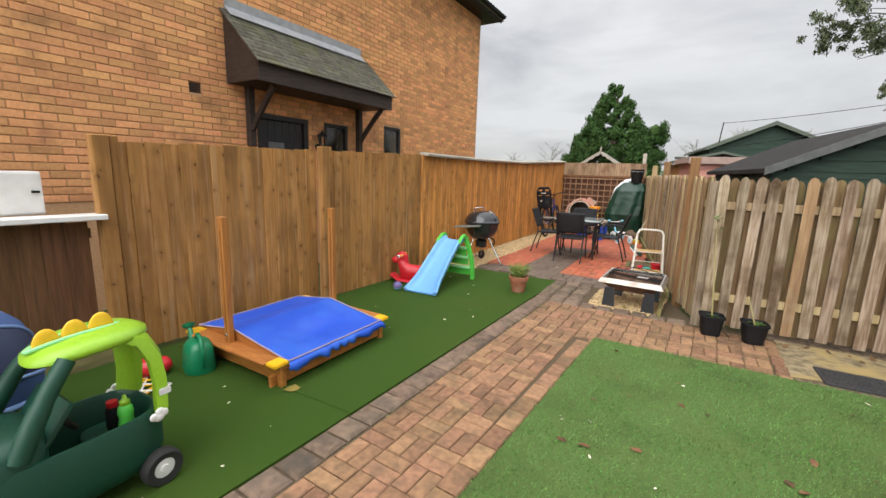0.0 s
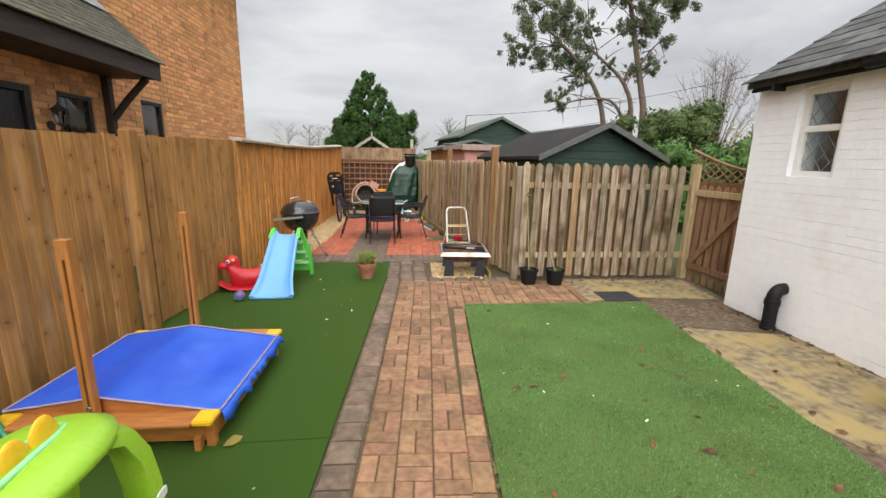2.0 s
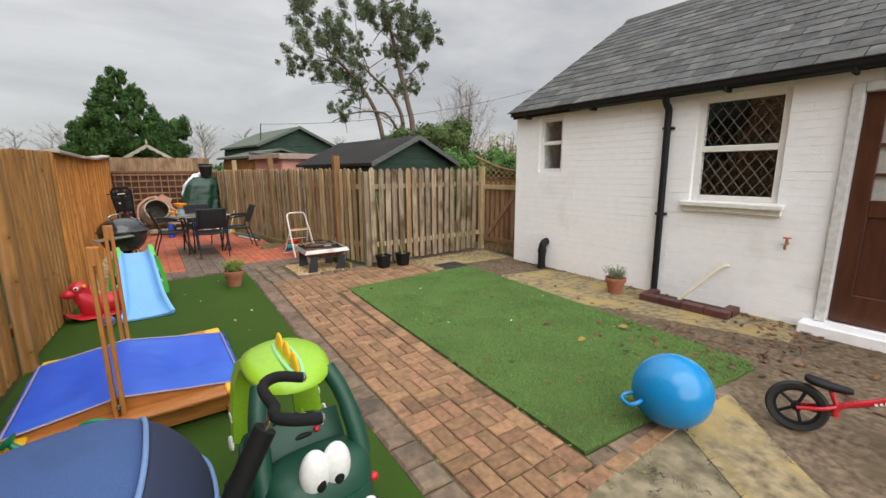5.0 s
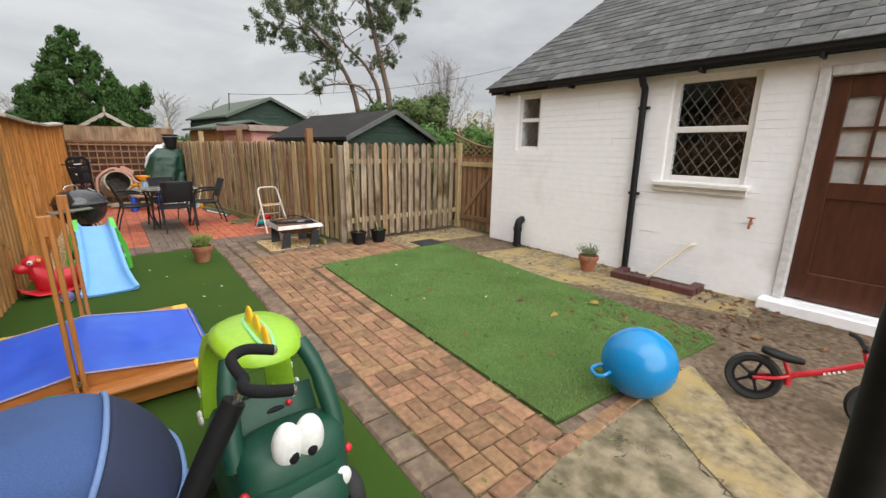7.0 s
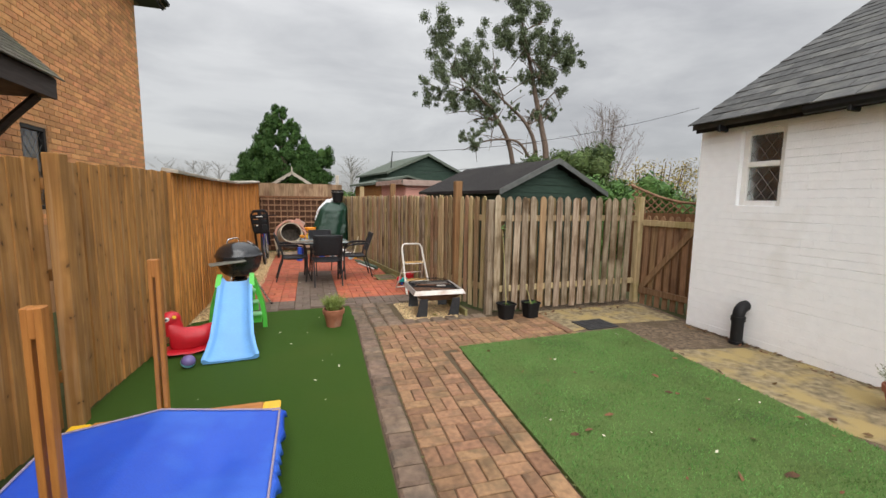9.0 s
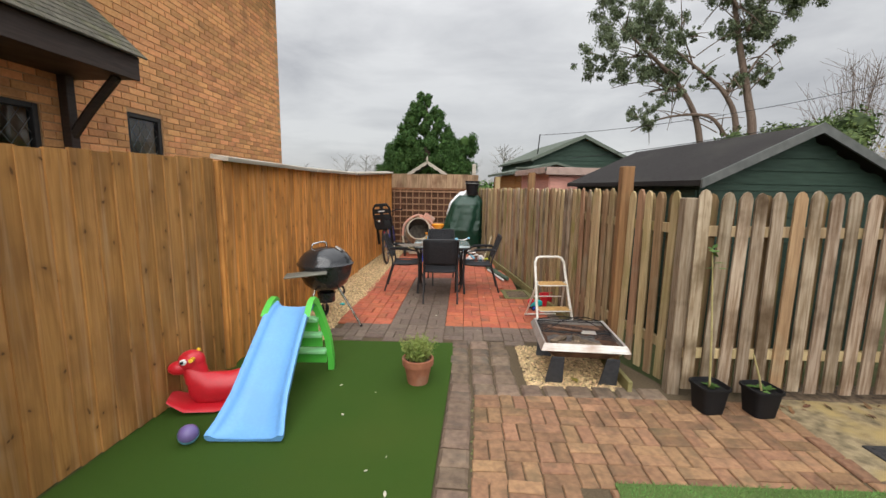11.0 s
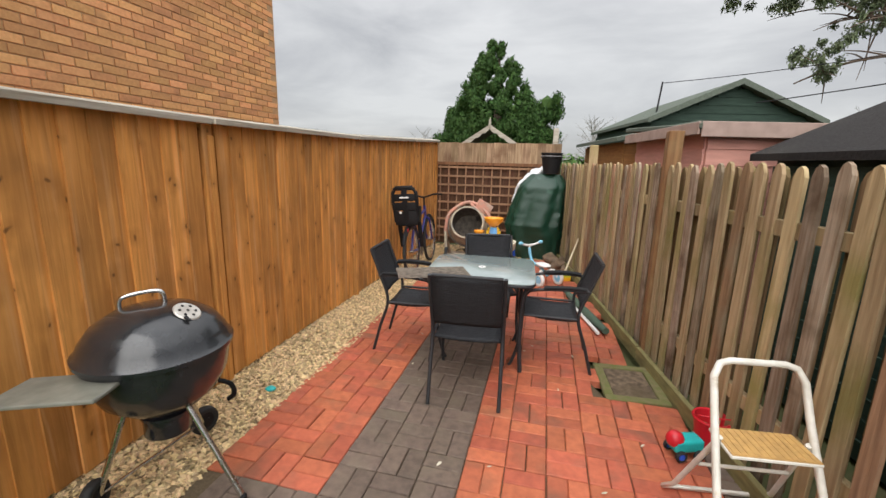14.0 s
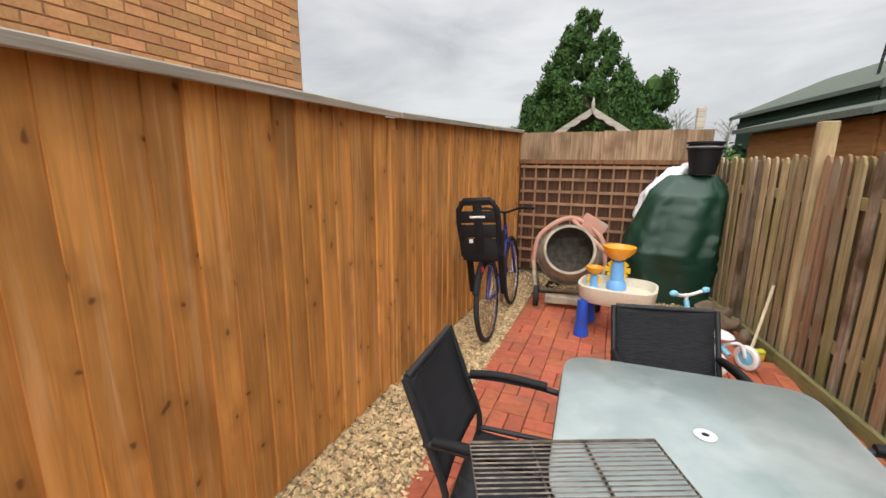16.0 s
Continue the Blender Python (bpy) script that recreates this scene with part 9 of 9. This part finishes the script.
row = 0
y = 0.02
while y < 3.62:
    xk = kerb_x(y) + 0.195
    for c in range(3):
        basket(xk + (c + 0.5) * CELL, y + CELL / 2, -2.2, (c + row) % 2 == 0, PB, paving)
    row += 1
    y += CELL
y = 0.03
while y < 3.55:
    piece("paver", EBW, pose(lawn_x(y + 0.1) - 0.066, y + 0.1, -0.046 + wob(0.002), wob(0.8), wob(0.8), -3 + wob(1)), paving)
    y += 0.2
# branch of the path before the picket fence
for j in range(5):
    y = 3.70 + j * CELL + CELL / 2
    for i in range(11):
        x = kerb_x(y) + 0.195 + (i + 0.5) * CELL
        if x < 0.80 + 0.03 * j:
            basket(x, y + 0.012 * i * 0.3, 1.0, (i + j) % 2 == 0, PB, paving)
for i in range(6):
    piece("paver", EB, pose(-0.42 + i * 0.2, 3.655 + i * 0.008, -0.044, wob(), wob(), 90 + 2), paving)
for i in range(5):
    piece("paver", EB, pose(0.90, 3.75 + i * 0.2, -0.046, wob(), wob(), -4), paving)
# setts along the turf
kerb = tagged(new("sett_edging"), "row of grey tumbled setts edging the turf", "kerb", kind="structure")
KB = [block_mesh("sett", 0.166, 0.150 + 0.012 * k, 0.075, 0.016, KERB) for k in range(3)]
y = 0.0
while y < 4.60:
    k = rngp.randrange(3)
    ln = 0.155 + 0.012 * k
    piece("sett", KB[k], pose(kerb_x(y + ln / 2) + 0.095 + wob(0.004), y + ln / 2, -0.065 + wob(0.003), wob(1.2), wob(1.2), -2.2 + wob(2)), kerb)
    y += ln + 0.008
for i in range(9):
    piece("sett", KB[i % 3], pose(-1.28 + i * 0.178, 4.69 + 0.004 * i, -0.066 + wob(0.003), wob(1), wob(1), 90 + wob(1.5)), kerb)
for j in range(5):
    for i in range(3):
        piece("sett", KB[(i + j) % 3], pose(-1.29 + i * 0.18 + wob(0.004), 4.86 + j * 0.178, -0.064 + wob(0.003), wob(1), wob(1), 90 + wob(2)), kerb)
x = -1.5
while x < -0.1:
    piece("sett", EB, pose(x + 0.1, -0.03 + wob(0.006), -0.046, wob(), wob(), 90 + wob(2)), kerb)
    x += 0.205
DKE = block_mesh("sett", 0.094, 0.194, 0.05, 0.006, KERB)
for i in range(7):
    piece("sett", DKE, pose(-0.64 + i * 0.204, 0.045 - 0.0145 * i, -0.049, wob(), wob(), 86), kerb)
# patio: red panels with a charcoal border and middle strip
patio = tagged(new("patio"), "patio of bright red pavers with a charcoal middle strip", "patio", kind="structure")
CP = 0.2
PR = block_mesh("paver", CP / 2 - 0.004, CP - 0.004, 0.05, 0.005, PAVE_R)
PD = block_mesh("paver", CP / 2 - 0.004, CP - 0.004, 0.05, 0.005, PAVE_D)
rest_r, rest_d, count = [], [], 0
outline = [(-2.60, 5.62), (-0.36, 5.61), (0.02, 5.66), (picket_x(8) - 0.09, 8.0), (picket_x(11.2) - 0.09, 11.2), (-2.70, 11.2), (-2.62, 7.0)]
for j in range(29):
    for i in range(14):
        cx, cy = -2.66 + (i + 0.5) * CP, 5.50 + (j + 0.5) * CP
        dark = j < 3 or (3 <= i < 6 and j < 15) or cx > -0.2
        for s in (-1, 1):
            flip = (i + j) % 2
            px, py = (cx, cy + s * CP / 4) if flip else (cx + s * CP / 4, cy)
            if not inside(px, py, outline) or (-0.72 < px < -0.3 and 7.3 < py < 7.82):
                continue
            m = pose(px + wob(0.0015), py + wob(0.0015), -0.047 + wob(0.002), wob(0.4), wob(0.4), (90 if flip else 0) + wob(0.5))
            if py < 8.75 and count < 300:
                piece("paver", PD if dark else PR, m, patio)
                count += 1
            else:
                (rest_d if dark else rest_r).append((CP / 2 - 0.004, CP - 0.004, 0.05, 0.005, m))
joined("pavers", rest_r, PAVE_RJ, patio)
if rest_d:
    joined("pavers", rest_d, mat("charcoal_paver_joined", (0.165, 0.118, 0.09), (0.112, 0.082, 0.064), scale=24, rough=0.7, bump=0.3, island=0.16), patio)
# mossy inspection cover
mc = thing("inspection_cover", "mossy square inspection cover set in the patio", "drain cover", pose(-0.50, 7.55, 0, 0, 0, 4))
MOSS = mat("mossy_green_rim", (0.12, 0.13, 0.035), (0.17, 0.14, 0.07), scale=20, rough=0.95, bump=0.5)
bm = bmesh.new()
for sx, sy, x, y in ((0.40, 0.06, 0, -0.22), (0.40, 0.06, 0, 0.22), (0.06, 0.38, -0.17, 0), (0.06, 0.38, 0.17, 0)):
    box(bm, sx, sy, 0.03, pose(x, y, -0.004), 0.005)
part("rim", bm, MOSS, mc)
bm = bmesh.new()
box(bm, 0.27, 0.37, 0.02, pose(0, 0, -0.006), 0.004)
part("plate", bm, CONC2, mc)


def gravel(name, label, outline, n, z, size=0.016):
    t = tagged(poly_slab(name, outline, -0.06, z, GRAVEL_BED, label, "gravel"))
    xs, ys = [p[0] for p in outline], [p[1] for p in outline]
    vs, fs = [], []
    shape = [(1, 0, 0), (0, 1, 0), (-1, 0, 0), (0, -1, 0), (0.2, 0.1, 0.7), (-0.1, -0.2, -0.6)]
    made = 0
    while made < n:
        x, y = rngp.uniform(min(xs), max(xs)), rngp.uniform(min(ys), max(ys))
        if not inside(x, y, outline):
            continue
        m = pose(x, y, z + rngp.uniform(0.0, 0.012), wob(40), wob(40), wob(180))
        s = size * rngp.uniform(0.5, 1.35)
        a, b, c = s * rngp.uniform(0.7, 1.3), s * rngp.uniform(0.6, 1.0), s * rngp.uniform(0.5, 0.9)
        o = len(vs)
        vs += [m @ Vector((p[0] * a, p[1] * b, p[2] * c)) for p in shape]
        fs += [(o + i, o + (i + 1) % 4, o + 4) for i in range(4)] + [(o + (i + 1) % 4, o + i, o + 5) for i in range(4)]
        made += 1
    g = tagged(mesh_part("stones", vs, fs, GRAVEL, t), kind="stuff")
    return t


gravel("gravel_strip", "loose buff gravel strip beside the tall fence", [(-3.20, 5.26), (-2.62, 5.55), (-2.66, 6.2), (-2.60, 7.5), (-2.68, 11.2), (-3.10, 11.98), (-3.16, 8.0)], 17000, -0.01)
gravel("gravel_patch", "loose buff gravel patch under the fire pit", [(-0.76, 4.77), (-0.03, 4.77), (0.02, 5.60), (-0.76, 5.61)], 4200, -0.015)
gravel("gravel_strip", "loose gravel and soil at the patio's far end", [(-2.7, 11.2), (-0.85, 11.2), (-0.98, 12.0), (-3.07, 11.98)], 1500, -0.012)

# brick courses of the house wall
BL, BH = 0.225, 0.075
shared = block_mesh("brick", BL - 0.012, BH - 0.011, 0.02, 0.003, BRICK_O)
rest, cnt = [], 0
face = Matrix(((0, 0, 1), (1, 0, 0), (0, 1, 0))).to_4x4()
canopy_zone = lambda y, z: CY0 < y < CY1 and 2.46 < z < 3.36
for r in range(14, 71):
    z = r * BH + BH / 2
    if z > 5.30:
        break
    y = -6.0 + (BL / 2 if r % 2 else 0)
    while y + BL / 2 < 10.23:
        y0, y1 = max(y - BL / 2 + 0.006, -6), min(y + BL / 2 - 0.006, 10.22)
        free = [(y0, y1)]
        for h in holes:
            if h[2] - 0.02 < z < h[3] + 0.02:
                free = [q for a, b in free for q in ((a, min(b, h[0] - 0.004)), (max(a, h[1] + 0.004), b)) if q[1] - q[0] > 0.03]
        for a, b in free:
            m = Matrix.Translation((HX - 0.014, (a + b) / 2, z)) @ face
            full = abs((b - a) - (BL - 0.012)) < 0.002
            if full and 6.9 < y < 9.9 and 1.6 < z < 3.4 and cnt < 300:
                piece("brick", shared, m, brick_house)
                cnt += 1
            else:
                rest.append((b - a, BH - 0.011, 0.02, 0.003, m))
        y += BL
joined("bricks", rest, BRICK, brick_house)
# returns at the far corner
rest = []
for r in range(14, 71):
    z = r * BH + BH / 2
    if z > 5.3:
        break
    for i in range(6):
        x = HX - 0.128 - i * BL - (BL / 2 if r % 2 else 0)
        rest.append((BL - 0.012, BH - 0.011, 0.02, 0.003, Matrix.Translation((x, 10.212, z)) @ pose(0, 0, 0, -90, 0, 0)))
joined("bricks", rest, BRICK, brick_house)
# painted brick courses of the white house
rest = []
faceW = Matrix(((0, 0, -1), (1, 0, 0), (0, -1, 0))).to_4x4()
for r in range(0, 31):
    z = r * BH + BH / 2
    y = -1.42
    while y < WY1 - 0.01:
        ln = rngp.choice((2, 3, 3, 4, 5)) * BL
        y0, y1 = y, min(y + ln, WY1 - 0.002)
        if WY1 - y1 < BL:
            y1 = WY1 - 0.002
        free = [(y0, y1)]
        for h in (wsm, wlg, wdr):
            if h[2] - 0.03 < z < h[3] + 0.03:
                free = [q for a, b in free for q in ((a, min(b, h[0] - 0.004)), (max(a, h[1] + 0.004), b)) if q[1] - q[0] > 0.03]
        for a, b in free:
            proud = 0.0035 if y < 1.0 else 0.0
            rest.append((b - a + 0.001, BH - 0.001, 0.012, 0.0028, Matrix.Translation((WX + 0.0035 + proud + wob(0.0007), (a + b) / 2, z + wob(0.001))) @ pose(0, 0, 0, wob(0.07), 0, 0) @ faceW))
        y = y1 if y1 < WY1 - 0.01 else WY1
joined("bricks", rest, WHITE_BRICK, white_house)
# slates
SL, SW = 0.2, 0.30
slate = block_mesh("slate", SL * 1.7, SW - 0.007, 0.011, 0.003, SLATE)
rest, cnt = [], 0
total = math.hypot(RUN, RISE)
for r in range(int(total / SL) + 1):
    s = (r + 0.55) * SL
    if s > total:
        break
    for c in range(20):
        y = 3.755 - (c + (0.5 if r % 2 else 0)) * SW - SW / 2
        if y < -1.9:
            break
        w = SW - 0.004
        if r % 2 and c == 0:
            rest.append((SL * 1.7, SW / 2 - 0.004, 0.007, 0.002, pose(WX - 0.16 + s * math.cos(pitch_a), 3.755 - SW / 4, 2.322 + s * math.sin(pitch_a), 0, -math.degrees(pitch_a) + 2.2, 0)))
        m = pose(WX - 0.16 + s * math.cos(pitch_a), y, 2.322 + s * math.sin(pitch_a) + wob(0.0015), wob(0.4), -math.degrees(pitch_a) + 2.2 + wob(0.3), wob(0.5))
        if cnt < 300 and y > -0.9:
            piece("slate", slate, m, white_house)
            cnt += 1
        else:
            rest.append((SL * 1.7, w - 0.003, 0.011, 0.003, m))
joined("slates", rest, SLATE_J, white_house)

# short pile of the worn lawn
rngl = random.Random(91)
lawn_outline = [(-0.695, 0.105), (-0.1, 0.04), (1.1, -0.07), (1.21, 0.0), (1.53, 3.78), (0.75, 3.77), (-0.485, 3.74)]
vs, fs = [], []
while len(fs) < 60000:
    x, y = rngl.uniform(-0.75, 1.6), rngl.uniform(-0.1, 3.95)
    if not inside(x, y, lawn_outline):
        continue
    patch = noise.noise(Vector((x * 3.1, y * 3.1, 0)))
    h = 0.012 * rngl.uniform(0.5, 1.3) * (1 + 0.5 * patch)
    a = rngl.uniform(0, 6.28)
    c, s = math.cos(a) * 0.0026, math.sin(a) * 0.0026
    tx, ty = rngl.gauss(0.004, 0.008), rngl.gauss(0.002, 0.008)
    o = len(vs)
    vs += [(x - c, y - s, 0.011), (x + c, y + s, 0.011), (x + tx, y + ty, 0.012 + h)]
    fs.append((o, o + 1, o + 2))
pile = mesh_part("turf_pile", vs, fs, mat("worn_turf_blades", (0.085, 0.20, 0.045), (0.14, 0.27, 0.075), scale=3, rough=0.8, bump=0.0, island=0.4, stain=(0.12, 0.17, 0.05), stain_scale=2.2, stain_lo=0.5, stain_hi=0.7, spec=0.2), lawn)
pile["kind"] = "stuff"
